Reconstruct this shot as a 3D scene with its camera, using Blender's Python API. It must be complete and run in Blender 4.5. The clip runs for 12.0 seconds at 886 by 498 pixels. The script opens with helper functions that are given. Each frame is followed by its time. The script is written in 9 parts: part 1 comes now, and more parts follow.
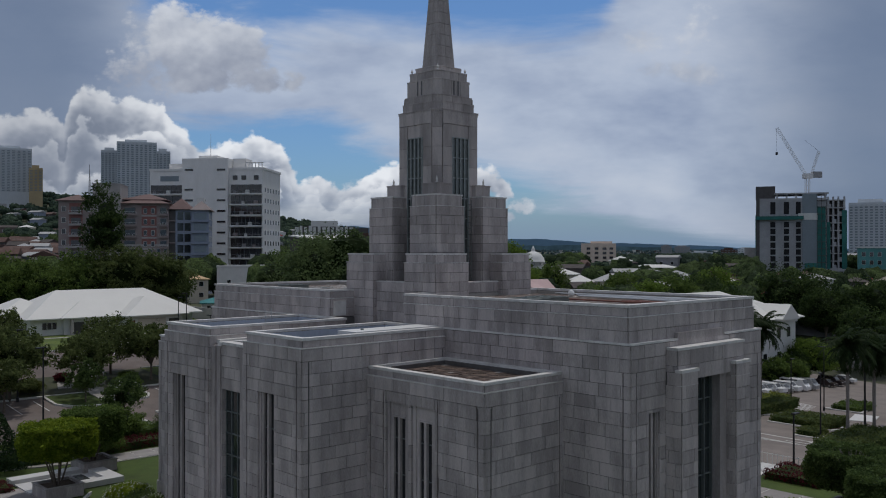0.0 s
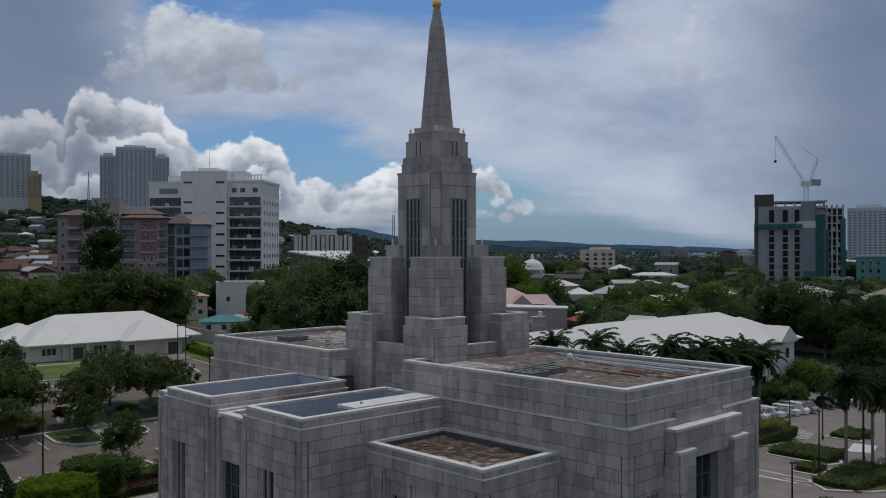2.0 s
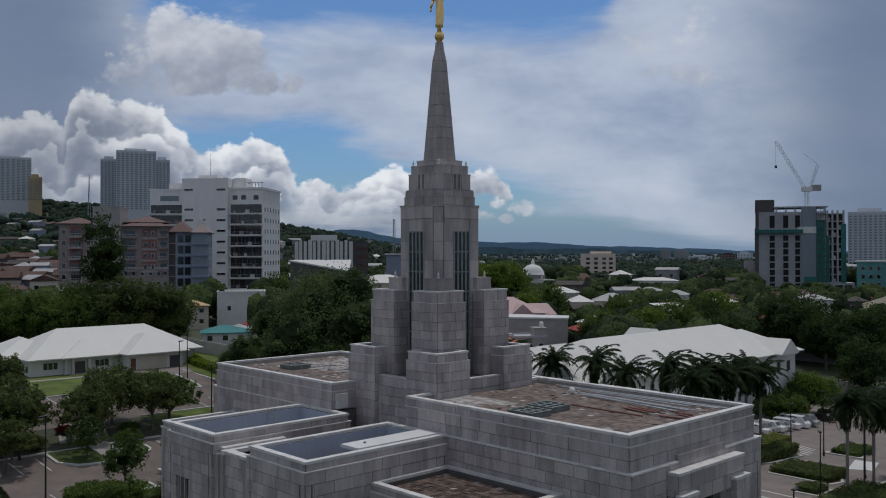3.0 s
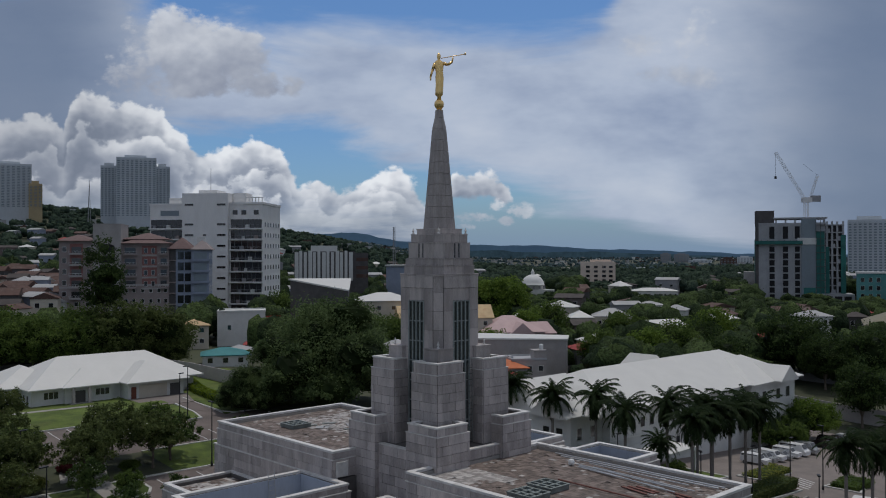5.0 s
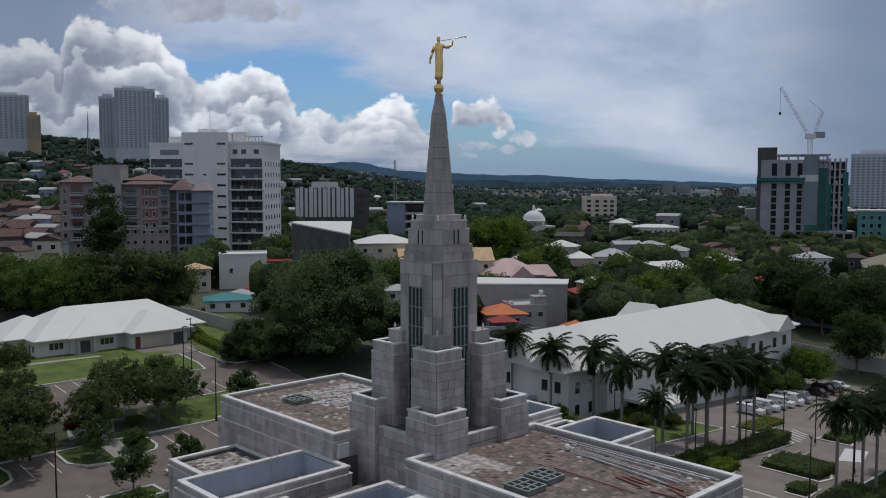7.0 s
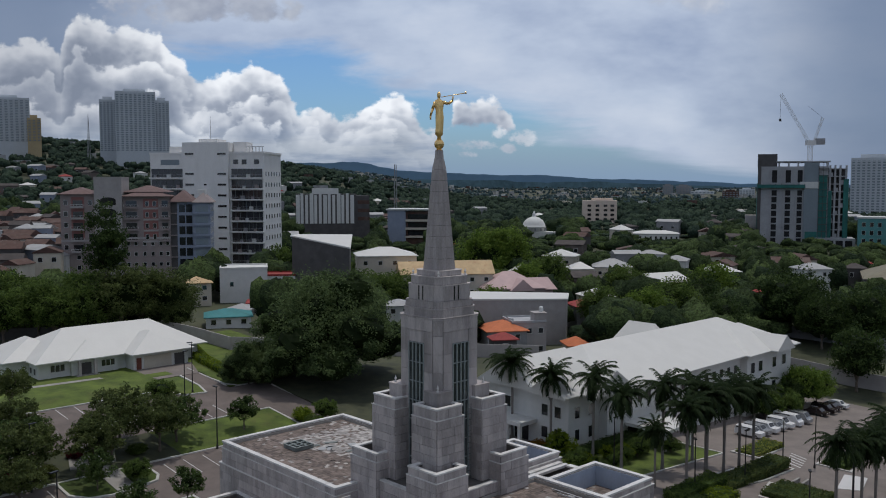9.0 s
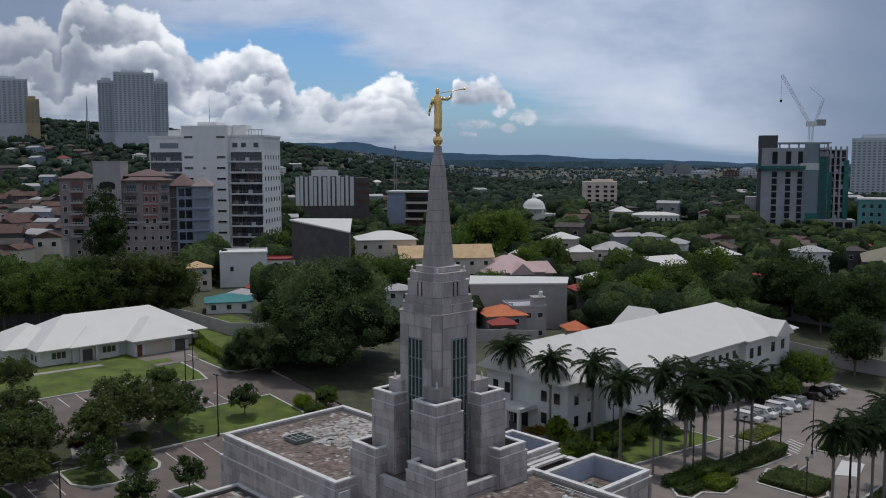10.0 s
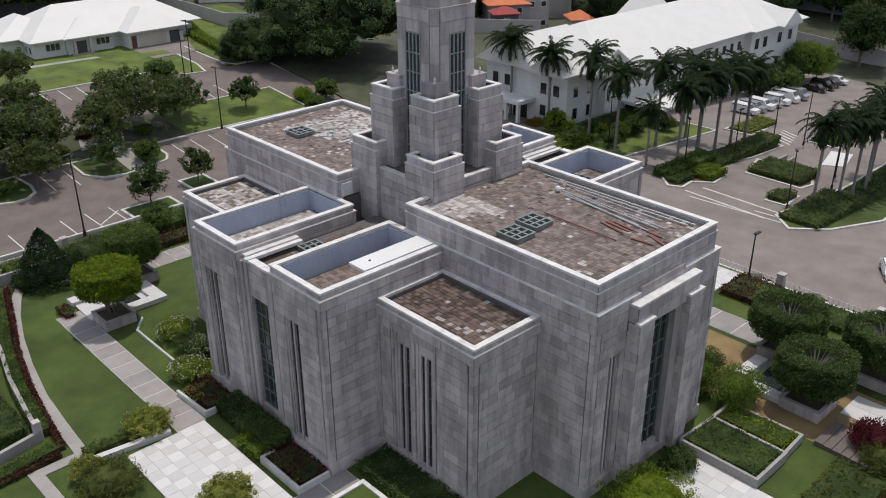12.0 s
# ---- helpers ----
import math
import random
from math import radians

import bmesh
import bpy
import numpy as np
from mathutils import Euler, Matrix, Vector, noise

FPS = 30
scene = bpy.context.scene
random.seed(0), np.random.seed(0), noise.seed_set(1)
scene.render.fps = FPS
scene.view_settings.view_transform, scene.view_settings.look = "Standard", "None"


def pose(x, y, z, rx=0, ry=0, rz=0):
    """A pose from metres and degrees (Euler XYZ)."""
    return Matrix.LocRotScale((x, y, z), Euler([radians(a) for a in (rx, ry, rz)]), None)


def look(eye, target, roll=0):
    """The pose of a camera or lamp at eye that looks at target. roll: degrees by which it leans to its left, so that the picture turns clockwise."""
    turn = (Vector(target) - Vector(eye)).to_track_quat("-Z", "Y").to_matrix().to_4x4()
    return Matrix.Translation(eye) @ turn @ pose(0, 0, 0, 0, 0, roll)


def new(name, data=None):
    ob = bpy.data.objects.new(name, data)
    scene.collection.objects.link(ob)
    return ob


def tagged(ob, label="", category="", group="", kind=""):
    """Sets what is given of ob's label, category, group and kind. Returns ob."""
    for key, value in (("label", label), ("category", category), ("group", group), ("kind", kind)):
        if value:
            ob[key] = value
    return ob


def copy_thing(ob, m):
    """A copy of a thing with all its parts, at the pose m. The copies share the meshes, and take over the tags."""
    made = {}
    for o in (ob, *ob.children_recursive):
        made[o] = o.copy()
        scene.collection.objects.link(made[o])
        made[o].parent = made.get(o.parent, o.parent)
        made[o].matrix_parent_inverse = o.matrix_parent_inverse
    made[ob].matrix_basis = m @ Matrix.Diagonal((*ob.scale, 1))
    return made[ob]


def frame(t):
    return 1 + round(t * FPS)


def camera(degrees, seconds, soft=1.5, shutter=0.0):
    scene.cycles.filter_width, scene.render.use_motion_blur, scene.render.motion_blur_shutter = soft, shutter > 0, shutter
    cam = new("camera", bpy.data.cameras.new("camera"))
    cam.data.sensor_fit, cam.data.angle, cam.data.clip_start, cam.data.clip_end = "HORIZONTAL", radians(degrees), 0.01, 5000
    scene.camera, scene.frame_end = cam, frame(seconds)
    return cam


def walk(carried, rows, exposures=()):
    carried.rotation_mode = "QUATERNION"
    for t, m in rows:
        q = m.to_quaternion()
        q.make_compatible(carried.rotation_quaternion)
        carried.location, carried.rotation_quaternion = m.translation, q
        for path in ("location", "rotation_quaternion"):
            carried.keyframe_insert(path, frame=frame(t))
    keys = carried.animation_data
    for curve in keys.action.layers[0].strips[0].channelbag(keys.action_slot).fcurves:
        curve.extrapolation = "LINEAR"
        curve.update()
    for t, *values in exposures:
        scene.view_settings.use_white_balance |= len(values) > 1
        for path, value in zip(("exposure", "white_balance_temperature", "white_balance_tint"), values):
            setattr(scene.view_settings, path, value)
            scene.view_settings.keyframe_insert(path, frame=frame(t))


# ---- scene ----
cam = camera(53.9, 12.0, 1.05)
PATH = [
    (0, (-41.276, -43.995, 17.702), (-39.9, -42.544, 17.709), -0.0),
    (0.5, (-41.39, -44.199, 18.634), (-40.013, -42.748, 18.642), -0.0),
    (1, (-41.381, -44.222, 19.643), (-40.003, -42.772, 19.653), -0.1),
    (1.5, (-41.277, -44.12, 20.668), (-39.899, -42.67, 20.679), -0.1),
    (2, (-41.372, -44.13, 21.732), (-39.995, -42.681, 21.741), -0.1),
    (2.5, (-41.489, -44.095, 22.83), (-40.111, -42.646, 22.841), -0.1),
    (3, (-41.605, -44.15, 23.879), (-40.228, -42.7, 23.891), -0.1),
    (5, (-41.805, -44.397, 28.443), (-40.428, -42.947, 28.46), -0.1),
    (5.5, (-41.806, -44.466, 29.517), (-40.429, -43.016, 29.526), -0.1),
    (5.6, (-41.812, -44.481, 29.726), (-40.436, -43.032, 29.695), -0.1),
    (5.7, (-41.818, -44.496, 29.936), (-40.444, -43.047, 29.855), -0.1),
    (5.8, (-41.823, -44.51, 30.145), (-40.451, -43.062, 30.005), -0.1),
    (5.9, (-41.829, -44.525, 30.355), (-40.457, -43.077, 30.209), -0.1),
    (6, (-41.835, -44.54, 30.564), (-40.463, -43.092, 30.418), -0.0),
    (6.5, (-41.787, -44.553, 31.547), (-40.415, -43.105, 31.401), -0.0),
    (7, (-41.726, -44.503, 32.42), (-40.355, -43.055, 32.274), -0.0),
    (9, (-41.754, -44.528, 36.33), (-40.383, -43.079, 36.182), -0.0),
    (9.5, (-41.679, -44.499, 37.164), (-40.308, -43.05, 37.019), -0.0),
    (9.8, (-41.689, -44.561, 37.405), (-40.318, -43.112, 37.26), -0.0),
    (9.9, (-41.691, -44.573, 37.453), (-40.321, -43.125, 37.287), -0.0),
    (10, (-41.692, -44.581, 37.485), (-40.324, -43.135, 37.291), -0.1),
    (10.5, (-41.724, -44.694, 37.621), (-40.375, -43.267, 37.241), -0.1),
    (11, (-41.78, -44.838, 37.796), (-40.468, -43.447, 37.209), -0.1),
    (11.5, (-41.798, -44.988, 37.901), (-40.536, -43.647, 37.12), -0.1),
    (12, (-41.79, -45.043, 37.935), (-40.555, -43.731, 37.067), -0.2),
]
EXPOSURES = [(0.0, -0.74, 6250, 10), (5.5, -0.77, 6250, 10), (6.0, -0.84, 6250, 10), (6.5, -0.62, 6250, 10), (7.2, -0.55, 6250, 10), (9.0, -0.53, 6250, 10), (9.8, -0.47, 6250, 10), (10.5, -0.47, 6350, 12), (11.0, -0.08, 6450, 12), (11.5, 0.14, 6500, 12), (12.0, 0.21, 6500, 12)]
walk(cam, [(t, look(eye, target, roll)) for t, eye, target, roll in PATH], EXPOSURES)

# ---- world, sun ----
# the view's own axes on the ground: forward and right
FWD, RGT, SPOT = Vector((0.6873, 0.7264)), Vector((0.7264, -0.6873)), Vector((-41.8, -44.6))
SUN_TO = Vector((0.23, 0.11, 1.0)).normalized()
world = bpy.data.worlds.new("sky")
scene.world = world
world.use_nodes = True


class Nodes:
    """A short way to write node trees."""

    def __init__(self, tree):
        self.tree = tree
        tree.nodes.clear()

    def add(self, kind, **values):
        n = self.tree.nodes.new(kind)
        for key, v in values.items():
            if key in ("operation", "blend_type", "data_type", "sky_type", "noise_dimensions", "feature", "distance", "interpolation_type", "clamp", "use_clamp", "wave_type", "bands_direction", "offset", "squash"):
                if key == "operation":
                    n.operation = v
                elif key == "blend_type":
                    n.blend_type = v
                elif key == "data_type":
                    n.data_type = v
                elif key == "sky_type":
                    n.sky_type = v
                elif key == "feature":
                    n.feature = v
                elif key == "distance":
                    n.distance = v
                elif key == "interpolation_type":
                    n.interpolation_type = v
                elif key == "noise_dimensions":
                    n.noise_dimensions = v
                elif key == "use_clamp":
                    n.use_clamp = v
        return n

    def link(self, a, b):
        self.tree.links.new(a, b)

    def feed(self, socket, v):
        if isinstance(v, bpy.types.NodeSocket):
            self.tree.links.new(v, socket)
        elif v is not None:
            socket.default_value = v

    def math(self, op, a, b=None, c=None, clamp=False):
        n = self.add("ShaderNodeMath", operation=op, use_clamp=clamp)
        for s, v in zip(n.inputs, (a, b, c)):
            self.feed(s, v)
        return n.outputs[0]

    def mix(self, f, a, b, blend="MIX"):
        n = self.add("ShaderNodeMix", data_type="RGBA", blend_type=blend)
        self.feed(n.inputs[0], f)
        self.feed(n.inputs[6], a if isinstance(a, bpy.types.NodeSocket) else (*a[:3], 1.0))
        self.feed(n.inputs[7], b if isinstance(b, bpy.types.NodeSocket) else (*b[:3], 1.0))
        return n.outputs[2]

    def dot(self, v, w):
        n = self.add("ShaderNodeVectorMath", operation="DOT_PRODUCT")
        self.feed(n.inputs[0], v)
        n.inputs[1].default_value = w
        return n.outputs["Value"]

    def noise(self, vec, scale, detail=4.0, rough=0.55, warp=0.0):
        n = self.add("ShaderNodeTexNoise")
        self.feed(n.inputs["Vector"], vec)
        n.inputs["Scale"].default_value, n.inputs["Detail"].default_value = scale, detail
        n.inputs["Roughness"].default_value, n.inputs["Distortion"].default_value = rough, warp
        return n.outputs["Fac"]

    def ramp(self, f, stops, smooth=False):
        n = self.add("ShaderNodeValToRGB")
        n.color_ramp.interpolation = "B_SPLINE" if smooth else "LINEAR"
        els = n.color_ramp.elements
        while len(els) < len(stops):
            els.new(0.5)
        for e, (p, c) in zip(els, stops):
            e.position = p
            e.color = (c, c, c, 1) if isinstance(c, (int, float)) else (*c[:3], 1)
        self.feed(n.inputs[0], f)
        return n.outputs[0]

    def span(self, f, a, b, lo=0.0, hi=1.0):
        n = self.add("ShaderNodeMapRange", interpolation_type="SMOOTHSTEP")
        for s, v in zip(n.inputs, (f, a, b, lo, hi)):
            self.feed(s, v)
        return n.outputs[0]

    def combine(self, x, y, z):
        n = self.add("ShaderNodeCombineXYZ")
        for s, v in zip(n.inputs, (x, y, z)):
            self.feed(s, v)
        return n.outputs[0]


def build_sky():
    g = Nodes(world.node_tree)
    out = g.add("ShaderNodeOutputWorld")
    way = g.add("ShaderNodeTexCoord").outputs["Generated"]
    sky = g.add("ShaderNodeTexSky", sky_type="NISHITA")
    sky.sun_disc = False
    sky.sun_elevation = math.asin(SUN_TO.z)
    sky.sun_rotation = math.atan2(SUN_TO.x, SUN_TO.y)
    sky.air_density, sky.dust_density, sky.ozone_density = 1.0, 1.2, 1.5
    blue = g.mix(1.0, sky.outputs[0], (0.078, 0.108, 0.142), "MULTIPLY")
    fwd = g.math("MAXIMUM", g.math("ABSOLUTE", g.dot(way, (*FWD, 0))), 0.12)
    u = g.math("DIVIDE", g.dot(way, (*RGT, 0)), fwd)
    up = g.math("MAXIMUM", g.dot(way, (0, 0, 1)), 0.0)
    v = g.math("DIVIDE", up, fwd)
    across = g.math("MULTIPLY_ADD", u, 0.9, 0.5)
    flat = g.combine(u, g.math("MULTIPLY", v, 1.35), 0.0)
    haze = g.span(v, 0.075, 0.0)
    blue = g.mix(g.math("MULTIPLY", haze, 0.75), blue, (0.33, 0.47, 0.68))
    # high veil: thin, streaky, with a blue gap above the heaps and another overhead
    streak = g.noise(g.combine(g.math("MULTIPLY", u, 0.7), g.math("MULTIPLY", v, 2.8), 3.7), 4.0, 6.0, 0.6, 0.5)
    wisp = g.math("MULTIPLY", g.math("SUBTRACT", streak, 0.5), 0.16)
    under = g.ramp(across, [(0.10, 0.10), (0.20, 0.145), (0.335, 0.145), (0.40, 0.128), (0.48, 0.095), (0.57, 0.072), (0.63, 0.066), (0.70, 0.048), (0.80, 0.012), (0.9, 0.0)], True)
    over_ = g.ramp(across, [(0.15, 0.33), (0.24, 0.25), (0.4, 0.245), (0.57, 0.224), (0.66, 0.228), (0.70, 0.33), (0.74, 0.42)], True)
    veil = g.math("MULTIPLY", g.span(g.math("ADD", g.math("SUBTRACT", v, under), wisp), -0.012, 0.03), g.span(g.math("ADD", g.math("SUBTRACT", over_, v), g.math("MULTIPLY", wisp, 1.3)), -0.03, 0.03))
    # broken cloud overhead, out of view, added to whiten the sky's light
    roofed = g.math("MULTIPLY", g.span(v, 0.30, 0.42), g.span(g.noise(way, 2.5, 5.0, 0.6), 0.30, 0.5))
    veil = g.math("MAXIMUM", veil, roofed)
    tone = g.ramp(g.noise(g.combine(u, g.math("MULTIPLY", v, 2.2), 0.0), 4.5, 5.0, 0.55), [(0.3, (0.43, 0.51, 0.69)), (0.5, (0.68, 0.76, 0.91)), (0.72, (0.89, 0.94, 1.04))])
    wings = g.math("ADD", g.span(u, -0.24, -0.46), g.span(u, 0.25, 0.5), clamp=True)
    tone = g.mix(g.math("MULTIPLY", wings, 0.86), tone, (0.205, 0.268, 0.395))
    tone = g.mix(roofed, tone, (0.54, 0.57, 0.63))
    col = g.mix(g.math("MULTIPLY", veil, 0.93), blue, tone)

    # heaped clouds: a bank of rounded billows that falls away to the right
    def billow(du, dv):
        p = g.combine(g.math("ADD", u, du), g.math("ADD", g.math("MULTIPLY", v, 1.2), dv), 0.0)
        warp = g.add("ShaderNodeVectorMath", operation="ADD")
        g.link(p, warp.inputs[0])
        wn = g.add("ShaderNodeTexNoise")
        g.link(p, wn.inputs["Vector"])
        wn.inputs["Scale"].default_value, wn.inputs["Detail"].default_value = 9.0, 3.0
        sc = g.add("ShaderNodeVectorMath", operation="MULTIPLY")
        g.link(wn.outputs["Color"], sc.inputs[0])
        sc.inputs[1].default_value = (0.04, 0.04, 0.0)
        g.link(sc.outputs[0], warp.inputs[1])
        total = None
        for scale, w in ((8.0, 0.44), (18.0, 0.30), (40.0, 0.17), (95.0, 0.09)):
            cell = g.add("ShaderNodeTexVoronoi", feature="SMOOTH_F1")
            cell.voronoi_dimensions = "2D"
            g.link(warp.outputs[0], cell.inputs["Vector"])
            cell.inputs["Scale"].default_value, cell.inputs["Smoothness"].default_value = scale, 0.22
            f = g.math("MULTIPLY_ADD", cell.outputs["Distance"], -1.7 * w, 1.15 * w)
            total = f if total is None else g.math("ADD", total, f)
        return total
    lumps, lit = billow(0.0, 0.0), billow(-0.010, 0.024)
    fray = g.noise(flat, 46.0, 7.0, 0.62)
    grain = g.math("MULTIPLY_ADD", g.math("SUBTRACT", fray, 0.5), 0.9, g.math("SUBTRACT", lumps, 0.42))
    crest = g.ramp(across, [(0.04, 0.158), (0.08, 0.160), (0.10, 0.150), (0.108, 0.132), (0.116, 0.165), (0.128, 0.192), (0.14, 0.193), (0.16, 0.178), (0.195, 0.182), (0.21, 0.172), (0.218, 0.15), (0.235, 0.131), (0.245, 0.12), (0.276, 0.12), (0.305, 0.136), (0.334, 0.121), (0.346, 0.105), (0.353, 0.092), (0.37, 0.093), (0.393, 0.078), (0.416, 0.084), (0.43, 0.102), (0.455, 0.102), (0.471, 0.083), (0.485, 0.062), (0.505, 0.06), (0.514, 0.085), (0.539, 0.096), (0.562, 0.088), (0.577, 0.06), (0.585, -0.05)])
    over = g.math("SUBTRACT", g.math("ADD", crest, g.math("MULTIPLY", grain, 0.036)), v)
    bank = g.span(over, -0.002, 0.007)
    bank = g.math("MULTIPLY", bank, g.math("SUBTRACT", 1.0, g.math("MULTIPLY", g.span(u, -0.012, 0.004), g.span(g.math("MULTIPLY_ADD", grain, 0.03, v), 0.070, 0.060))))
    broad = g.noise(g.combine(u, g.math("MULTIPLY", v, 1.5), 4.4), 9.0, 4.0, 0.6)
    depth = g.span(over, 0.055, 0.0, 0.04, 0.84)
    relief = g.math("ADD", g.math("ADD", g.math("MULTIPLY", g.math("SUBTRACT", lumps, lit), 1.0), depth), g.math("MULTIPLY_ADD", g.math("SUBTRACT", fray, 0.5), 0.35, g.math("MULTIPLY", g.math("SUBTRACT", broad, 0.5), 1.2)), clamp=True)
    # lower heaps stand before the bank, each with its own bright crest
    for share, seed_, drop in ((0.80, 2.3, 0.008), (0.56, 7.9, 0.006)):
        hump = g.noise(g.combine(u, g.math("MULTIPLY", v, 1.1), seed_), 13.0, 3.0, 0.55)
        top = g.math("ADD", g.math("MULTIPLY_ADD", crest, share, -drop), g.math("MULTIPLY_ADD", g.math("SUBTRACT", hump, 0.5), 0.085, g.math("MULTIPLY", grain, 0.036)))
        rise = g.math("SUBTRACT", top, v)
        tone_ = g.math("ADD", g.span(rise, 0.040, 0.0, 0.10, 0.74), g.math("MULTIPLY_ADD", g.math("SUBTRACT", fray, 0.5), 0.35, g.math("MULTIPLY", g.math("SUBTRACT", lumps, lit), 0.8)), clamp=True)
        face = g.span(rise, -0.003, 0.006)
        relief = g.math("ADD", g.math("MULTIPLY", relief, g.math("SUBTRACT", 1.0, face)), g.math("MULTIPLY", tone_, face))
    puff = g.ramp(relief, [(0.0, (0.31, 0.36, 0.46)), (0.30, (0.47, 0.52, 0.62)), (0.62, (0.80, 0.84, 0.91)), (0.85, (1.10, 1.12, 1.16)), (1.0, (1.25, 1.27, 1.29))])
    puff = g.mix(g.math("MULTIPLY", g.span(u, -0.22, -0.5), 0.5), puff, (0.27, 0.30, 0.37))
    # towards the horizon the bank breaks up into layers
    layer = g.span(g.noise(g.combine(g.math("MULTIPLY", u, 0.7), g.math("MULTIPLY", v, 4.5), 9.1), 9.0, 5.0, 0.6), 0.36, 0.62)
    low = g.span(g.math("MULTIPLY_ADD", broad, -0.035, v), 0.062, 0.018)
    puff = g.mix(g.math("MULTIPLY", low, 0.85), puff, g.mix(layer, (0.25, 0.34, 0.49), (0.56, 0.62, 0.70)))
    col = g.mix(bank, col, puff)
    # single heaps: one large high to the left, softer ones to the right, small puffs low
    crumb = g.math("SUBTRACT", g.noise(flat, 150.0, 5.0, 0.62), 0.5)
    for soft, k, tonal, discs in ((0.75, 0.92, 0.02, ((-0.314, 0.235, 0.066, 0.050), (-0.236, 0.228, 0.046, 0.036), (-0.346, 0.205, 0.052, 0.026), (-0.203, 0.196, 0.045, 0.017), (-0.29, 0.20, 0.08, 0.022))),
                          (1.1, 0.7, 0.30, ((0.283, 0.257, 0.036, 0.03), (0.232, 0.247, 0.03, 0.02), (0.275, 0.205, 0.05, 0.02))),
                          (1.2, 0.72, 0.22, ((0.094, 0.0545, 0.015, 0.010), (0.033, 0.045, 0.026, 0.007), (0.061, 0.058, 0.009, 0.006), (0.075, 0.041, 0.009, 0.005), (0.03, 0.034, 0.014, 0.004)))):
        field = None
        for cu, cv, ru, rv in discs:
            d = g.math("ADD", g.math("POWER", g.math("DIVIDE", g.math("SUBTRACT", u, cu), ru), 2.0), g.math("POWER", g.math("DIVIDE", g.math("SUBTRACT", v, cv), rv), 2.0))
            f = g.math("SUBTRACT", 1.0, d)
            field = f if field is None else g.math("MAXIMUM", field, f)
        m = g.span(g.math("ADD", field, g.math("MULTIPLY_ADD", crumb, 2.4 if discs[0][2] < 0.02 else 0.6, g.math("MULTIPLY", grain, 2.0))), -0.1, soft)
        lo, hi = discs[0][1] - discs[0][3] * 1.3, discs[0][1] + discs[0][3]
        shade = g.math("ADD", g.math("ADD", g.math("MULTIPLY", g.math("SUBTRACT", lumps, lit), 0.55), g.span(v, lo, hi, 0.22 + tonal, 0.75 + tonal)), g.math("MULTIPLY_ADD", g.math("SUBTRACT", fray, 0.5), 0.4, g.math("MULTIPLY", g.math("SUBTRACT", broad, 0.5), 0.6)), clamp=True)
        col = g.mix(g.math("MULTIPLY", m, k), col, g.ramp(shade, [(0.0, (0.36, 0.40, 0.51)), (0.45, (0.60, 0.64, 0.73)), (1.0, (1.0, 1.02, 1.06))]))
    bg = g.add("ShaderNodeBackground")
    g.link(col, bg.inputs[0])
    bg.inputs[1].default_value = 1.06
    g.link(bg.outputs[0], out.inputs[0])


build_sky()
sun = new("sun", bpy.data.lights.new("sun", "SUN"))
sun.data.energy, sun.data.angle, sun.data.color = 2.3, radians(0.6), (1.0, 0.935, 0.85)
sun.matrix_world = look(SUN_TO * 200, (0, 0, 0))

# ---- materials ----
MATS = {}


def material(name, base, var=0.15, scale=1.0, rough=0.8, metal=0.0, bump=0.2, fine=12.0, tint=None, stain=0.0, stain_col=(0.05, 0.045, 0.04), stain_scale=0.35, random=0.0, spec=0.4, stretch=(1, 1, 1), island=False):
    """A surface with a broad and a fine variation, stains and relief, in metres of the object's own space."""
    m = bpy.data.materials.new(name)
    m.use_nodes = True
    g = Nodes(m.node_tree)
    out, b = g.add("ShaderNodeOutputMaterial"), g.add("ShaderNodeBsdfPrincipled")
    g.link(b.outputs[0], out.inputs[0])
    at = g.add("ShaderNodeNewGeometry").outputs["Position"]
    sc = g.add("ShaderNodeVectorMath", operation="MULTIPLY")
    g.link(at, sc.inputs[0])
    sc.inputs[1].default_value = stretch
    at = sc.outputs[0]
    broad, grain = g.noise(at, scale, 4.0, 0.6), g.noise(at, scale * fine, 3.0, 0.6)
    both = g.math("ADD", g.math("MULTIPLY", broad, 0.6), g.math("MULTIPLY", grain, 0.4))
    if random:
        if island:
            rnd = g.add("ShaderNodeNewGeometry").outputs["Random Per Island"]
        else:
            rnd = g.add("ShaderNodeObjectInfo").outputs["Random"]
        both = g.math("ADD", both, g.math("MULTIPLY", g.math("SUBTRACT", rnd, 0.5), random))
    lo = tuple(c * (1 - var) for c in base)
    hi = tuple(min(1, c * (1 + var)) for c in (tint or base))
    col = g.mix(g.span(both, 0.3, 0.7), lo, hi)
    if stain:
        s = g.span(g.noise(at, stain_scale, 6.0, 0.65, 0.4), 0.48, 0.72)
        col = g.mix(g.math("MULTIPLY", s, stain), col, stain_col)
    g.link(col, b.inputs["Base Color"])
    b.inputs["Metallic"].default_value = metal
    g.feed(b.inputs["Roughness"], g.span(grain, 0.2, 0.8, max(0.02, rough - 0.1), min(1.0, rough + 0.08)))
    b.inputs["Specular IOR Level"].default_value = spec
    if bump:
        bp = g.add("ShaderNodeBump")
        bp.inputs["Strength"].default_value, bp.inputs["Distance"].default_value = bump, 0.02
        g.link(grain, bp.inputs["Height"])
        g.link(bp.outputs[0], b.inputs["Normal"])
    MATS[name] = m
    return m


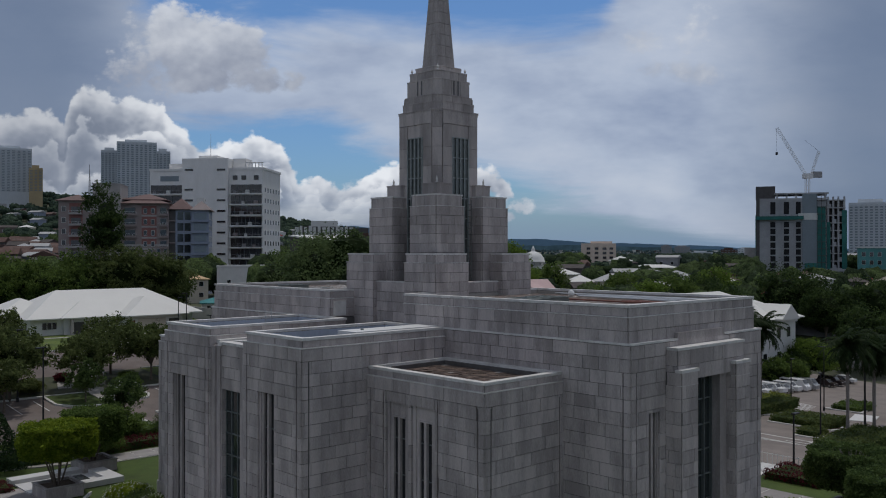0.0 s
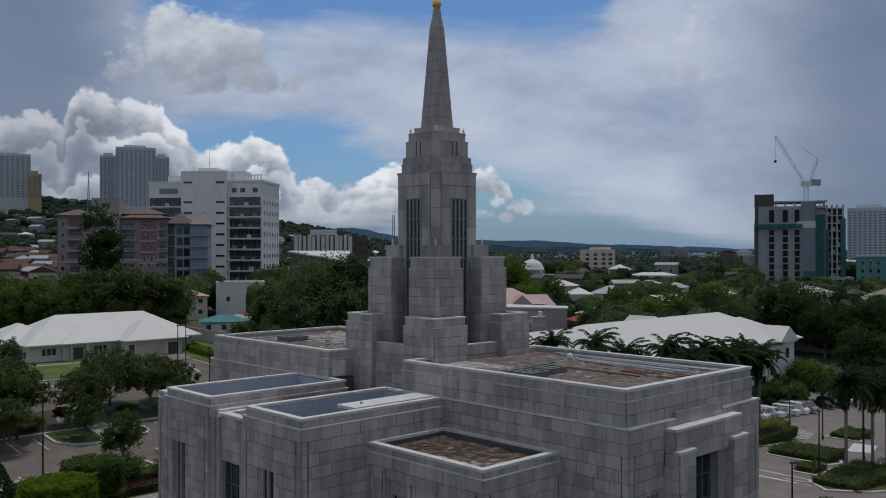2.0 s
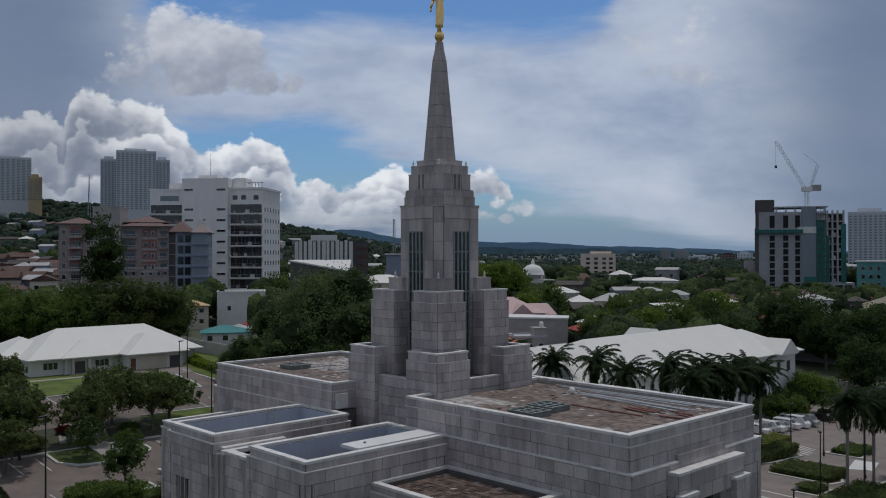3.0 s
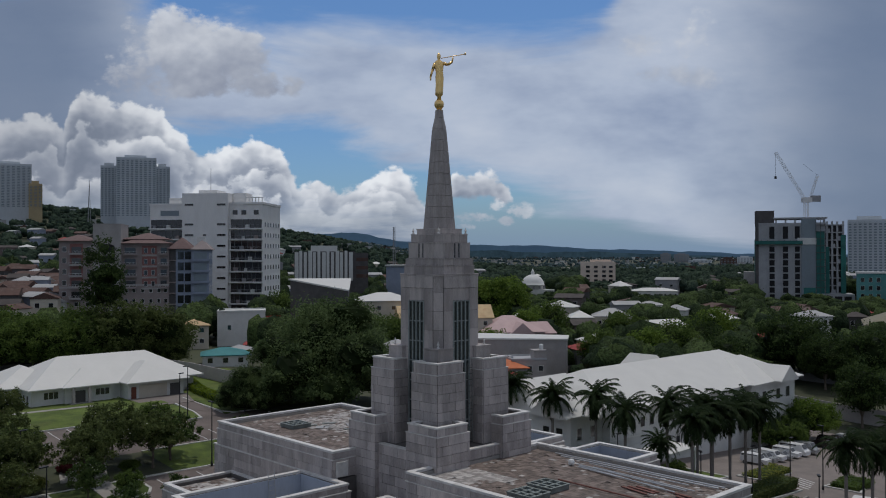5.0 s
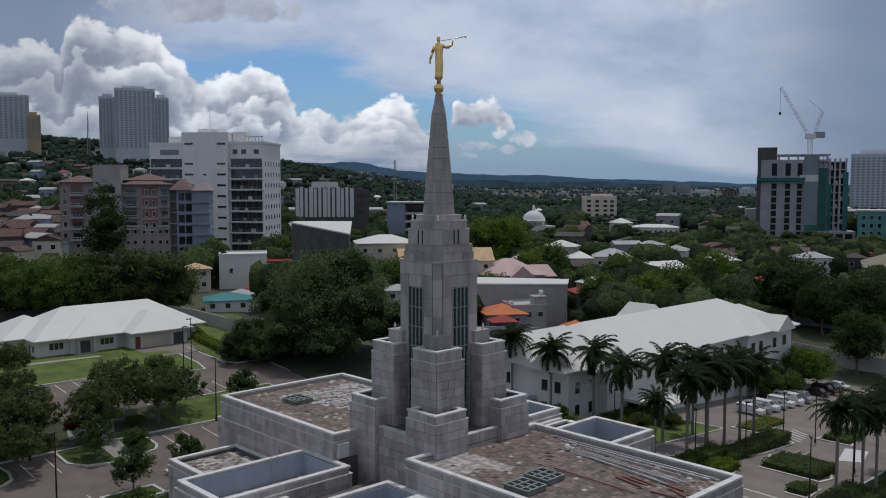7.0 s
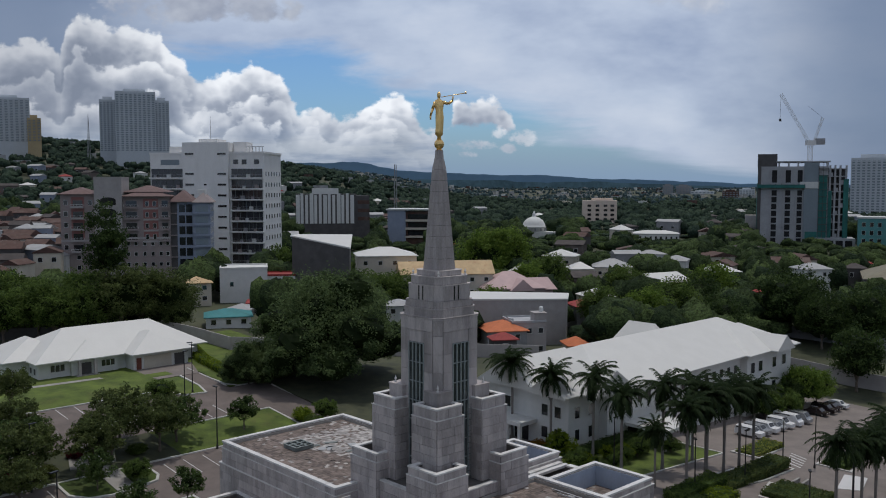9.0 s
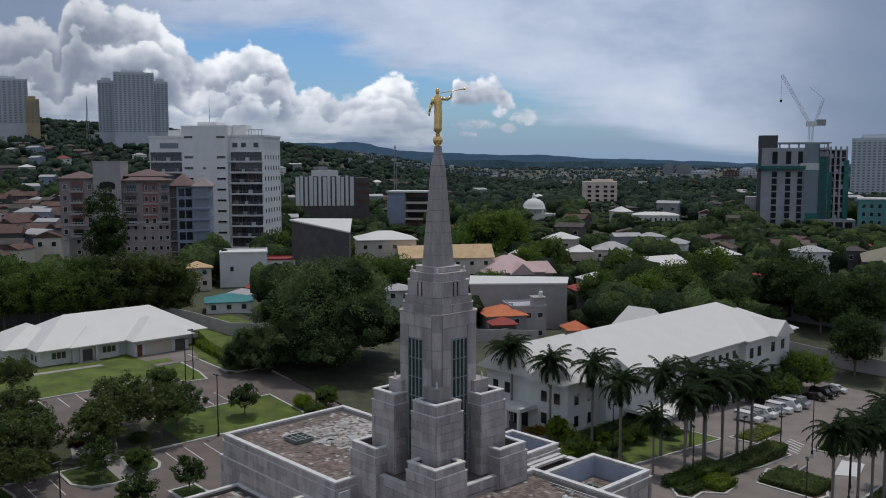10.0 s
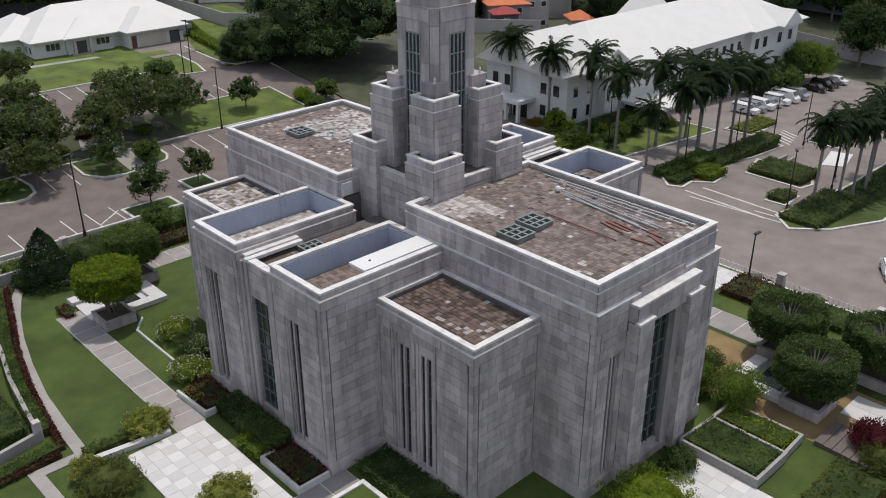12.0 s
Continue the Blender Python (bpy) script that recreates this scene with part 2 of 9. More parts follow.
def leafy(name, dark, light, scale=0.5, single=0.3):
    """Leaves: a colour that changes from clump to clump and from leaf to leaf, and lets some light through."""
    m = bpy.data.materials.new(name)
    m.use_nodes = True
    g = Nodes(m.node_tree)
    out, b = g.add("ShaderNodeOutputMaterial"), g.add("ShaderNodeBsdfPrincipled")
    geo = g.add("ShaderNodeNewGeometry")
    n = g.math("ADD", g.math("MULTIPLY", g.noise(geo.outputs["Position"], scale, 3.0), 1.0 - single), g.math("MULTIPLY", geo.outputs["Random Per Island"], single))
    col = g.mix(g.span(n, 0.3, 0.72), dark, light)
    g.link(col, b.inputs["Base Color"])
    b.inputs["Roughness"].default_value = 0.55
    b.inputs["Specular IOR Level"].default_value = 0.07
    tr = g.add("ShaderNodeBsdfTranslucent")
    g.link(col, tr.inputs[0])
    mx = g.add("ShaderNodeMixShader")
    mx.inputs[0].default_value = 0.44
    g.link(b.outputs[0], mx.inputs[1])
    g.link(tr.outputs[0], mx.inputs[2])
    g.link(mx.outputs[0], out.inputs[0])
    MATS[name] = m
    return m


def glass(name, base, rough=0.08):
    m = bpy.data.materials.new(name)
    m.use_nodes = True
    b = m.node_tree.nodes["Principled BSDF"]
    b.inputs["Base Color"].default_value = (*base, 1)
    b.inputs["Roughness"].default_value = rough
    b.inputs["Specular IOR Level"].default_value = 0.8
    MATS[name] = m
    return m


material("granite", (0.404, 0.364, 0.350), 0.32, 1.3, 0.66, bump=0.25, fine=22, random=0.17, stain=0.52, stain_col=(0.20, 0.183, 0.174), stain_scale=0.55, stretch=(1, 1, 0.22))
material("granite_joined", (0.404, 0.364, 0.350), 0.32, 1.3, 0.66, bump=0.25, fine=22, random=0.17, island=True, stain=0.52, stain_col=(0.20, 0.183, 0.174), stain_scale=0.55, stretch=(1, 1, 0.22))
material("joint", (0.112, 0.104, 0.10), 0.2, 2.0, 0.9)
material("coping", (0.62, 0.605, 0.585), 0.14, 1.6, 0.6, stain=0.5, stain_col=(0.33, 0.31, 0.29), stain_scale=1.1)
material("inner_paint", (0.36, 0.41, 0.50), 0.10, 0.7, 0.6, stain=0.25, stain_col=(0.20, 0.21, 0.24), stretch=(1, 1, 0.3))
material("white_metal", (0.64, 0.64, 0.63), 0.05, 0.5, 0.5, stain=0.12, stain_col=(0.6, 0.58, 0.55))
material("roof_paver_joined", (0.165, 0.130, 0.112), 0.36, 1.1, 0.88, bump=0.4, fine=9, random=0.34, island=True, stain=0.5, stain_col=(0.090, 0.072, 0.063), stain_scale=0.45)
material("roof_paver_brown", (0.092, 0.064, 0.052), 0.45, 1.6, 0.88, bump=0.4, random=0.7, stain=0.35, stain_col=(0.22, 0.18, 0.15), stain_scale=1.6)
material("roof_paver_pale", (0.36, 0.335, 0.315), 0.3, 1.2, 0.85, bump=0.3, random=0.5, island=True, stain=0.5, stain_col=(0.20, 0.16, 0.14), stain_scale=0.9)
material("roof_bed", (0.10, 0.085, 0.075), 0.4, 1.0, 0.9, stain=0.3, stain_col=(0.30, 0.28, 0.26), stain_scale=0.6)
glass("window_glass", (0.028, 0.036, 0.036))
# near-black panels on solid walls: the shade inside openings, as colour
material("void", (0.018, 0.018, 0.02), 0.3, 0.5, 0.9, bump=0)
glass("dark_glass", (0.02, 0.022, 0.026))
material("bronze_frame", (0.115, 0.13, 0.127), 0.2, 3.0, 0.5)
material("pale_frame", (0.25, 0.28, 0.275), 0.2, 3.0, 0.5)
material("gold", (0.93, 0.63, 0.26), 0.10, 3.0, 0.40, metal=1.0, bump=0.1)
material("asphalt", (0.142, 0.116, 0.104), 0.22, 0.35, 0.92, bump=0.35, fine=40, stain=0.35, stain_col=(0.20, 0.172, 0.155), stain_scale=0.12)
material("asphalt_pale", (0.196, 0.168, 0.152), 0.2, 0.3, 0.92, bump=0.35, fine=40, stain=0.4, stain_col=(0.14, 0.12, 0.108), stain_scale=0.12)
material("concrete", (0.30, 0.285, 0.265), 0.15, 0.5, 0.88, stain=0.3, stain_col=(0.20, 0.185, 0.17), stain_scale=0.3)
material("paving", (0.27, 0.25, 0.24), 0.15, 0.8, 0.8, random=0.4, stain=0.2, stain_col=(0.18, 0.165, 0.155))
material("paving_light", (0.57, 0.56, 0.55), 0.06, 0.8, 0.65, random=0.5)
material("paving_pale", (0.50, 0.49, 0.48), 0.07, 0.8, 0.65, random=0.5)
material("kerb_paint", (0.50, 0.49, 0.46), 0.12, 1.0, 0.85, stain=0.3, stain_col=(0.3, 0.28, 0.25), stain_scale=0.7)
material("line_paint", (0.62, 0.62, 0.60), 0.12, 2.0, 0.8, stain=0.4, stain_col=(0.2, 0.19, 0.18), stain_scale=2.0)
material("grass", (0.032, 0.054, 0.009), 0.30, 0.25, 0.95, bump=0.6, fine=60, tint=(0.054, 0.084, 0.013), stain=0.25, stain_col=(0.085, 0.085, 0.025), stain_scale=0.12)
material("grass_lush", (0.056, 0.088, 0.014), 0.30, 0.35, 0.95, bump=0.6, fine=40, tint=(0.098, 0.134, 0.022), stain=0.5, stain_col=(0.115, 0.108, 0.036), stain_scale=0.16)
material("grass_dry", (0.20, 0.135, 0.07), 0.2, 0.4, 0.95, bump=0.6, fine=60, tint=(0.22, 0.16, 0.07))
material("earth", (0.040, 0.048, 0.026), 0.4, 0.05, 0.95, tint=(0.065, 0.068, 0.038), stain=0.4, stain_col=(0.045, 0.06, 0.025), stain_scale=0.02, bump=0.0)
material("soil", (0.07, 0.05, 0.035), 0.3, 1.5, 0.95, bump=0.5)
# the haze of distance is put into these two colours
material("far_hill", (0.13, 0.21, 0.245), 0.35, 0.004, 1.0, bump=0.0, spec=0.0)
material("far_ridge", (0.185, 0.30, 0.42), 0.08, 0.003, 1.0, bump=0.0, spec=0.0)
material("bark", (0.13, 0.105, 0.085), 0.3, 3.0, 0.95, bump=0.6)
material("palm_bark", (0.20, 0.18, 0.165), 0.15, 2.0, 0.9, bump=0.3, stretch=(1, 1, 4))
# very dark leaf colour that paints the shade inside crowns
leafy("leaf_inner_shade", (0.012, 0.022, 0.006), (0.028, 0.046, 0.012))
leafy("leaf_dark", (0.034, 0.058, 0.020), (0.120, 0.176, 0.054))
leafy("leaf_deep", (0.020, 0.038, 0.014), (0.080, 0.120, 0.036))
leafy("leaf_great", (0.052, 0.080, 0.034), (0.165, 0.225, 0.088), 0.3)
leafy("leaf_olive_dark", (0.046, 0.064, 0.022), (0.155, 0.190, 0.066))
leafy("leaf_mid", (0.046, 0.078, 0.020), (0.155, 0.220, 0.054))
leafy("leaf_lush", (0.060, 0.105, 0.018), (0.19, 0.27, 0.050))
leafy("leaf_bright", (0.085, 0.135, 0.012), (0.24, 0.30, 0.030), 1.2)
leafy("leaf_verge", (0.066, 0.090, 0.030), (0.17, 0.20, 0.068), 0.8)
leafy("leaf_olive", (0.060, 0.078, 0.020), (0.16, 0.18, 0.05), 1.0)


def canopy(name, dark, light):
    """Tree tops seen from afar: stands, crowns and leaf clumps in one surface, gaps between clumps shaded by colour."""
    m = bpy.data.materials.new(name)
    m.use_nodes = True
    g = Nodes(m.node_tree)
    out, b = g.add("ShaderNodeOutputMaterial"), g.add("ShaderNodeBsdfPrincipled")
    geo = g.add("ShaderNodeNewGeometry")
    at = geo.outputs["Position"]
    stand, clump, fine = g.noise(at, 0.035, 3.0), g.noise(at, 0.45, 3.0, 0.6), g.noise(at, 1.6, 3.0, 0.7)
    f = g.math("ADD", g.math("MULTIPLY", stand, 0.45), g.math("ADD", g.math("MULTIPLY", clump, 0.25), g.math("MULTIPLY", geo.outputs["Random Per Island"], 0.3)))
    col = g.mix(g.span(f, 0.30, 0.74), dark, light)
    # low spots of the fine noise go near-black: painted shade between clumps
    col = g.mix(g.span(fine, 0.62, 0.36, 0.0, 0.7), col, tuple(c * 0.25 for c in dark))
    g.link(col, b.inputs["Base Color"])
    b.inputs["Roughness"].default_value = 0.9
    b.inputs["Specular IOR Level"].default_value = 0.1
    bp = g.add("ShaderNodeBump")
    bp.inputs["Strength"].default_value, bp.inputs["Distance"].default_value = 1.0, 0.8
    g.link(g.math("ADD", g.math("MULTIPLY", clump, 1.0), g.math("MULTIPLY", fine, 0.6)), bp.inputs["Height"])
    g.link(bp.outputs[0], b.inputs["Normal"])
    g.link(b.outputs[0], out.inputs[0])
    MATS[name] = m


# haze put into the first two colours, cloud shadow also into the second
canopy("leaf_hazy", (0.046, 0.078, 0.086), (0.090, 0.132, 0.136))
canopy("leaf_hill_hazed", (0.022, 0.040, 0.030), (0.070, 0.104, 0.066))
canopy("leaf_far", (0.015, 0.029, 0.013), (0.088, 0.128, 0.042))
leafy("leaf_conifer", (0.010, 0.024, 0.010), (0.040, 0.068, 0.026), 1.5)
leafy("leaf_red", (0.050, 0.012, 0.016), (0.14, 0.025, 0.035), 2.0)
leafy("leaf_variegated", (0.13, 0.16, 0.03), (0.38, 0.39, 0.10), 2.0)
leafy("leaf_orange", (0.20, 0.10, 0.015), (0.42, 0.22, 0.03), 2.0)
leafy("petal", (0.5, 0.5, 0.42), (0.75, 0.74, 0.66), 2.0)
leafy("leaf_palm", (0.015, 0.028, 0.011), (0.044, 0.068, 0.026), 0.8)
material("white_wall", (0.62, 0.62, 0.60), 0.07, 0.6, 0.8, stain=0.15, stain_col=(0.42, 0.41, 0.38), stain_scale=0.3)
material("bright_wall", (0.74, 0.73, 0.715), 0.06, 0.4, 0.75, stain=0.3, stain_col=(0.58, 0.56, 0.53), stain_scale=0.15, stretch=(1, 1, 0.3))
material("white_roof", (0.60, 0.59, 0.56), 0.04, 0.3, 0.55, stain=0.08, stain_col=(0.55, 0.55, 0.5))
material("cream_wall", (0.55, 0.50, 0.42), 0.08, 0.5, 0.85, stain=0.2, stain_col=(0.36, 0.33, 0.28))
material("beige_wall", (0.68, 0.56, 0.47), 0.08, 0.3, 0.85, stain=0.2, stain_col=(0.48, 0.37, 0.28), stain_scale=0.2)
material("block_wall", (0.14, 0.115, 0.105), 0.2, 0.5, 0.9, stain=0.4, stain_col=(0.22, 0.19, 0.17), stain_scale=0.3)
material("grey_wall", (0.27, 0.27, 0.28), 0.12, 0.4, 0.85, stain=0.3, stain_col=(0.16, 0.16, 0.16), stain_scale=0.2)
material("dark_wall", (0.085, 0.08, 0.08), 0.2, 0.4, 0.85, stain=0.3, stain_col=(0.14, 0.13, 0.13))
material("mauve_wall", (0.275, 0.230, 0.222), 0.1, 0.5, 0.85, stain=0.2, stain_col=(0.22, 0.19, 0.18))
material("pale_wall", (0.36, 0.335, 0.325), 0.1, 0.4, 0.85, stain=0.3, stain_col=(0.25, 0.23, 0.22), stain_scale=0.3)
material("rose_wall", (0.24, 0.11, 0.10), 0.12, 0.5, 0.85)
material("blue_wall", (0.25, 0.285, 0.36), 0.1, 0.5, 0.8, stain=0.15, stain_col=(0.18, 0.2, 0.26))
material("brown_roof", (0.155, 0.102, 0.095), 0.2, 1.0, 0.85)
material("pink_roof", (0.50, 0.36, 0.35), 0.08, 0.4, 0.75, stain=0.25, stain_col=(0.40, 0.27, 0.25), stretch=(1, 1, 1))
material("tan_roof", (0.50, 0.36, 0.20), 0.15, 0.5, 0.8, stain=0.5, stain_col=(0.40, 0.19, 0.09), stain_scale=0.4)
material("orange_roof", (0.50, 0.15, 0.06), 0.15, 0.8, 0.8)
material("red_roof", (0.28, 0.045, 0.04), 0.2, 0.8, 0.8)
# rusty and old roofs, darkened further to paint cloud shadow over the hillside houses
material("rust_roof", (0.090, 0.050, 0.040), 0.3, 0.5, 0.85, stain=0.4, stain_col=(0.19, 0.165, 0.15), stain_scale=0.3)
material("old_roof", (0.062, 0.052, 0.049), 0.3, 0.5, 0.85, stain=0.4, stain_col=(0.12, 0.098, 0.085), stain_scale=0.3)
material("olive_roof", (0.21, 0.19, 0.135), 0.15, 0.4, 0.8, stain=0.3, stain_col=(0.15, 0.13, 0.10), stain_scale=0.2)
material("teal_roof", (0.04, 0.20, 0.21), 0.15, 0.5, 0.7)
material("sheet_roof", (0.34, 0.34, 0.34), 0.15, 0.3, 0.6, stain=0.3, stain_col=(0.25, 0.22, 0.2), stain_scale=0.15)
material("teal_wall", (0.10, 0.27, 0.27), 0.12, 0.3, 0.8)
material("ochre_wall", (0.42, 0.33, 0.19), 0.1, 0.1, 0.9)
material("net_green", (0.03, 0.14, 0.125), 0.25, 0.3, 0.9, stain=0.3, stain_col=(0.1, 0.15, 0.15))
material("raw_concrete", (0.37, 0.375, 0.39), 0.15, 0.15, 0.9, stain=0.3, stain_col=(0.2, 0.2, 0.2), stain_scale=0.1)
# far walls, pale blue-grey with distance haze in the colour
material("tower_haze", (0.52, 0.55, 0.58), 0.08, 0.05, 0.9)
material("tower_window", (0.20, 0.24, 0.27), 0.1, 0.1, 0.5, bump=0)
material("pole_black", (0.018, 0.018, 0.02), 0.2, 4.0, 0.5)
material("steel", (0.45, 0.46, 0.47), 0.1, 2.0, 0.4, metal=0.7)
material("unit_green", (0.17, 0.19, 0.18), 0.25, 2.0, 0.7)
material("plank_red", (0.17, 0.075, 0.06), 0.3, 3.0, 0.9)
material("crane_white", (0.6, 0.6, 0.6), 0.1, 1.0, 0.6)
material("car_white", (0.70, 0.70, 0.70), 0.03, 1.0, 0.25, spec=0.6, bump=0)
material("car_silver", (0.36, 0.37, 0.38), 0.03, 1.0, 0.3, metal=0.5, bump=0)
material("car_dark", (0.03, 0.022, 0.022), 0.05, 1.0, 0.25, spec=0.6, bump=0)
material("tyre", (0.02, 0.02, 0.02), 0.2, 5.0, 0.9)
material("rim", (0.4, 0.4, 0.41), 0.1, 5.0, 0.4, metal=0.8)
material("door_red", (0.16, 0.05, 0.035), 0.15, 2.0, 0.6)

# ---- building blocks of meshes ----


def box(bm, x0, x1, y0, y1, z0, z1, mat=0):
    vs = [bm.verts.new(p) for p in ((x0, y0, z0), (x1, y0, z0), (x1, y1, z0), (x0, y1, z0), (x0, y0, z1), (x1, y0, z1), (x1, y1, z1), (x0, y1, z1))]
    for q in ((0, 3, 2, 1), (4, 5, 6, 7), (0, 1, 5, 4), (1, 2, 6, 5), (2, 3, 7, 6), (3, 0, 4, 7)):
        bm.faces.new([vs[i] for i in q]).material_index = mat


def prism(bm, ring, z0, z1, mat=0, top=None):
    """A closed upright prism; ring is anticlockwise from above, top a ring of its own."""
    lo = [bm.verts.new((x, y, z0)) for x, y in ring]
    hi = [bm.verts.new((x, y, z1)) for x, y in (top or ring)]
    n = len(ring)
    bm.faces.new(lo[::-1]).material_index = mat
    bm.faces.new(hi).material_index = mat
    for i in range(n):
        bm.faces.new((lo[i], lo[(i + 1) % n], hi[(i + 1) % n], hi[i])).material_index = mat


def tube(bm, p, q, r0, r1=None, sides=6, caps=True):
    p, q = Vector(p), Vector(q)
    r1 = r0 if r1 is None else r1
    d = (q - p).normalized()
    a = d.orthogonal().normalized()
    b = d.cross(a)
    rings = []
    for c, r in ((p, r0), (q, r1)):
        rings.append([bm.verts.new(c + (a * math.cos(t) + b * math.sin(t)) * r) for t in (2 * math.pi * k / sides for k in range(sides))])
    for k in range(sides):
        bm.faces.new((rings[0][k], rings[0][(k + 1) % sides], rings[1][(k + 1) % sides], rings[1][k]))
    if caps:
        bm.faces.new(rings[0][::-1])
        bm.faces.new(rings[1])


def lathe(bm, profile, sides=16, at=(0, 0, 0)):
    rings = []
    for r, z in profile:
        rings.append([bm.verts.new((at[0] + r * math.cos(t), at[1] + r * math.sin(t), at[2] + z)) for t in (2 * math.pi * k / sides for k in range(sides))])
    for a, b in zip(rings, rings[1:]):
        for k in range(sides):
            bm.faces.new((a[k], a[(k + 1) % sides], b[(k + 1) % sides], b[k]))
    bm.faces.new(rings[0][::-1])
    bm.faces.new(rings[-1])


def mesh_of(name, bm, mats):
    me = bpy.data.meshes.new(name)
    bm.to_mesh(me)
    bm.free()
    for m in mats if isinstance(mats, (list, tuple)) else [mats]:
        me.materials.append(MATS[m])
    return me


def ring(bm, x0, x1, y0, y1, z0, z1, t):
    """A rectangular frame in one piece."""
    loops = []
    for z in (z0, z1):
        for i in (0, t):
            loops.append([bm.verts.new(p) for p in ((x0 + i, y0 + i, z), (x1 - i, y0 + i, z), (x1 - i, y1 - i, z), (x0 + i, y1 - i, z))])
    lo, li, ho, hi = loops
    for k in range(4):
        n = (k + 1) % 4
        bm.faces.new((lo[k], lo[n], ho[n], ho[k]))
        bm.faces.new((ho[k], ho[n], hi[n], hi[k]))
        bm.faces.new((hi[k], hi[n], li[n], li[k]))
        bm.faces.new((li[k], li[n], lo[n], lo[k]))


def part(name, bm, mats, parent=None, label=""):
    ob = new(name, mesh_of(name, bm, mats))
    ob.parent = parent
    return tagged(ob, label)


def thing(name, label, category, group="", at=(0, 0, 0), turn=0.0, kind=""):
    ob = new(name)
    ob.empty_display_size = 0.3
    ob.matrix_world = pose(*at, 0, 0, turn)
    return tagged(ob, label, category, group, kind)


def slab(name, boxes, mats, parent=None, label=""):
    bm = bmesh.new()
    for b in boxes:
        (ring if len(b) == 7 else box)(bm, *b)
    return part(name, bm, mats, parent, label)


def cf(lat, dep):
    """A ground place from metres to the right and ahead of the first standpoint."""
    p = SPOT + FWD * dep + RGT * lat
    return p.x, p.y


def smooth(a, b, v):
    q = min(1.0, max(0.0, (v - a) / (b - a)))
    return q * q * (3 - 2 * q)


def ground_z(x, y):
    """The lie of the land: a terrace, a car park that rises behind it, a lower one beside it, the town and the hillside."""
    d = Vector((x, y)) - SPOT
    dep, lat = d.dot(FWD), d.dot(RGT)
    drop = -smooth(28, 31, x) - 0.07 * min(110.0, max(0.0, x - 30))
    near = drop * (1 - smooth(46, 68, y)) + 0.083 * min(46.4, max(0.0, y - 46.5))
    town = -4 + 9 * smooth(190, 420, dep) + 8 * smooth(-40, -160, lat) * smooth(200, 300, dep) + 8 * smooth(-5, -50, lat) * smooth(330, 230, dep)
    hill = smooth(330, 1300, dep) * max(0.0, 40 - 0.075 * lat) * smooth(200, -360, lat)
    rough = noise.noise(Vector((x * 0.004, y * 0.004, 0.3))) * 6 * smooth(300, 700, dep)
    town += 12 * smooth(1400, 3600, dep) * smooth(-300, 100, lat)
    k = smooth(150, 230, dep)
    return near * (1 - k) + (town + hill + rough) * k


# ---- the temple ----
temple = thing("temple", "grey granite temple with stepped tower, flat roofs and gilded statue", "temple")
BLOCKS = []  # (wall, origin, along, outward, u0, u1, z0, z1, near)
COURSE, STONE, SKIN, DEEP = 0.64, 1.26, 0.05, 0.26  # DEEP: how far the core stands back where windows are cut in
rng = random.Random(7)


def cut(rect, holes):
    """What is left of a rectangle (u0, u1, z0, z1) outside the holes."""
    left = [rect]
    for h in holes:
        nxt = []
        for r in left:
            a, b, c, d = max(r[0], h[0]), min(r[1], h[1]), max(r[2], h[2]), min(r[3], h[3])
            if a >= b or c >= d:
                nxt.append(r)
                continue
            if r[0] < a:
                nxt.append((r[0], a, r[2], r[3]))
            if b < r[1]:
                nxt.append((b, r[1], r[2], r[3]))
            if r[2] < c:
                nxt.append((a, b, r[2], c))
            if d < r[3]:
                nxt.append((a, b, d, r[3]))
        left = nxt
    return [r for r in left if r[1] - r[0] > 0.06 and r[3] - r[2] > 0.06]


def clad(wall, o, along, out, length, z0, z1, holes=(), near=False, course=COURSE, stone=STONE):
    """Lay courses of stones on one face, from the top down."""
    z, row = z1, 0
    while z > z0 + 0.05:
        lo = max(z0, z - course)
        if lo - z0 < 0.2:
            lo = z0
        u = -(stone / 2 if row % 2 else 0) - rng.uniform(0, 0.2)
        while u < length:
            w = stone * (rng.choice((1, 1, 1, 1, 0.75, 1.2)))
            a, b = max(0, u), min(length, u + w)
            if b - a > 0.08:
                for r in cut((a, b, lo, z), holes):
                    BLOCKS.append((wall, Vector((*o, 0)), Vector((*along, 0)), Vector((*out, 0)), *r, near))
            u += w
        z, row = lo, row + 1


def loose_pieces(bm):
    """Each connected piece of a bmesh as a bmesh of its own."""
    seen, out = set(), []
    for f0 in bm.faces:
        if f0 in seen:
            continue
        todo, fs = [f0], []
        seen.add(f0)
        while todo:
            f = todo.pop()
            fs.append(f)
            for v in f.verts:
                for h in v.link_faces:
                    if h not in seen:
                        seen.add(h)
                        todo.append(h)
        b, m = bmesh.new(), {}
        for f in fs:
            for v in f.verts:
                if v not in m:
                    m[v] = b.verts.new(v.co)
            b.faces.new([m[v] for v in f.verts])
        out.append(b)
    return out


FACES = {"w": ((0, 1), (-1, 0)), "s": ((1, 0), (0, -1)), "e": ((0, 1), (1, 0)), "n": ((1, 0), (0, 1))}


def clad_box(wall, x0, x1, y0, y1, z0, z1, sides="wsen", holes=None, near="", **kw):
    for s in sides:
        along, out = FACES[s]
        o = {"w": (x0, y0), "s": (x0, y0), "e": (x1, y0), "n": (x0, y1)}[s]
        length = (y1 - y0) if s in "we" else (x1 - x0)
        clad(wall, o, along, out, length, z0, z1, (holes or {}).get(s, ()), s in near, **kw)


def ring_boxes(x0, x1, y0, y1, z0, z1, t):
    return [(x0, x1, y0, y1, z0, z1, t)]


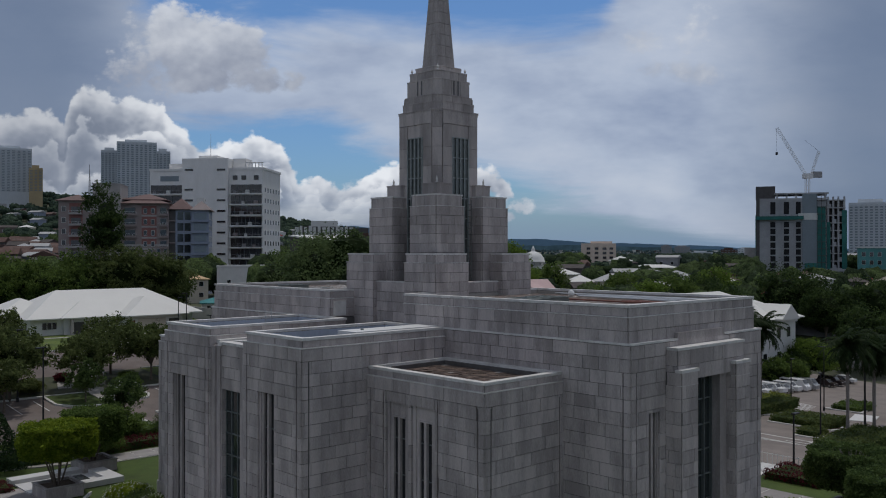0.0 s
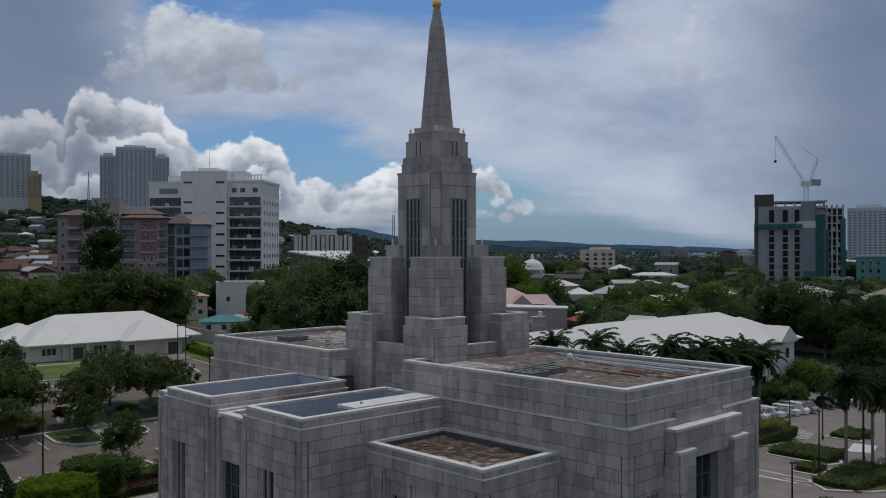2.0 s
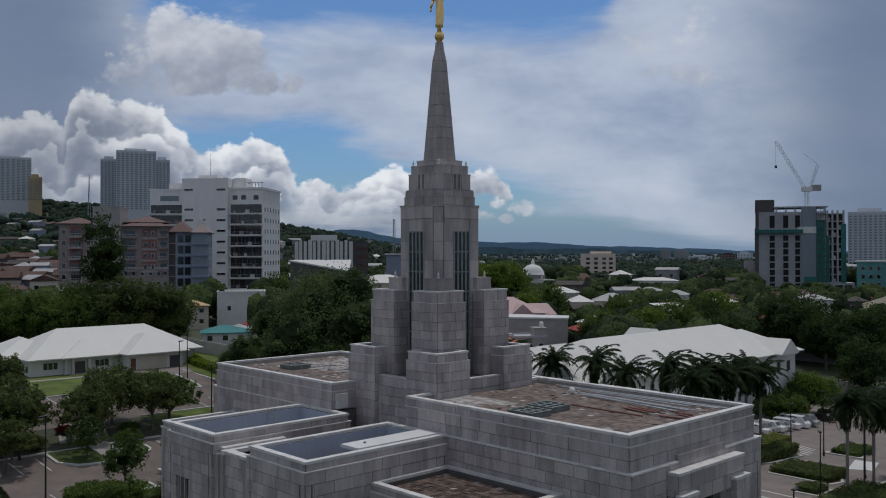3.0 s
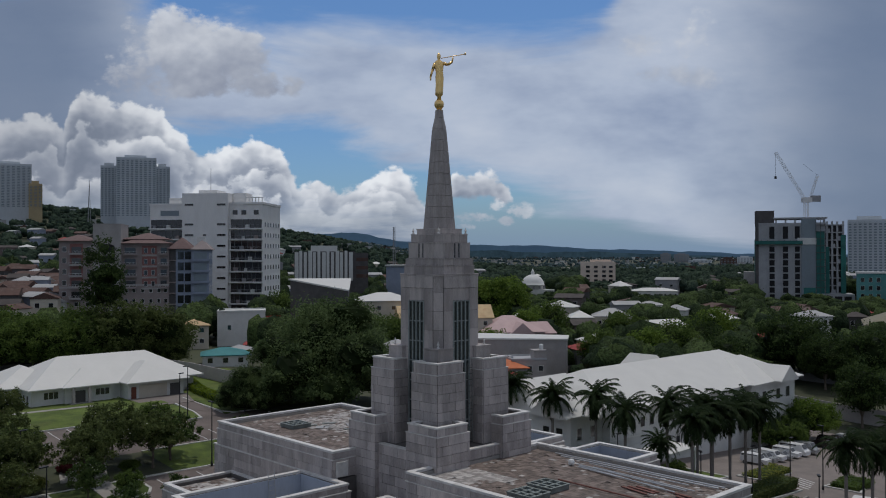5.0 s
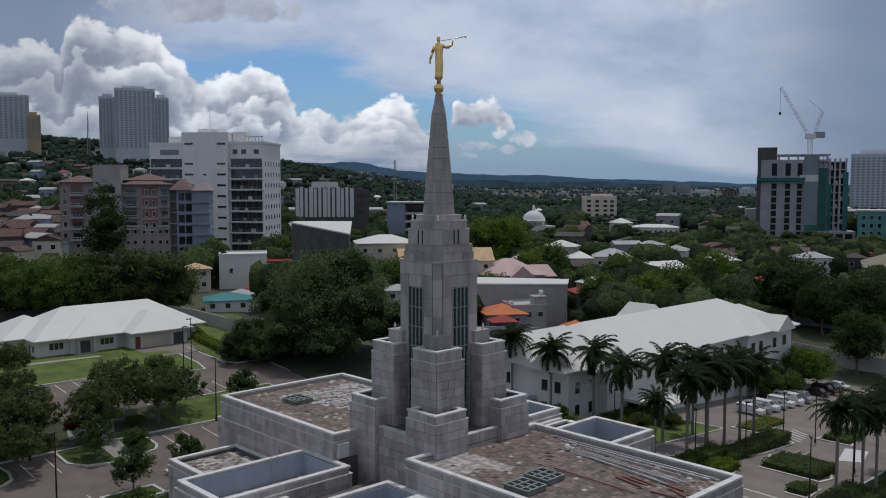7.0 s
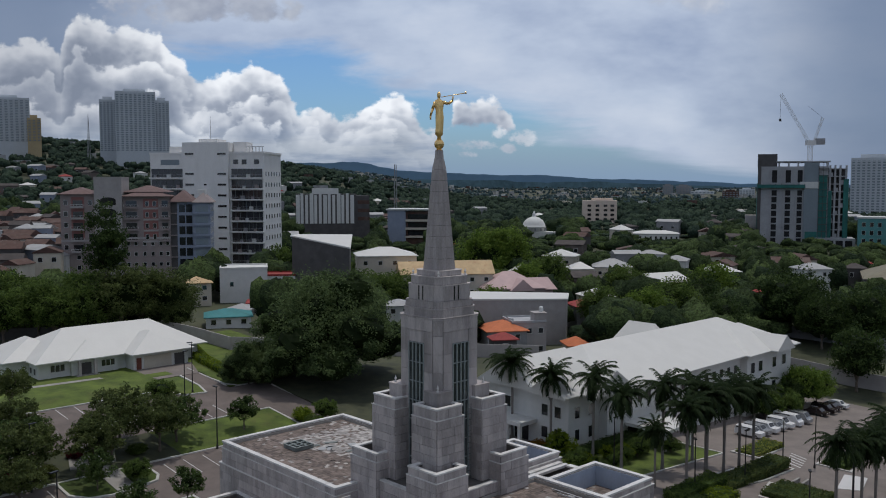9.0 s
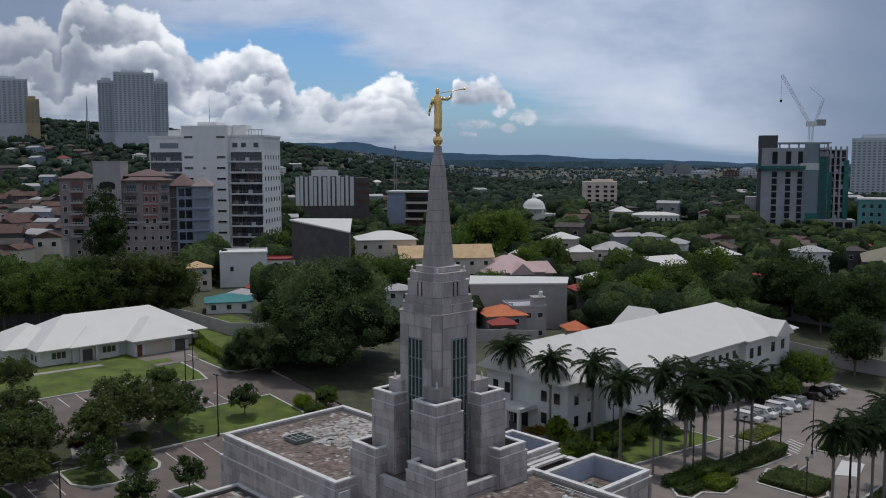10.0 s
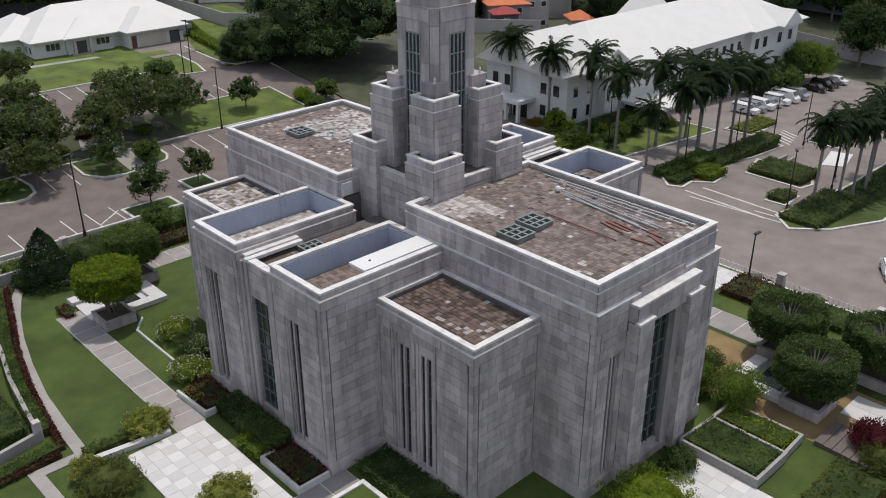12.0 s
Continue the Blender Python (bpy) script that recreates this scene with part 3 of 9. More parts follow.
def pavers(name, x0, x1, y0, y1, z, parent, mats, size=0.46, own=False, seed=1, label="", pale=None):
    """Loose roof tiles on a bed: many joined, or each an object of its own."""
    r = random.Random(seed)
    bm = bmesh.new()
    meshes = []
    if own:
        for h in (0.05, 0.06, 0.07):
            meshes.append([])
            for m in mats:
                b2 = bmesh.new()
                box(b2, -size / 2 + 0.008, size / 2 - 0.008, -size / 2 + 0.008, size / 2 - 0.008, 0, h)
                meshes[-1].append(mesh_of("paver", b2, m))
    nx, ny = int((x1 - x0) / size), int((y1 - y0) / size)
    sx, sy = (x1 - x0) / nx, (y1 - y0) / ny
    count = 0
    for i in range(nx):
        for j in range(ny):
            if r.random() < 0.012:
                continue
            cx, cy = x0 + (i + 0.5) * sx, y0 + (j + 0.5) * sy
            chance = (0.05 if pale is None else pale(cx, cy)) + 0.25 * noise.noise(Vector((cx * 0.5, cy * 0.5, seed * 3.1)))
            k = 1 if r.random() < chance else 0
            if own and count < 300:
                ob = new("paver", r.choice(meshes)[k])
                ob.parent = parent
                ob.matrix_basis = pose(cx, cy, z, r.uniform(-0.8, 0.8), r.uniform(-0.8, 0.8), r.uniform(-1.5, 1.5))
                count += 1
            else:
                h = r.uniform(0.045, 0.06)
                box(bm, cx - sx / 2 + 0.007, cx + sx / 2 - 0.007, cy - sy / 2 + 0.007, cy + sy / 2 - 0.007, z, z + h, k)
    if bm.faces:
        tagged(part(name, bm, mats, parent, label), kind="stuff")
    else:
        bm.free()


def mass(name, x0, x1, y0, y1, top, floor, z0=0.0, inner="inner_paint", bed="roof_bed", sides="wsen", holes=None, near="", ledge=0.55, step=0.14, t=0.42, label="", plinth=True, groove=True, deep=""):
    """A flat-roofed block: walls, parapet with coping, sunk roof; its faces are clad with stones."""
    bm = bmesh.new()
    e = step
    box(bm, x0 - e + DEEP * ("w" in deep), x1 + e, y0 - e + DEEP * ("s" in deep), y1 + e, z0, floor - 0.25)
    for b in ring_boxes(x0 - e, x1 + e, y0 - e, y1 + e, floor - 0.25, top - ledge, t + e):
        ring(bm, *b)
    for b in ring_boxes(x0, x1, y0, y1, top - ledge, top - 0.14, t):
        ring(bm, *b)
    wall = part(name, bm, "joint", temple, label)
    o = 0.035 + SKIN
    slab("coping", ring_boxes(x0 - o, x1 + o, y0 - o, y1 + o, top - 0.14, top, 0.40), "coping", wall, "pale stone coping")
    slab("ledge", ring_boxes(x0 - e - SKIN - 0.02, x1 + e + SKIN + 0.02, y0 - e - SKIN - 0.02, y1 + e + SKIN + 0.02, top - ledge, top - ledge + 0.05, 0.2), "coping", wall)
    slab("roof_bed", [(x0 + t, x1 - t, y0 + t, y1 - t, floor - 0.25, floor)], bed, wall)
    if inner:
        slab("parapet_lining", ring_boxes(x0 + t - 0.002, x1 - t + 0.002, y0 + t - 0.002, y1 - t + 0.002, floor, top - 0.16, 0.025), inner, wall, "blue-grey painted parapet lining" if inner == "inner_paint" else "grey cement parapet lining")
    g = dict(holes or {})
    if groove:
        for s in sides:
            length = (y1 - y0 if s in "we" else x1 - x0) + 2 * e
            g[s] = list(g.get(s, ())) + [(0.36, 0.43, z0 + 0.9, top - 1.25), (length - 0.43, length - 0.36, z0 + 0.9, top - 1.25)]
    clad_box(wall, x0 - e, x1 + e, y0 - e, y1 + e, z0 + (0.9 if plinth else 0), top - ledge, sides, g, near)
    clad_box(wall, x0, x1, y0, y1, top - ledge + 0.05, top - 0.14, sides, None, near)
    if plinth:
        slab("plinth", ring_boxes(x0 - e - 0.12, x1 + e + 0.12, y0 - e - 0.12, y1 + e + 0.12, z0 - 0.6, 0.9, 0.3), "granite", wall)
    return wall


# what is cut out of the stone skin for windows: along the face, from its own corner
slit_s1 = [(-3.35 - 1.6 + 7.4, -3.35 + 7.4, 1.0, 10.2)]
slit_s2 = [(4.85 - 2.01, 6.45 - 2.01, 1.0, 10.2)]
f1_holes = [(-10.75 + 16.09, -9.0 + 16.09, 0.7, 9.95), (-12.75 + 16.09, -11.0 + 16.09, 0.7, 9.95), (-8.85 + 16.09, -8.79 + 16.09, 0.7, 10.3), (-13.0 + 16.09, -12.94 + 16.09, 0.7, 10.3)]
mass("wing_wall", -16.2, -6.4, -7.26, -1.98, 13.36, 11.6, sides="wsn", holes={"w": slit_s1}, near="ws", deep="w")
mass("wing_wall", -16.2, -6.4, 2.15, 7.42, 13.36, 11.6, sides="wsn", holes={"w": slit_s2}, near="ws", deep="w")
porch = mass("porch_wall", -12.03, -6.4, -15.95, -7.4, 11.63, 11.22, sides="ws", holes={"w": f1_holes}, near="ws", deep="w", inner="", ledge=0.5, step=0.1)
porch_far = mass("porch_wall", -12.1, -6.4, 7.56, 17.0, 11.63, 11.22, sides="wn", inner="", ledge=0.5, step=0.1)
mass("wing_wall", 6.5, 16.2, -7.1, -1.65, 13.36, 11.6, sides="esn")
mass("wing_wall", 6.5, 16.2, 2.15, 7.42, 13.36, 11.6, sides="esn")
mass("porch_wall", 6.5, 12.0, -15.95, -7.24, 11.63, 11.22, sides="es", inner="", ledge=0.5, step=0.1)
mass("porch_wall", 6.5, 12.0, 7.56, 16.0, 11.63, 11.22, sides="en", inner="", ledge=0.5, step=0.1)

# main hall: two halves, each with a set-back upper parapet
end_holes = [(-4.95 + 6.4, -4.0 + 6.4, 0.9, 9.85), (4.0 + 6.4, 4.95 + 6.4, 0.9, 9.85), (-3.45 + 6.4, 3.45 + 6.4, 0.0, 12.6)]


def hall(y0, y1, out_s, near, holes):
    bm = bmesh.new()
    lo, hi = min(y0, y1), max(y0, y1)
    box(bm, -6.4, 6.5, lo + (DEEP if out_s == "s" else 0), hi, 0, 13.0)
    box(bm, -6.4, 6.5, lo, hi, 13.0, 13.24)
    wall = part("hall_wall", bm, "joint", temple)
    clad_box(wall, -6.4, 6.5, lo, hi, 0.9, 13.22, "we" + out_s, {out_s: list(holes) + [(0.38, 0.43, 0.9, 11.9), (12.47, 12.52, 0.9, 11.9)], "w": [(0.38, 0.43, 0.9, 11.9)] if out_s == "s" else []}, near)
    slab("plinth", ring_boxes(-6.52, 6.62, lo - 0.12, hi + 0.12, -0.6, 0.9, 0.3), "granite", wall)
    a, b = (lo - SKIN - 0.03, hi) if out_s == "s" else (lo, hi + SKIN + 0.03)
    for piece in ([(-6.4 - SKIN - 0.03, -6.0, a, b, 13.24, 13.34), (6.0, 6.58, a, b, 13.24, 13.34), (-6.0, -2.35, a, a + 0.5, 13.24, 13.34) if out_s == "s" else (-6.0, 6.0, b - 0.5, b, 13.24, 13.34), (2.35, 6.0, a, a + 0.5, 13.24, 13.34) if out_s == "s" else (-1, 1, b - 0.5, b - 0.45, 13.24, 13.33)]):
        slab("coping", [piece], "coping", wall, "pale stone coping")
    return wall


hall(-20.14, -3.55, "s", "ws", end_holes)
hall(3.75, 19.85, "n", "", [])
upper_front = mass("upper_wall", -6.24, 6.05, -19.87, -3.72, 15.17, 14.75, z0=13.3, sides="wsen", near="ws", inner="concrete", ledge=0.62, step=0.05, plinth=False, groove=False)
upper_back = mass("upper_wall", -6.30, 6.05, 3.9, 19.45, 15.17, 14.75, z0=13.3, sides="wsen", near="", inner="concrete", ledge=0.62, step=0.05, plinth=False, groove=False)
for w, a in ((upper_front, -3.85), (upper_back, 3.75)):
    slab("parapet_return", [(-6.15, -5.2, a - 0.1, a + 0.25, 13.4, 14.4)], "coping", w)
pavers("roof_tiles", -5.75, 5.55, -19.4, -4.2, 14.75, upper_front, ["roof_paver_joined", "roof_paver_pale"], 0.31, seed=3, pale=lambda x, y: 0.05 + 1.0 * (x < -1.6) * (y > -6.4 - 0.75 * (x + 5.5) + 0.5 * math.sin(x * 3)))
pavers("roof_tiles", -5.8, 5.55, 4.4, 19.0, 14.75, upper_back, ["roof_paver_joined", "roof_paver_pale"], 0.31, seed=11, pale=lambda x, y: 0.06 + 0.72 * (x > -0.6 - 0.25 * (y - 9)) * (y < 17))
pavers("roof_tiles", -11.55, -6.9, -15.5, -7.9, 11.22, porch, ["roof_paver_brown", "roof_paver_pale"], 0.345, own=True, seed=5, pale=lambda x, y: 0.05)
pavers("roof_tiles", -11.6, -6.9, 8.1, 16.5, 11.22, porch_far, ["roof_paver_pale", "roof_paver_joined"], 0.36, seed=9, pale=lambda x, y: 0.35)

# the bays between the wings
for sx in (-1, 1):
    bm = bmesh.new()
    xs = lambda a, b: (min(sx * a, sx * b), max(sx * a, sx * b))
    box(bm, *xs(4.2, 15.98 - DEEP), -1.85, 2.0, 0, 11.9)
    bay = part("bay_wall", bm, "joint", temple)
    side = "w" if sx < 0 else "e"
    clad_box(bay, *xs(4.2, 15.98), -1.85, 2.0, 0.0, 12.4, side, {side: [(0.95, 2.9, 1.2, 9.8), (0.3, 0.36, 0.5, 11.6), (0.75, 0.8, 0.5, 11.6), (3.05, 3.1, 0.5, 11.6), (3.5, 3.56, 0.5, 11.6)]}, side if sx < 0 else "")
    slab("parapet", [(*xs(15.6, 16.0), -1.85, 2.0, 11.9, 12.4)], "joint", bay)
    for piece in ((*xs(15.55, 16.12), -1.83, 0.85, 12.4, 12.56), (*xs(11.6, 16.1), 1.05, 1.45, 12.30, 12.52), (*xs(11.6, 15.9), 1.5, 1.95, 12.42, 12.62)):
        slab("coping", [piece], "coping", bay, "pale stone coping")
    slab("roof_bed", [(*xs(6.4, 15.6), -1.8, 1.0, 11.9, 11.93)], "roof_bed", bay)
    pavers("roof_tiles", *xs(6.6, 15.4), -1.6, 1.0, 11.93, bay, ["roof_paver_brown", "roof_paver_joined"], 0.36, seed=21)


def window(parent, face, plane, c, width, z0, z1, lights=2, bars=5, depth=0.32, frame_w=0.07, metal="bronze_frame"):
    """A tall window set into a wall: reveal, glass and slender frame. face: w or s; c: centre along the face."""
    f = thing_part("window", parent)
    def put(bm, a0, a1, d0, d1, b0, b1):
        if face in "we":
            s = 1 if face == "w" else -1
            p = sorted((plane + s * d0, plane + s * d1))
            box(bm, p[0], p[1], a0, a1, b0, b1)
        else:
            box(bm, a0, a1, plane + d0, plane + d1, b0, b1)
    a0, a1 = c - width / 2, c + width / 2
    bm = bmesh.new()
    put(bm, a0, a1, -0.012, -0.004, z0, z1)
    part("glass", bm, "window_glass", f, "dark green-tinted glass")
    bm = bmesh.new()
    step = width / lights
    for k in range(lights + 1):
        put(bm, a0 + k * step - frame_w / 2, a0 + k * step + frame_w / 2, -depth * 0.55, -0.013, z0, z1)
    for k in range(bars + 1):
        z = z0 + (z1 - z0) * k / bars
        put(bm, a0, a1, -0.10, -0.014, z - 0.03, z + 0.03)
    part("frame", bm, metal, f)
    return f


def thing_part(name, parent):
    ob = new(name)
    ob.empty_display_size = 0.2
    ob.parent = parent
    return ob


def slit(face, plane, c, width, z0, z1, jamb=0.22, lintel=0.0):
    """A recessed pair of narrow lights between stone mullions, proud of the wall's core but behind its skin."""
    f = thing_part("slit_window", temple)
    s = {"w": -1, "e": 1, "s": -1}[face]
    def put(bm, a0, a1, d0, d1, b0, b1):
        p = sorted((plane + s * d0, plane + s * d1))
        if face in "we":
            box(bm, p[0], p[1], a0, a1, b0, b1)
        else:
            box(bm, a0, a1, p[0], p[1], b0, b1)
    a0, a1 = c - width / 2, c + width / 2
    bm = bmesh.new()
    put(bm, a0, a1, 0.002, 0.01, z0, z1)
    part("glass", bm, "dark_glass", f)
    bm = bmesh.new()
    top = z1 - lintel
    for p, q, d in ((a0, a0 + jamb * 0.5, 0.20), (a0 + jamb * 0.5, a0 + jamb, 0.13), (a1 - jamb, a1 - jamb * 0.5, 0.13), (a1 - jamb * 0.5, a1, 0.20)):
        put(bm, p, q, 0.011, d, z0, z1)
    put(bm, c - 0.09, c + 0.09, 0.011, 0.17, z0, z1 - lintel)
    put(bm, a0 + jamb, c - 0.09, 0.011, 0.10, z0, z0 + 0.25)
    put(bm, c + 0.09, a1 - jamb, 0.011, 0.10, z0, z0 + 0.25)
    if lintel:
        put(bm, a0 + jamb, a1 - jamb, 0.011, 0.12, z1 - lintel, z1)
        put(bm, a0 + jamb - 0.04, a1 - jamb + 0.04, 0.011, 0.18, top - 0.02, top + 0.06)
    part("mullion", bm, "granite", f)
    n = max(2, int((z1 - z0) / 1.6))
    for k in range(1, n):
        z = z0 + (z1 - z0) * k / n
        bm = bmesh.new()
        put(bm, a0 + jamb, a1 - jamb, 0.011, 0.035, z - 0.03, z + 0.03)
        part("glazing_bar", bm, "bronze_frame", f)
    return f


for y0, y1, x in ((-1.84, -1.42, -16.22), (-1.42, -1.0, -16.10), (1.16, 1.58, -16.10), (1.58, 1.99, -16.22)):
    slab("jamb", [(x, -15.9, y0 + 0.01, y1 - 0.01, 0.4, 12.28)], "granite", temple, "narrow stepped stone jamb")
slit("w", -16.34 + DEEP, -4.15, 1.6, 1.0, 10.2, 0.3)
slit("w", -16.34 + DEEP, 5.65, 1.6, 1.0, 10.2, 0.3)
slit("w", -12.13 + DEEP, -9.875, 1.75, 0.7, 9.95, 0.42, 0.75)
slit("w", -12.13 + DEEP, -11.875, 1.75, 0.7, 9.95, 0.42, 0.75)
slit("s", -20.14 + DEEP, -4.475, 0.95, 0.9, 9.85, 0.1)
slit("s", -20.14 + DEEP, 4.475, 0.95, 0.9, 9.85, 0.1)
window(temple, "w", -15.99 + DEEP, 0.08, 1.9, 1.2, 9.8, 3, 7, 0.12)
window(temple, "e", 15.99 - DEEP, 0.08, 1.9, 1.2, 9.8, 3, 7, 0.12)

# the great window bay at the hall's end
bay = slab("window_bay", [(-3.42, -1.95, -21.05, -20.1, 0, 11.75), (1.95, 3.42, -21.05, -20.1, 0, 11.75), (-3.3, 3.3, -20.75, -20.1, 11.3, 12.82)], "joint", temple)
for a, b in ((-3.42, -1.95), (1.95, 3.42)):
    clad_box(bay, a, b, -21.05, -20.2, 0, 11.75, "wse", None, "ws", stone=0.95)
    slab("cap", [(a - 0.08, b + 0.08, -21.13, -20.75, 11.75, 11.9)], "coping", bay, "pale stone cap")
    slab("fillet", [(a - 0.04, b + 0.04, -21.09, -20.8, 11.1, 11.14)], "coping", bay)
clad_box(bay, -3.3, 3.3, -20.75, -20.1, 11.3, 12.82, "wse", None, "ws", course=0.76)
slab("coping", [(-3.38, 3.38, -20.84, -20.2, 12.82, 12.96)], "coping", bay, "pale stone coping")
slab("infill", [(-2.34, 2.34, -20.185, -19.9, 13.0, 13.62)], "granite", bay)
slab("side_pier", [(-1.95, -1.2, -20.55, -20.1, 0.6, 11.3), (1.2, 1.95, -20.55, -20.1, 0.6, 11.3), (-1.95, 1.95, -20.62, -20.1, 0, 0.6)], "granite", bay)
window(temple, "s", -20.16 + DEEP - 0.02, 0.0, 2.4, 0.6, 11.3, 3, 8, 0.3)

# ---- the tower ----
CX = CY = 0.15


def octagon(h, c):
    return [(CX + x, CY + y) for x, y in ((-h + c, -h), (h - c, -h), (h, -h + c), (h, h - c), (h - c, h), (-h + c, h), (-h, h - c), (-h, -h + c))]


tower_base = slab("tower_base", [(CX - 4.2, CX + 4.2, CY - 4.2, CY + 4.2, 11, 15.7)], "joint", temple)
clad_box(tower_base, CX - 4.2, CX + 4.2, CY - 4.2, CY + 4.2, 11.2, 15.7, "wsen", None, "ws")
slab("coping", ring_boxes(CX - 4.26, CX + 4.26, CY - 4.26, CY + 4.26, 15.7, 15.78, 0.4), "coping", tower_base)
for sx in (-1, 1):
    for sy in (-1, 1):
        near = "ws" if sx + sy < 2 else ""
        for a, w, z0, z1, cap in ((4.5, 2.9, 11.2, 17.62, 0.62), (3.38, 2.5, 15.7, 21.48, 0.8)):
            x0, x1 = sorted((CX + sx * a, CX + sx * (a - w)))
            y0, y1 = sorted((CY + sy * a, CY + sy * (a - w)))
            bm = bmesh.new()
            box(bm, x0, x1, y0, y1, z0, z1 - cap)
            for b in ring_boxes(x0 + 0.1, x1 - 0.1, y0 + 0.1, y1 - 0.1, z1 - cap, z1 - 0.1, 0.3):
                ring(bm, *b)
            pier = part("tower_pier", bm, "joint", temple)
            clad_box(pier, x0, x1, y0, y1, z0, z1 - cap, "wsen", None, near, course=0.6, stone=1.15)
            clad_box(pier, x0 + 0.1, x1 - 0.1, y0 + 0.1, y1 - 0.1, z1 - cap + 0.04, z1 - 0.1, "wsen", None, near, stone=1.15)
            slab("ledge", ring_boxes(x0 - 0.06, x1 + 0.06, y0 - 0.06, y1 + 0.06, z1 - cap, z1 - cap + 0.04, 0.2), "coping", pier)
            slab("coping", ring_boxes(x0 + 0.03, x1 - 0.03, y0 + 0.03, y1 - 0.03, z1 - 0.1, z1, 0.36), "coping", pier, "pale stone coping")
        # plinth and finial at each corner of the shaft
        px, py = CX + sx * 1.82, CY + sy * 1.82
        slab("plinth", [(px - 0.7, px + 0.7, py - 0.7, py + 0.7, 20.6, 22.2), (px - 0.74, px + 0.74, py - 0.74, py + 0.74, 22.2, 22.28)], "granite", temple)
        bm = bmesh.new()
        lathe(bm, [(0.10, 0), (0.10, 0.08), (0.045, 0.14), (0.085, 0.26), (0.03, 0.40), (0.01, 0.5)], 10, (CX + sx * 2.2, CY + sy * 2.2, 22.28))
        part("finial", bm, "coping", temple)
        bm = bmesh.new()
        lathe(bm, [(0.09, 0), (0.09, 0.08), (0.04, 0.12), (0.09, 0.26), (0.03, 0.36), (0.01, 0.45)], 10, (CX + sx * 1.3, CY + sy * 1.3, 29.98))
        part("finial", bm, "coping", temple)

bm = bmesh.new()
prism(bm, octagon(2.12, 0.5), 15.0, 27.1)
shaft = part("tower_shaft", bm, "joint", temple)
# stone faces of the shaft: two strips and a lintel to each side, courses 1.75 m high, and the cut corners
bm = bmesh.new()
q = 2.12 - 0.5
for k in range(4):
    turn = Matrix.Translation((CX, CY, 0)) @ Matrix.Rotation(k * math.pi / 2, 4, "Z")
    b2 = bmesh.new()
    z = 15.8
    while z < 27.0:
        h = min(1.28, 27.1 - z)
        if z < 25.3:
            hs = 26.28 - z if z + h > 25.3 else h - 0.02
            box(b2, -q, -0.78, -2.12 - 0.06, -2.1, z, z + hs)
            box(b2, 0.78, q, -2.12 - 0.06, -2.1, z, z + hs)
        box(b2, -0.325, 0.325, -0.05, 0.05, z, z + h - 0.02)
        z += h
    # lintel zone
    box(b2, -0.78, 0.78, -2.14, -2.1, 25.45, 26.28)
    box(b2, -q, q, -2.20, -2.1, 26.3, 27.1)
    b2.verts.ensure_lookup_table()
    for v in b2.verts:
        if abs(v.co.y) < 0.2:
            c = Vector((v.co.x, v.co.y - 2.12 * math.sqrt(2) + 0.5 / math.sqrt(2) - 0.0, v.co.z))
            a = math.pi / 4
            v.co = Vector((c.x * math.cos(a) - c.y * math.sin(a), c.x * math.sin(a) + c.y * math.cos(a), c.z))
        v.co = turn @ v.co
    me = bpy.data.meshes.new("tmp")
    b2.to_mesh(me)
    b2.free()
    bm.from_mesh(me)
    bpy.data.meshes.remove(me)
for isl in loose_pieces(bm):
    part("stone", isl, "granite", shaft)
bm.free()
for face, plane in (("w", CX - 2.13), ("s", CY - 2.13)):
    window(temple, face, plane, 0.15, 1.5, 15.9, 25.4, 4, 7, 0.16, 0.1, "pale_frame")
for face, plane in (("e", CX + 2.13),):
    window(temple, face, plane, 0.15, 1.5, 15.9, 25.4, 4, 7, 0.16, 0.1, "pale_frame")
for h, c, z0, z1 in ((2.2, 0.52, 27.08, 27.24), (1.98, 0.5, 27.24, 27.82), (1.86, 0.48, 27.84, 28.3), (1.74, 0.45, 28.32, 29.4), (1.6, 0.42, 29.42, 29.98), (1.28, 0.34, 30.0, 30.36)):
    bm = bmesh.new()
    prism(bm, octagon(h - 0.03, c), z0, z1 - 0.05)
    core = part("tower_step", bm, "joint", temple)
    bm = bmesh.new()
    prism(bm, octagon(h + 0.02, c), z1 - 0.05, z1 + 0.01)
    part("ledge", bm, "granite", core)
    rim = [Vector(p) for p in octagon(h, c)]
    for a, b in zip(rim, rim[1:] + rim[:1]):
        d = (b - a).normalized()
        inward = Vector((-d.y, d.x)) * 0.06
        n = max(1, round((b - a).length / 0.85))
        for k in range(n):
            p, e = a + (b - a) * (k / n) + d * 0.012, a + (b - a) * ((k + 1) / n) - d * 0.012
            bm = bmesh.new()
            prism(bm, [tuple(v) for v in (p, e, e + inward, p + inward)], z0 + 0.012, z1 - 0.052)
            part("stone", bm, "granite", core)
# dark strips laid on the stone paint the shade of narrow grooves
bm = bmesh.new()
for k in range(4):
    turn = Matrix.Rotation(k * math.pi / 2, 3, "Z")
    for a in (-0.2, 0.2):
        quad = [turn @ Vector((a + dx, -1.76 + dy, 0)) for dx, dy in ((-0.05, 0), (0.05, 0), (0.05, 0.06), (-0.05, 0.06))]
        prism(bm, [(CX + v.x, CY + v.y) for v in quad], 28.36, 29.34)
for isl in loose_pieces(bm):
    part("slot", isl, "dark_glass", temple, "dark strip standing in for a shaded groove")
bm.free()
bm = bmesh.new()
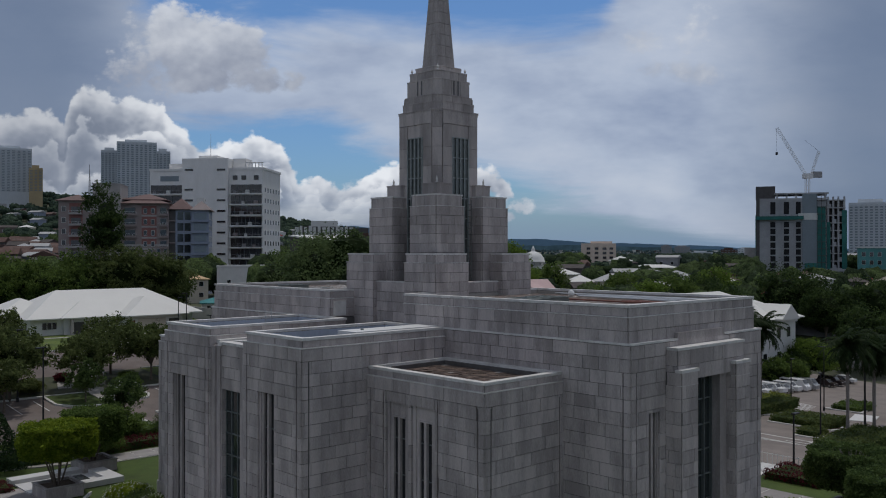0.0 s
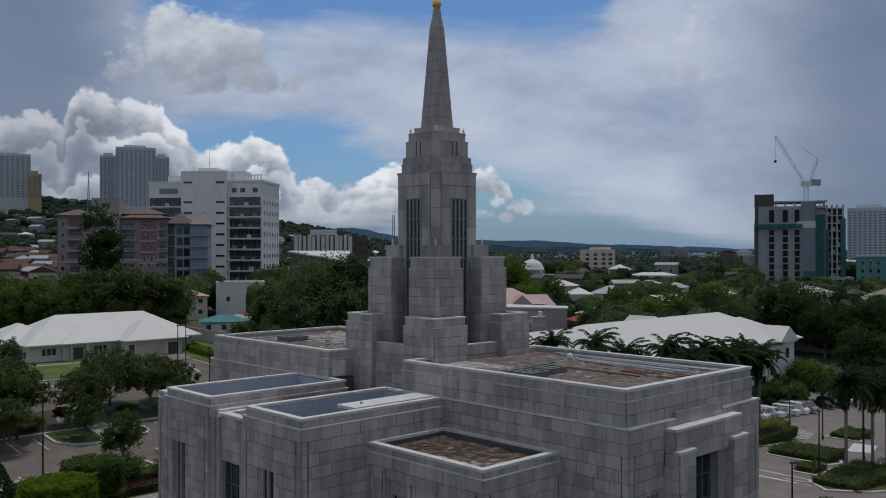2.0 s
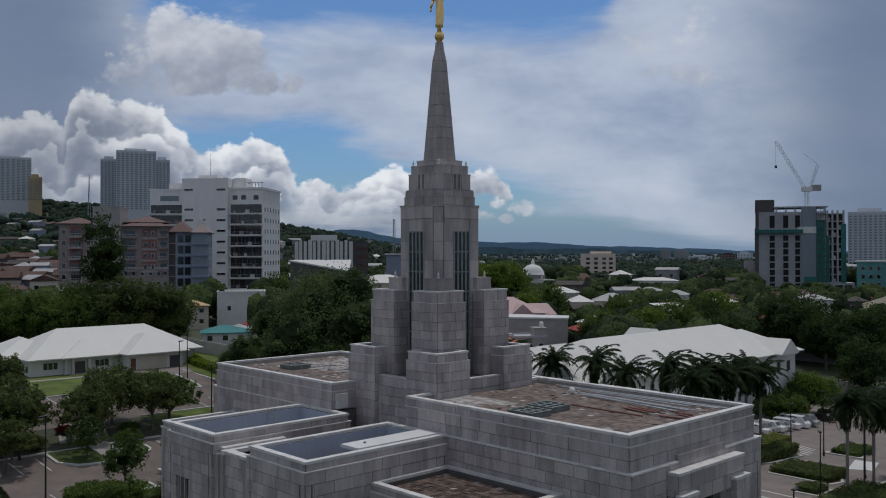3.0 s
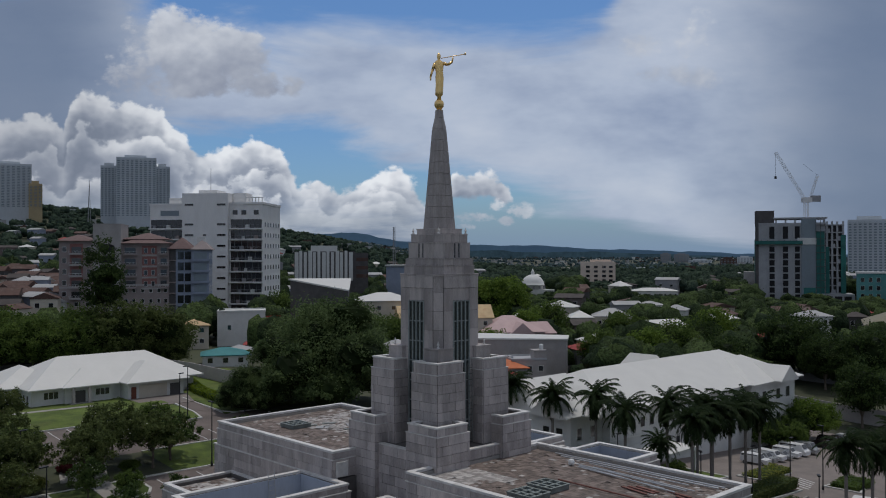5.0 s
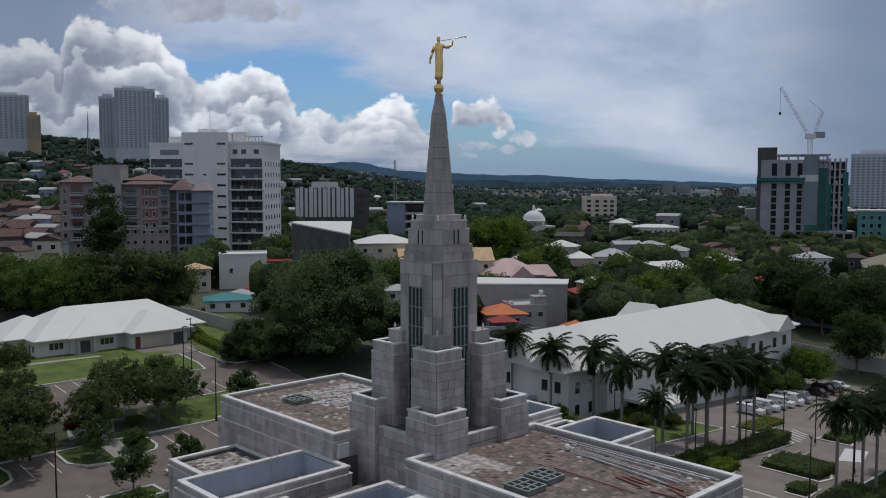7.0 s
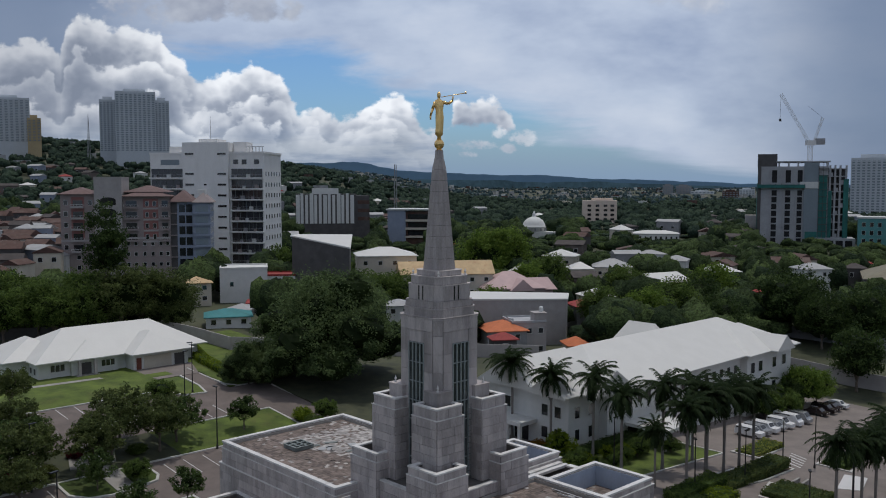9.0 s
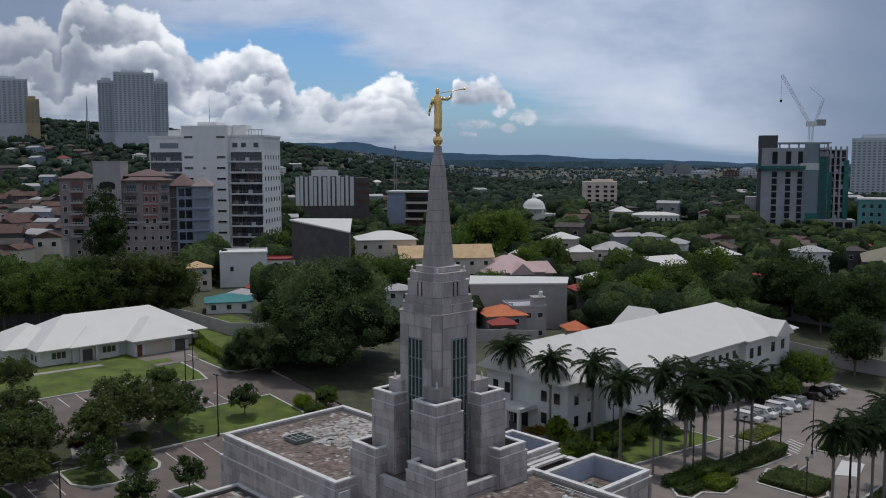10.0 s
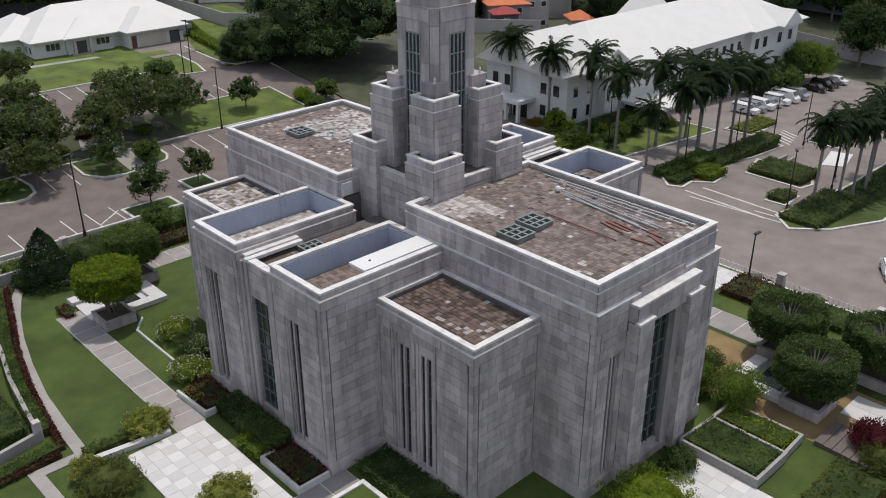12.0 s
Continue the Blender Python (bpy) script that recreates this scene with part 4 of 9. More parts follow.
for k in range(4):
    turn = Matrix.Rotation(k * math.pi / 2 + math.pi / 4, 3, "Z")
    for a in (-0.2, 0.0, 0.2):
        quad = [turn @ Vector((a + dx, -2.32 + dy, 0)) for dx, dy in ((-0.055, -0.06), (0.055, -0.06), (0.055, 0.2), (-0.055, 0.2))]
        prism(bm, [(CX + v.x, CY + v.y) for v in quad], 27.3, 28.25 - abs(a))
part("corner_relief", bm, "granite", temple)
# spire: courses of stone that taper
z, courses = 30.36, []
while z < 38.7:
    courses.append((z, min(38.75, z + (0.78 if z < 37.4 else 0.6))))
    z = courses[-1][1]
half = lambda z: 0.80 + (0.345 - 0.80) * (z - 30.36) / 7.2 if z < 37.56 else 0.275 + (0.185 - 0.275) * (z - 37.56) / 1.2
bm = bmesh.new()
prism(bm, [(CX + a * 0.74, CY + b * 0.74) for a, b in ((-1, -1), (1, -1), (1, 1), (-1, 1))], 30.3, 38.6, 0, [(CX + a * 0.16, CY + b * 0.16) for a, b in ((-1, -1), (1, -1), (1, 1), (-1, 1))])
spire = part("spire", bm, "joint", temple)
for a, b in courses:
    bm = bmesh.new()
    for i, (sx, sy) in enumerate(((-1, -1), (1, -1), (1, 1), (-1, 1))):
        l, h = half(a + 0.01), half(b - 0.02)
        corner = lambda r: [(CX + sx * r, CY + sy * r), (CX + sx * 0.008, CY + sy * r), (CX + sx * 0.008, CY + sy * 0.008), (CX + sx * r, CY + sy * 0.008)]
        lo, hi = corner(l), corner(h)
        if sx * sy < 0:
            lo, hi = lo[::-1], hi[::-1]
        prism(bm, lo, a + 0.01, b - 0.012, 0, hi)
    part("spire_course", bm, "granite_joined", spire)

bm = bmesh.new()
lathe(bm, [(0.20, -0.44), (0.22, -0.40), (0.16, -0.34), (0.24, -0.27), (0.32, -0.14), (0.345, 0.0), (0.32, 0.14), (0.24, 0.26), (0.1, 0.335)], 20, (CX, CY, 39.13))
part("globe", bm, "gold", temple, "gilded globe")
# the gilded statue: a robed figure with a long horn, one plain mesh
bm = bmesh.new()
F3, R3, U3 = Vector((*FWD, 0)), Vector((*RGT, 0)), Vector((0, 0, 1))
rings = []
for z, lat, a, b in ((0.0, 0.0, 0.16, 0.14), (0.22, 0.0, 0.13, 0.13), (0.36, -0.02, 0.28, 0.22), (0.55, -0.01, 0.27, 0.21), (1.0, 0.02, 0.27, 0.22), (1.5, 0.03, 0.29, 0.22), (1.85, 0.02, 0.25, 0.19), (2.15, 0.0, 0.31, 0.20), (2.42, -0.01, 0.34, 0.19), (2.55, -0.02, 0.24, 0.15), (2.62, -0.02, 0.10, 0.09), (2.72, -0.02, 0.105, 0.11), (2.84, -0.02, 0.135, 0.14), (2.98, -0.02, 0.12, 0.125), (3.08, -0.02, 0.05, 0.05)):
    loop = []
    for k in range(20):
        t = 2 * math.pi * k / 20
        fold = 1 + 0.05 * math.sin(5 * t + z * 2) * (1 if 0.3 < z < 2.0 else 0)
        loop.append(bm.verts.new(Vector((CX, CY, 39.42 + z)) + R3 * (lat + a * math.cos(t) * fold) + F3 * (b * math.sin(t) * fold)))
    rings.append(loop)
for a, b in zip(rings, rings[1:]):
    for k in range(20):
        bm.faces.new((a[k], a[(k + 1) % 20], b[(k + 1) % 20], b[k]))
bm.faces.new(rings[0][::-1])
bm.faces.new(rings[-1])
base = Vector((CX, CY, 39.42))
for p, q, ra, rb in (((0.28, 2.42), (0.62, 2.32), 0.12, 0.09), ((0.62, 2.32), (0.92, 2.50), 0.10, 0.07), ((0.91, 2.48), (0.98, 2.80), 0.065, 0.05), ((-0.28, 2.42), (-0.45, 2.0), 0.12, 0.10), ((-0.45, 2.0), (-0.60, 1.55), 0.10, 0.07), ((-0.60, 1.55), (-0.60, 1.30), 0.075, 0.05)):
    tube(bm, base + R3 * p[0] + U3 * p[1], base + R3 * q[0] + U3 * q[1], ra, rb, 10)
tube(bm, base + R3 * 0.12 + U3 * 2.74, base + R3 * 1.75 + U3 * 3.0, 0.022, 0.03, 8)
tube(bm, base + R3 * 1.75 + U3 * 3.0, base + R3 * 1.90 + U3 * 3.03, 0.03, 0.10, 10)
for v in bm.verts:
    v.co.z = 39.42 + (v.co.z - 39.42) * 1.08
statue = part("statue", bm, "gold", None)
tagged(statue, "gilded robed statue blowing a long horn on a globe", "statue")
for p in statue.data.polygons:
    p.use_smooth = True

# ---- on the roofs ----


def vent_crate(at, w, d, turn, group="roof crates"):
    t = thing("vent_crate", "grey-green slatted roof vent crate on stained tiles", "vent", group, at, turn)
    slab("base", ring_boxes(-w / 2, w / 2, -d / 2, d / 2, 0, 0.26, 0.09), "unit_green", t)
    slab("rim", ring_boxes(-w / 2 - 0.05, w / 2 + 0.05, -d / 2 - 0.05, d / 2 + 0.05, 0.26, 0.32, 0.14), "unit_green", t)
    n = 3
    for k in range(1, n):
        slab("slat", [(-w / 2 + 0.09, w / 2 - 0.09, -d / 2 + d * k / n - 0.07, -d / 2 + d * k / n + 0.07, 0.2, 0.30)], "unit_green", t)
        slab("slat", [(-w / 2 + w * k / n - 0.07, -w / 2 + w * k / n + 0.07, -d / 2 + 0.09, d / 2 - 0.09, 0.15, 0.285)], "unit_green", t)
    slab("liner", [(-w / 2 + 0.1, w / 2 - 0.1, -d / 2 + 0.1, d / 2 - 0.1, 0.01, 0.05)], "dark_wall", t)
    return t


vent_crate((-4.3, -11.9, 14.82), 1.65, 1.8, 0)
vent_crate((-2.1, -11.5, 14.82), 1.65, 1.8, 0)
vent_crate((-2.2, 14.5, 14.82), 1.7, 1.8, 0)
vent_crate((-11.4, 0.2, 12.0), 1.5, 1.5, 0)
vent_crate((12.5, -4.2, 11.65), 1.8, 1.8, 0)
cover = tagged(slab("roof_cover", [(-12.5, -6.55, -6.85, -5.25, 13.22, 13.40)], "white_metal"), "white sheet-metal cover over half a sunken roof", "cover")
bm = bmesh.new()
lathe(bm, [(0.09, 0), (0.09, 0.06), (0.05, 0.09), (0.02, 0.1)], 10, (-11.4, -6.0, 13.40))
part("vent_cap", bm, "unit_green", cover)
r = random.Random(4)
for p, q, rad, mat in (((3.6, -9.2), (2.95, -17.6), 0.05, "steel"), ((3.35, -9.6), (2.2, -17.3), 0.05, "steel"), ((3.1, -9.7), (2.5, -16.4), 0.04, "steel"), ((3.75, -10.4), (3.3, -17.9), 0.04, "steel"), ((4.7, -7.0), (4.75, -18.6), 0.05, "steel"), ((5.1, -6.2), (5.15, -18.8), 0.05, "steel"), ((4.4, -9.6), (4.2, -17.0), 0.04, "steel"), ((-0.3, -10.8), (-0.45, -16.8), 0.05, "plank_red")):
    bm = bmesh.new()
    tube(bm, (*p, 14.87 + rad), (*q, 14.87 + rad), rad, sides=8)
    tagged(part("roof_pipe", bm, mat), "rusty brown pipe lying on the roof tiles" if mat != "steel" else "pale metal pipe lying on the roof tiles", "pipe", "roof pipes")
for x, y, a, l, w in ((1.1, -15.3, 78, 2.0, 0.2), (1.5, -15.5, 82, 2.0, 0.2), (1.85, -15.7, 80, 1.7, 0.2), (0.75, -17.9, 96, 1.5, 0.24), (1.5, -18.5, 70, 1.9, 0.2), (2.2, -17.6, 84, 1.6, 0.2)):
    t = slab("roof_board", [(-l / 2, l / 2, -w / 2, w / 2, 0.0, 0.04)], "plank_red")
    t.matrix_world = pose(x, y, 14.85, 0, 0, a)
    tagged(t, "weathered red-brown plank lying on the roof tiles", "board", "roof boards")
bm = bmesh.new()
lathe(bm, [(0.14, 0), (0.2, 0.06), (0.22, 0.2), (0.16, 0.34), (0.05, 0.4)], 12, (3.4, -8.9, 14.85))
tagged(part("vent_cowl", bm, "white_metal"), "small rounded white vent cowl on the roof tiles", "vent")
for k in range(9):
    l, w = r.uniform(0.5, 1.5), r.uniform(0.25, 0.7)
    t = slab("roof_sheet", [(-l / 2, l / 2, -w / 2, w / 2, 0.0, 0.03)], r.choice(["sheet_roof", "unit_green", "roof_paver_pale"]))
    t.matrix_world = pose(r.uniform(-1.2, 1.8), r.uniform(10.5, 14.2), 14.835, 0, 0, r.uniform(0, 180))
    tagged(t, "loose grey sheet lying on the stained roof", "sheet", "loose roof sheets")
for k in range(8):
    t = slab("rubble", [(-0.14, 0.14, -0.1, 0.1, 0.0, 0.12)], r.choice(["coping", "roof_paver_pale"]))
    t.matrix_world = pose(r.uniform(-14.8, -12.8), r.uniform(-6.3, -4.4), 11.66, 0, r.uniform(-10, 10), r.uniform(0, 180))
    tagged(t, "broken pale stone piece on the sunken roof", "rubble", "roof rubble")
lad = thing("ladder", "dark metal ladder in the slot between the tower's piers", "ladder")
for dx in (-0.2, 0.2):
    bm = bmesh.new()
    tube(bm, (0.25 + dx, -2.75, 15.8), (0.25 + dx, -2.75, 21.2), 0.03)
    part("rail", bm, "bronze_frame", lad)
for k in range(13):
    bm = bmesh.new()
    tube(bm, (0.05, -2.75, 16.1 + 0.4 * k), (0.45, -2.75, 16.1 + 0.4 * k), 0.022)
    part("rung", bm, "bronze_frame", lad)
# a ladder in the sunken roof of the far wing
lad = thing("ladder", "thin grey metal ladder against the painted parapet", "ladder")
for dx in (-0.25, 0.25):
    bm = bmesh.new()
    tube(bm, (-9.3 + dx, 6.7, 11.65), (-9.3 + dx, 6.92, 13.9), 0.025)
    part("rail", bm, "steel", lad)
for k in range(6):
    bm = bmesh.new()
    tube(bm, (-9.55, 6.72 + 0.03 * k, 11.85 + 0.34 * k), (-9.05, 6.72 + 0.03 * k, 11.85 + 0.34 * k), 0.018)
    part("rung", bm, "steel", lad)
pavers("roof_tiles", -15.6, -7.0, 2.7, 6.9, 11.6, temple, ["roof_paver_pale", "roof_paver_joined"], 0.36, seed=31)
pavers("roof_tiles", -15.6, -7.0, -6.75, -2.5, 11.6, temple, ["roof_paver_joined", "roof_paver_pale"], 0.36, seed=37)
pavers("roof_tiles", 7.1, 15.6, -6.6, -2.2, 11.6, temple, ["roof_paver_joined", "roof_paver_pale"], 0.36, seed=41)

# ---- ground ----


def build_ground():
    verts, faces = [], []
    lats = [0.0]
    for step, n in ((4, 36), (12, 15), (40, 14), (160, 24)):
        for _ in range(n):
            lats.append(lats[-1] + step)
    lats = [-v for v in lats[:0:-1]] + lats
    deps = [-600, -300, -150, -80, -40]
    for step, n in ((4, 66), (12, 15), (40, 15), (120, 32)):
        for _ in range(n):
            deps.append(deps[-1] + step)
    for d in deps:
        for l in lats:
            x, y = cf(l, d)
            verts.append((x, y, ground_z(x, y) - 0.18))
    w = len(lats)
    for i in range(len(deps) - 1):
        for j in range(w - 1):
            faces.append((i * w + j, i * w + j + 1, (i + 1) * w + j + 1, (i + 1) * w + j))
    me = bpy.data.meshes.new("ground")
    me.from_pydata(verts, [], faces)
    me.materials.append(MATS["earth"])
    me.shade_smooth()
    tagged(new("ground", me), "earth and scrub reaching to the hills", "ground", kind="structure")


build_ground()


def drape(name, x0, x1, y0, y1, lift, mat, label, category, step=2.0, inside=None, kind="structure", thick=0.12):
    """A sheet that follows the lie of the land, with a skirt; inside(x, y) trims it."""
    nx, ny = max(1, round((x1 - x0) / step)), max(1, round((y1 - y0) / step))
    bm = bmesh.new()
    grid = {}
    def vert(i, j):
        if (i, j) not in grid:
            x, y = x0 + (x1 - x0) * i / nx, y0 + (y1 - y0) * j / ny
            grid[i, j] = bm.verts.new((x, y, ground_z(x, y) + lift))
        return grid[i, j]
    for i in range(nx):
        for j in range(ny):
            cx, cy = x0 + (x1 - x0) * (i + 0.5) / nx, y0 + (y1 - y0) * (j + 0.5) / ny
            if inside is None or inside(cx, cy):
                bm.faces.new((vert(i, j), vert(i + 1, j), vert(i + 1, j + 1), vert(i, j + 1)))
    edges = [e for e in bm.edges if len(e.link_faces) == 1]
    got = bmesh.ops.extrude_edge_only(bm, edges=edges)
    for v in [g for g in got["geom"] if isinstance(g, bmesh.types.BMVert)]:
        v.co.z -= thick
    bmesh.ops.recalc_face_normals(bm, faces=bm.faces[:])
    return tagged(part(name, bm, mat), label, category, kind=kind)


def poly(name, pts, lift, thick, mat, label, category, kind="structure"):
    """A flat-topped sheet with a measured outline, following the land at its corners."""
    bm = bmesh.new()
    hi = [bm.verts.new((x, y, ground_z(x, y) + lift)) for x, y in pts]
    lo = [bm.verts.new((x, y, ground_z(x, y) + lift - thick)) for x, y in pts]
    bm.faces.new(hi)
    n = len(pts)
    for i in range(n):
        bm.faces.new((lo[i], lo[(i + 1) % n], hi[(i + 1) % n], hi[i]))
    bmesh.ops.recalc_face_normals(bm, faces=bm.faces[:])
    return tagged(part(name, bm, mat), label, category, kind=kind)


def band(name, line, width, lift, thick, mat, label, category, closed=False, kind="structure", parent=None):
    """A kerb, path or low wall along a line of points."""
    pts = [Vector(p) for p in line]
    n = len(pts)
    sides = ([], [])
    for i, p in enumerate(pts):
        a = pts[(i - 1) % n] if closed or i else p
        b = pts[(i + 1) % n] if closed or i < n - 1 else p
        d1 = (p - a).normalized() if (p - a).length else (b - p).normalized()
        d2 = (b - p).normalized() if (b - p).length else d1
        d = (d1 + d2).normalized()
        m = Vector((-d.y, d.x)) * (width / 2 / max(0.4, d.dot(d1)))
        sides[0].append(p + m)
        sides[1].append(p - m)
    bm = bmesh.new()
    rows = []
    for l, r in zip(*sides):
        zc = ground_z((l.x + r.x) / 2, (l.y + r.y) / 2) + lift
        rows.append([bm.verts.new((*l, zc - thick)), bm.verts.new((*l, zc)), bm.verts.new((*r, zc)), bm.verts.new((*r, zc - thick))])
    pairs = list(zip(rows, rows[1:])) + ([(rows[-1], rows[0])] if closed else [])
    for a, b in pairs:
        for k in range(3):
            bm.faces.new((a[k], a[k + 1], b[k + 1], b[k]))
    if not closed:
        bm.faces.new(rows[0])
        bm.faces.new(rows[-1][::-1])
    bmesh.ops.recalc_face_normals(bm, faces=bm.faces[:])
    ob = part(name, bm, mat, parent)
    return tagged(ob, label, category, kind=kind) if parent is None else ob


# car parks and roads
drape("car_park", -70, 29.8, 40.9, 59.6, 0.0, "asphalt", "worn grey-brown asphalt car park with white bays", "car park", 2.4)
drape("road", 31.2, 136, -70, 46.5, 0.0, "asphalt_pale", "wide worn asphalt drive sloping down past the temple", "road", 2.6)
drape("road", 29.8, 36.4, 46.5, 82.4, 0.0, "asphalt", "asphalt lane in the shade of a large tree", "road", 2.2)
drape("road", -24, 29.8, 69.9, 86.4, 0.0, "asphalt", "asphalt parking court behind planted islands", "road", 2.2)
drape("road", 26.2, 29.8, 86.4, 97.0, 0.012, "asphalt", "narrow asphalt lane leading to the white bungalow", "road", 1.8)
drape("lawn", -60, 26.0, 86.5, 138, 0.05, "grass_lush", "mown lawn round the white bungalow", "lawn", 4.0)
drape("lawn", -60, 10.2, 59.8, 69.8, 0.05, "earth", "planted strip of bare soil with trees beyond the car park", "planting", 2.5)
drape("lawn", 10.2, 29.6, 59.8, 69.8, 0.05, "grass_lush", "bright mown lawn beside the lane", "lawn", 2.5)
drape("lawn", 30.2, 56, 82.8, 128, 0.05, "grass_lush", "sloping lawn beside the bungalow", "lawn", 2.5)
drape("lawn", 36.7, 66, 46.7, 82.6, 0.04, "earth", "bare shaded ground under the great tree", "planting", 3.0)
drape("lawn", 46, 78, 20.3, 36, 0.06, "grass_lush", "lawn strip with shrubs before the long white building", "lawn", 3.0)
for line, w in (([(-70, 59.7), (-19, 59.7)], 0.3), ([(-12.4, 59.7), (-6, 59.7)], 0.3), ([(4.7, 59.7), (29.6, 59.7), (29.6, 69.9), (10.2, 69.9)], 0.3), ([(-70, 40.9), (26, 40.9)], 0.3), ([(46, 36), (46, 20.3), (78, 20.3), (78, 30)], 0.3), ([(29.9, 97), (29.8, 88), (30.2, 84.2), (31.6, 82.6), (36.5, 82.4)], 0.3), ([(36.5, 80), (36.5, 48)], 0.3), ([(-24, 86.5), (19.9, 86.3), (20.4, 84.4)], 0.3)):
    band("kerb", line, w, 0.16, 0.4, "kerb_paint", "pale concrete kerb along the asphalt", "kerb")


def island(pts, mat="grass", label="planted kerbed island in the asphalt", lift=0.12):
    band("kerb", pts, 0.32, 0.18, 0.5, "kerb_paint", "pale concrete kerb round an island", "kerb", closed=True)
    poly("island", pts, lift, 0.3, mat, label, "island")


island([(-19.5, 54.6), (-15.1, 53.0), (-13.5, 53.1), (-12.3, 54.2), (-12.0, 56.2), (-12.5, 59.6), (-19.5, 59.6)])
island([(-6.0, 55.4), (-4.5, 53.5), (-2.0, 52.9), (2.1, 53.5), (3.9, 54.0), (4.7, 55.4), (4.7, 59.6), (-6.0, 59.6)])
poly("path", [(-1.2, 53.5), (1.1, 53.6), (1.6, 59.9), (0.8, 62.0), (-1.0, 60.0)], 0.2, 0.4, "concrete", "pale concrete footpath across an island", "path")
island([(2.0, 43.6), (5.2, 43.6), (5.2, 47.4), (2.0, 47.4)])
island([(-6.8, 41.0), (-1.2, 41.0), (-1.2, 43.9), (-6.8, 43.9)])
band("kerb", [(20.2, 85.0), (22.2, 82.3), (25.4, 81.8), (26.2, 85.8), (26.2, 92.3)], 0.3, 0.18, 0.5, "kerb_paint", "pale concrete kerb round the lawn's end", "kerb")
poly("lawn", [(20.2, 86.6), (20.4, 84.9), (22.2, 82.4), (25.3, 82.0), (26.1, 85.8), (26.1, 86.6)], 0.1, 0.3, "grass_lush", "rounded grass end beside the lane", "lawn")
poly("path", [(-3.2, 62.6), (2.4, 62.4), (5.0, 69.4), (-1.0, 69.6)], 0.12, 0.3, "concrete", "pale stony ground among the trees", "paving")
bm = bmesh.new()
box(bm, -0.055, 0.055, -2.5, 2.5, -0.003, 0.004)
line_mesh = mesh_of("bay_line", bm, "line_paint")
bays = thing("bay_markings", "worn white parking bay lines on asphalt", "road marking", kind="structure")
def bay_line(x, y, turn=0.0, k=1.0):
    ob = new("bay_line", line_mesh)
    ob.parent = bays
    ob.matrix_basis = pose(x, y, ground_z(x, y) + 0.012, math.degrees(math.atan(0.083)) if y > 47 else 0, 0, turn) @ Matrix.Diagonal((1, k, 1, 1))


for x in (-32.0, -29.3, -26.6, -23.9, -21.2, -10.2, -7.4, 6.8, 9.5, 12.2, 14.9, 17.6, 20.3):
    bay_line(x, 55.8)
for x in [-37.2 + 2.7 * k for k in range(14)]:
    if not -7 < x < -1:
        bay_line(x, 43.8)
for x in (-2, 0.7, 3.4, 6.1, 8.8, 11.5, 14.2, 17.0):
    bay_line(x, 83.6)
for x in (20.5, 23.2):
    bay_line(x, 73.2)
for k in range(4):
    bay_line(-9.6 + 0.7 * k, 42.3 + 0.55 * k, -45, 0.25)
bm = bmesh.new()
box(bm, -0.1, 0.1, -8, 8, -0.003, 0.004)
edge_mesh = mesh_of("edge_line", bm, "line_paint")
for x, y in ((47.2, 2.0), (48.6, 2.5)):
    ob = new("edge_line", edge_mesh)
    ob.parent = bays
    ob.matrix_basis = pose(x, y, ground_z(x, y) + 0.01, 0, 4, 3)

# right-hand island with hedges, paving and palms
poly("court", [(48.6, 7.4), (54.2, 6.2), (58.6, 6.9), (61, 9.6), (77, 8.5), (77, -1.0), (62, -3.4), (53, -3.8), (47.6, -3.9)], 0.03, 0.2, "asphalt_pale", "brown-grey paved court between planted beds", "paving")
island([(48.1, 9.5), (50.7, 12.1), (60, 15.0), (76, 14.6), (79, 11.2), (78.5, 9.6), (69, 9.3), (59.2, 11.0), (58.3, 7.3), (54, 6.5), (52, 8.5), (49, 8.0)], "soil")
island([(61.5, 6.2), (68.8, 8.4), (68.6, 0.4), (64.0, -1.7), (61.3, -1.4)], "soil")
island([(53.3, -0.9), (56.8, 0.2), (58.0, -2.8), (53.4, -3.4)], "soil")
island([(46.3, -7.3), (49.3, -4.3), (60, -4.2), (65.5, -4.9), (92, -3.0), (92, -10), (58, -13), (50, -10.4)], "grass")
band("kerb", [(48.4, 7.2), (47.4, -3.9)], 0.3, 0.05, 0.3, "kerb_paint", "flush pale edge strip in the asphalt", "kerb")
band("kerb", [(51.2, 6.4), (50.4, -3.9)], 0.3, 0.06, 0.3, "kerb_paint", "flush pale edge strip in the paving", "kerb")
poly("pad", [(74.1, 1.7), (82.3, 4.0), (83.3, 1.2), (76.0, -0.8)], 0.10, 0.3, "paving_light", "bright white concrete pad beside the car park", "pad")
band("planting_wall", [(69.0, 5.9), (73.0, 6.3)], 0.3, 0.6, 0.9, "concrete", "low grey planting wall", "wall")
band("planting_wall", [(69.0, 4.6), (73.4, 5.2)], 0.3, 0.6, 0.9, "concrete", "low grey planting wall", "wall")
for k in range(5):
    band("road_marking", [(80.5 + 1.4 * k, 9.5 + 0.4 * k), (82.2 + 1.4 * k, 12.6 + 0.4 * k)], 0.22, 0.012, 0.02, "line_paint", "worn white hatch line on the asphalt", "road marking")
island([(84.5, 4), (92, 5.5), (92, 9), (84.5, 9)], "soil")
island([(80, 15.5), (90, 16.5), (90, 20), (80, 20)], "soil")

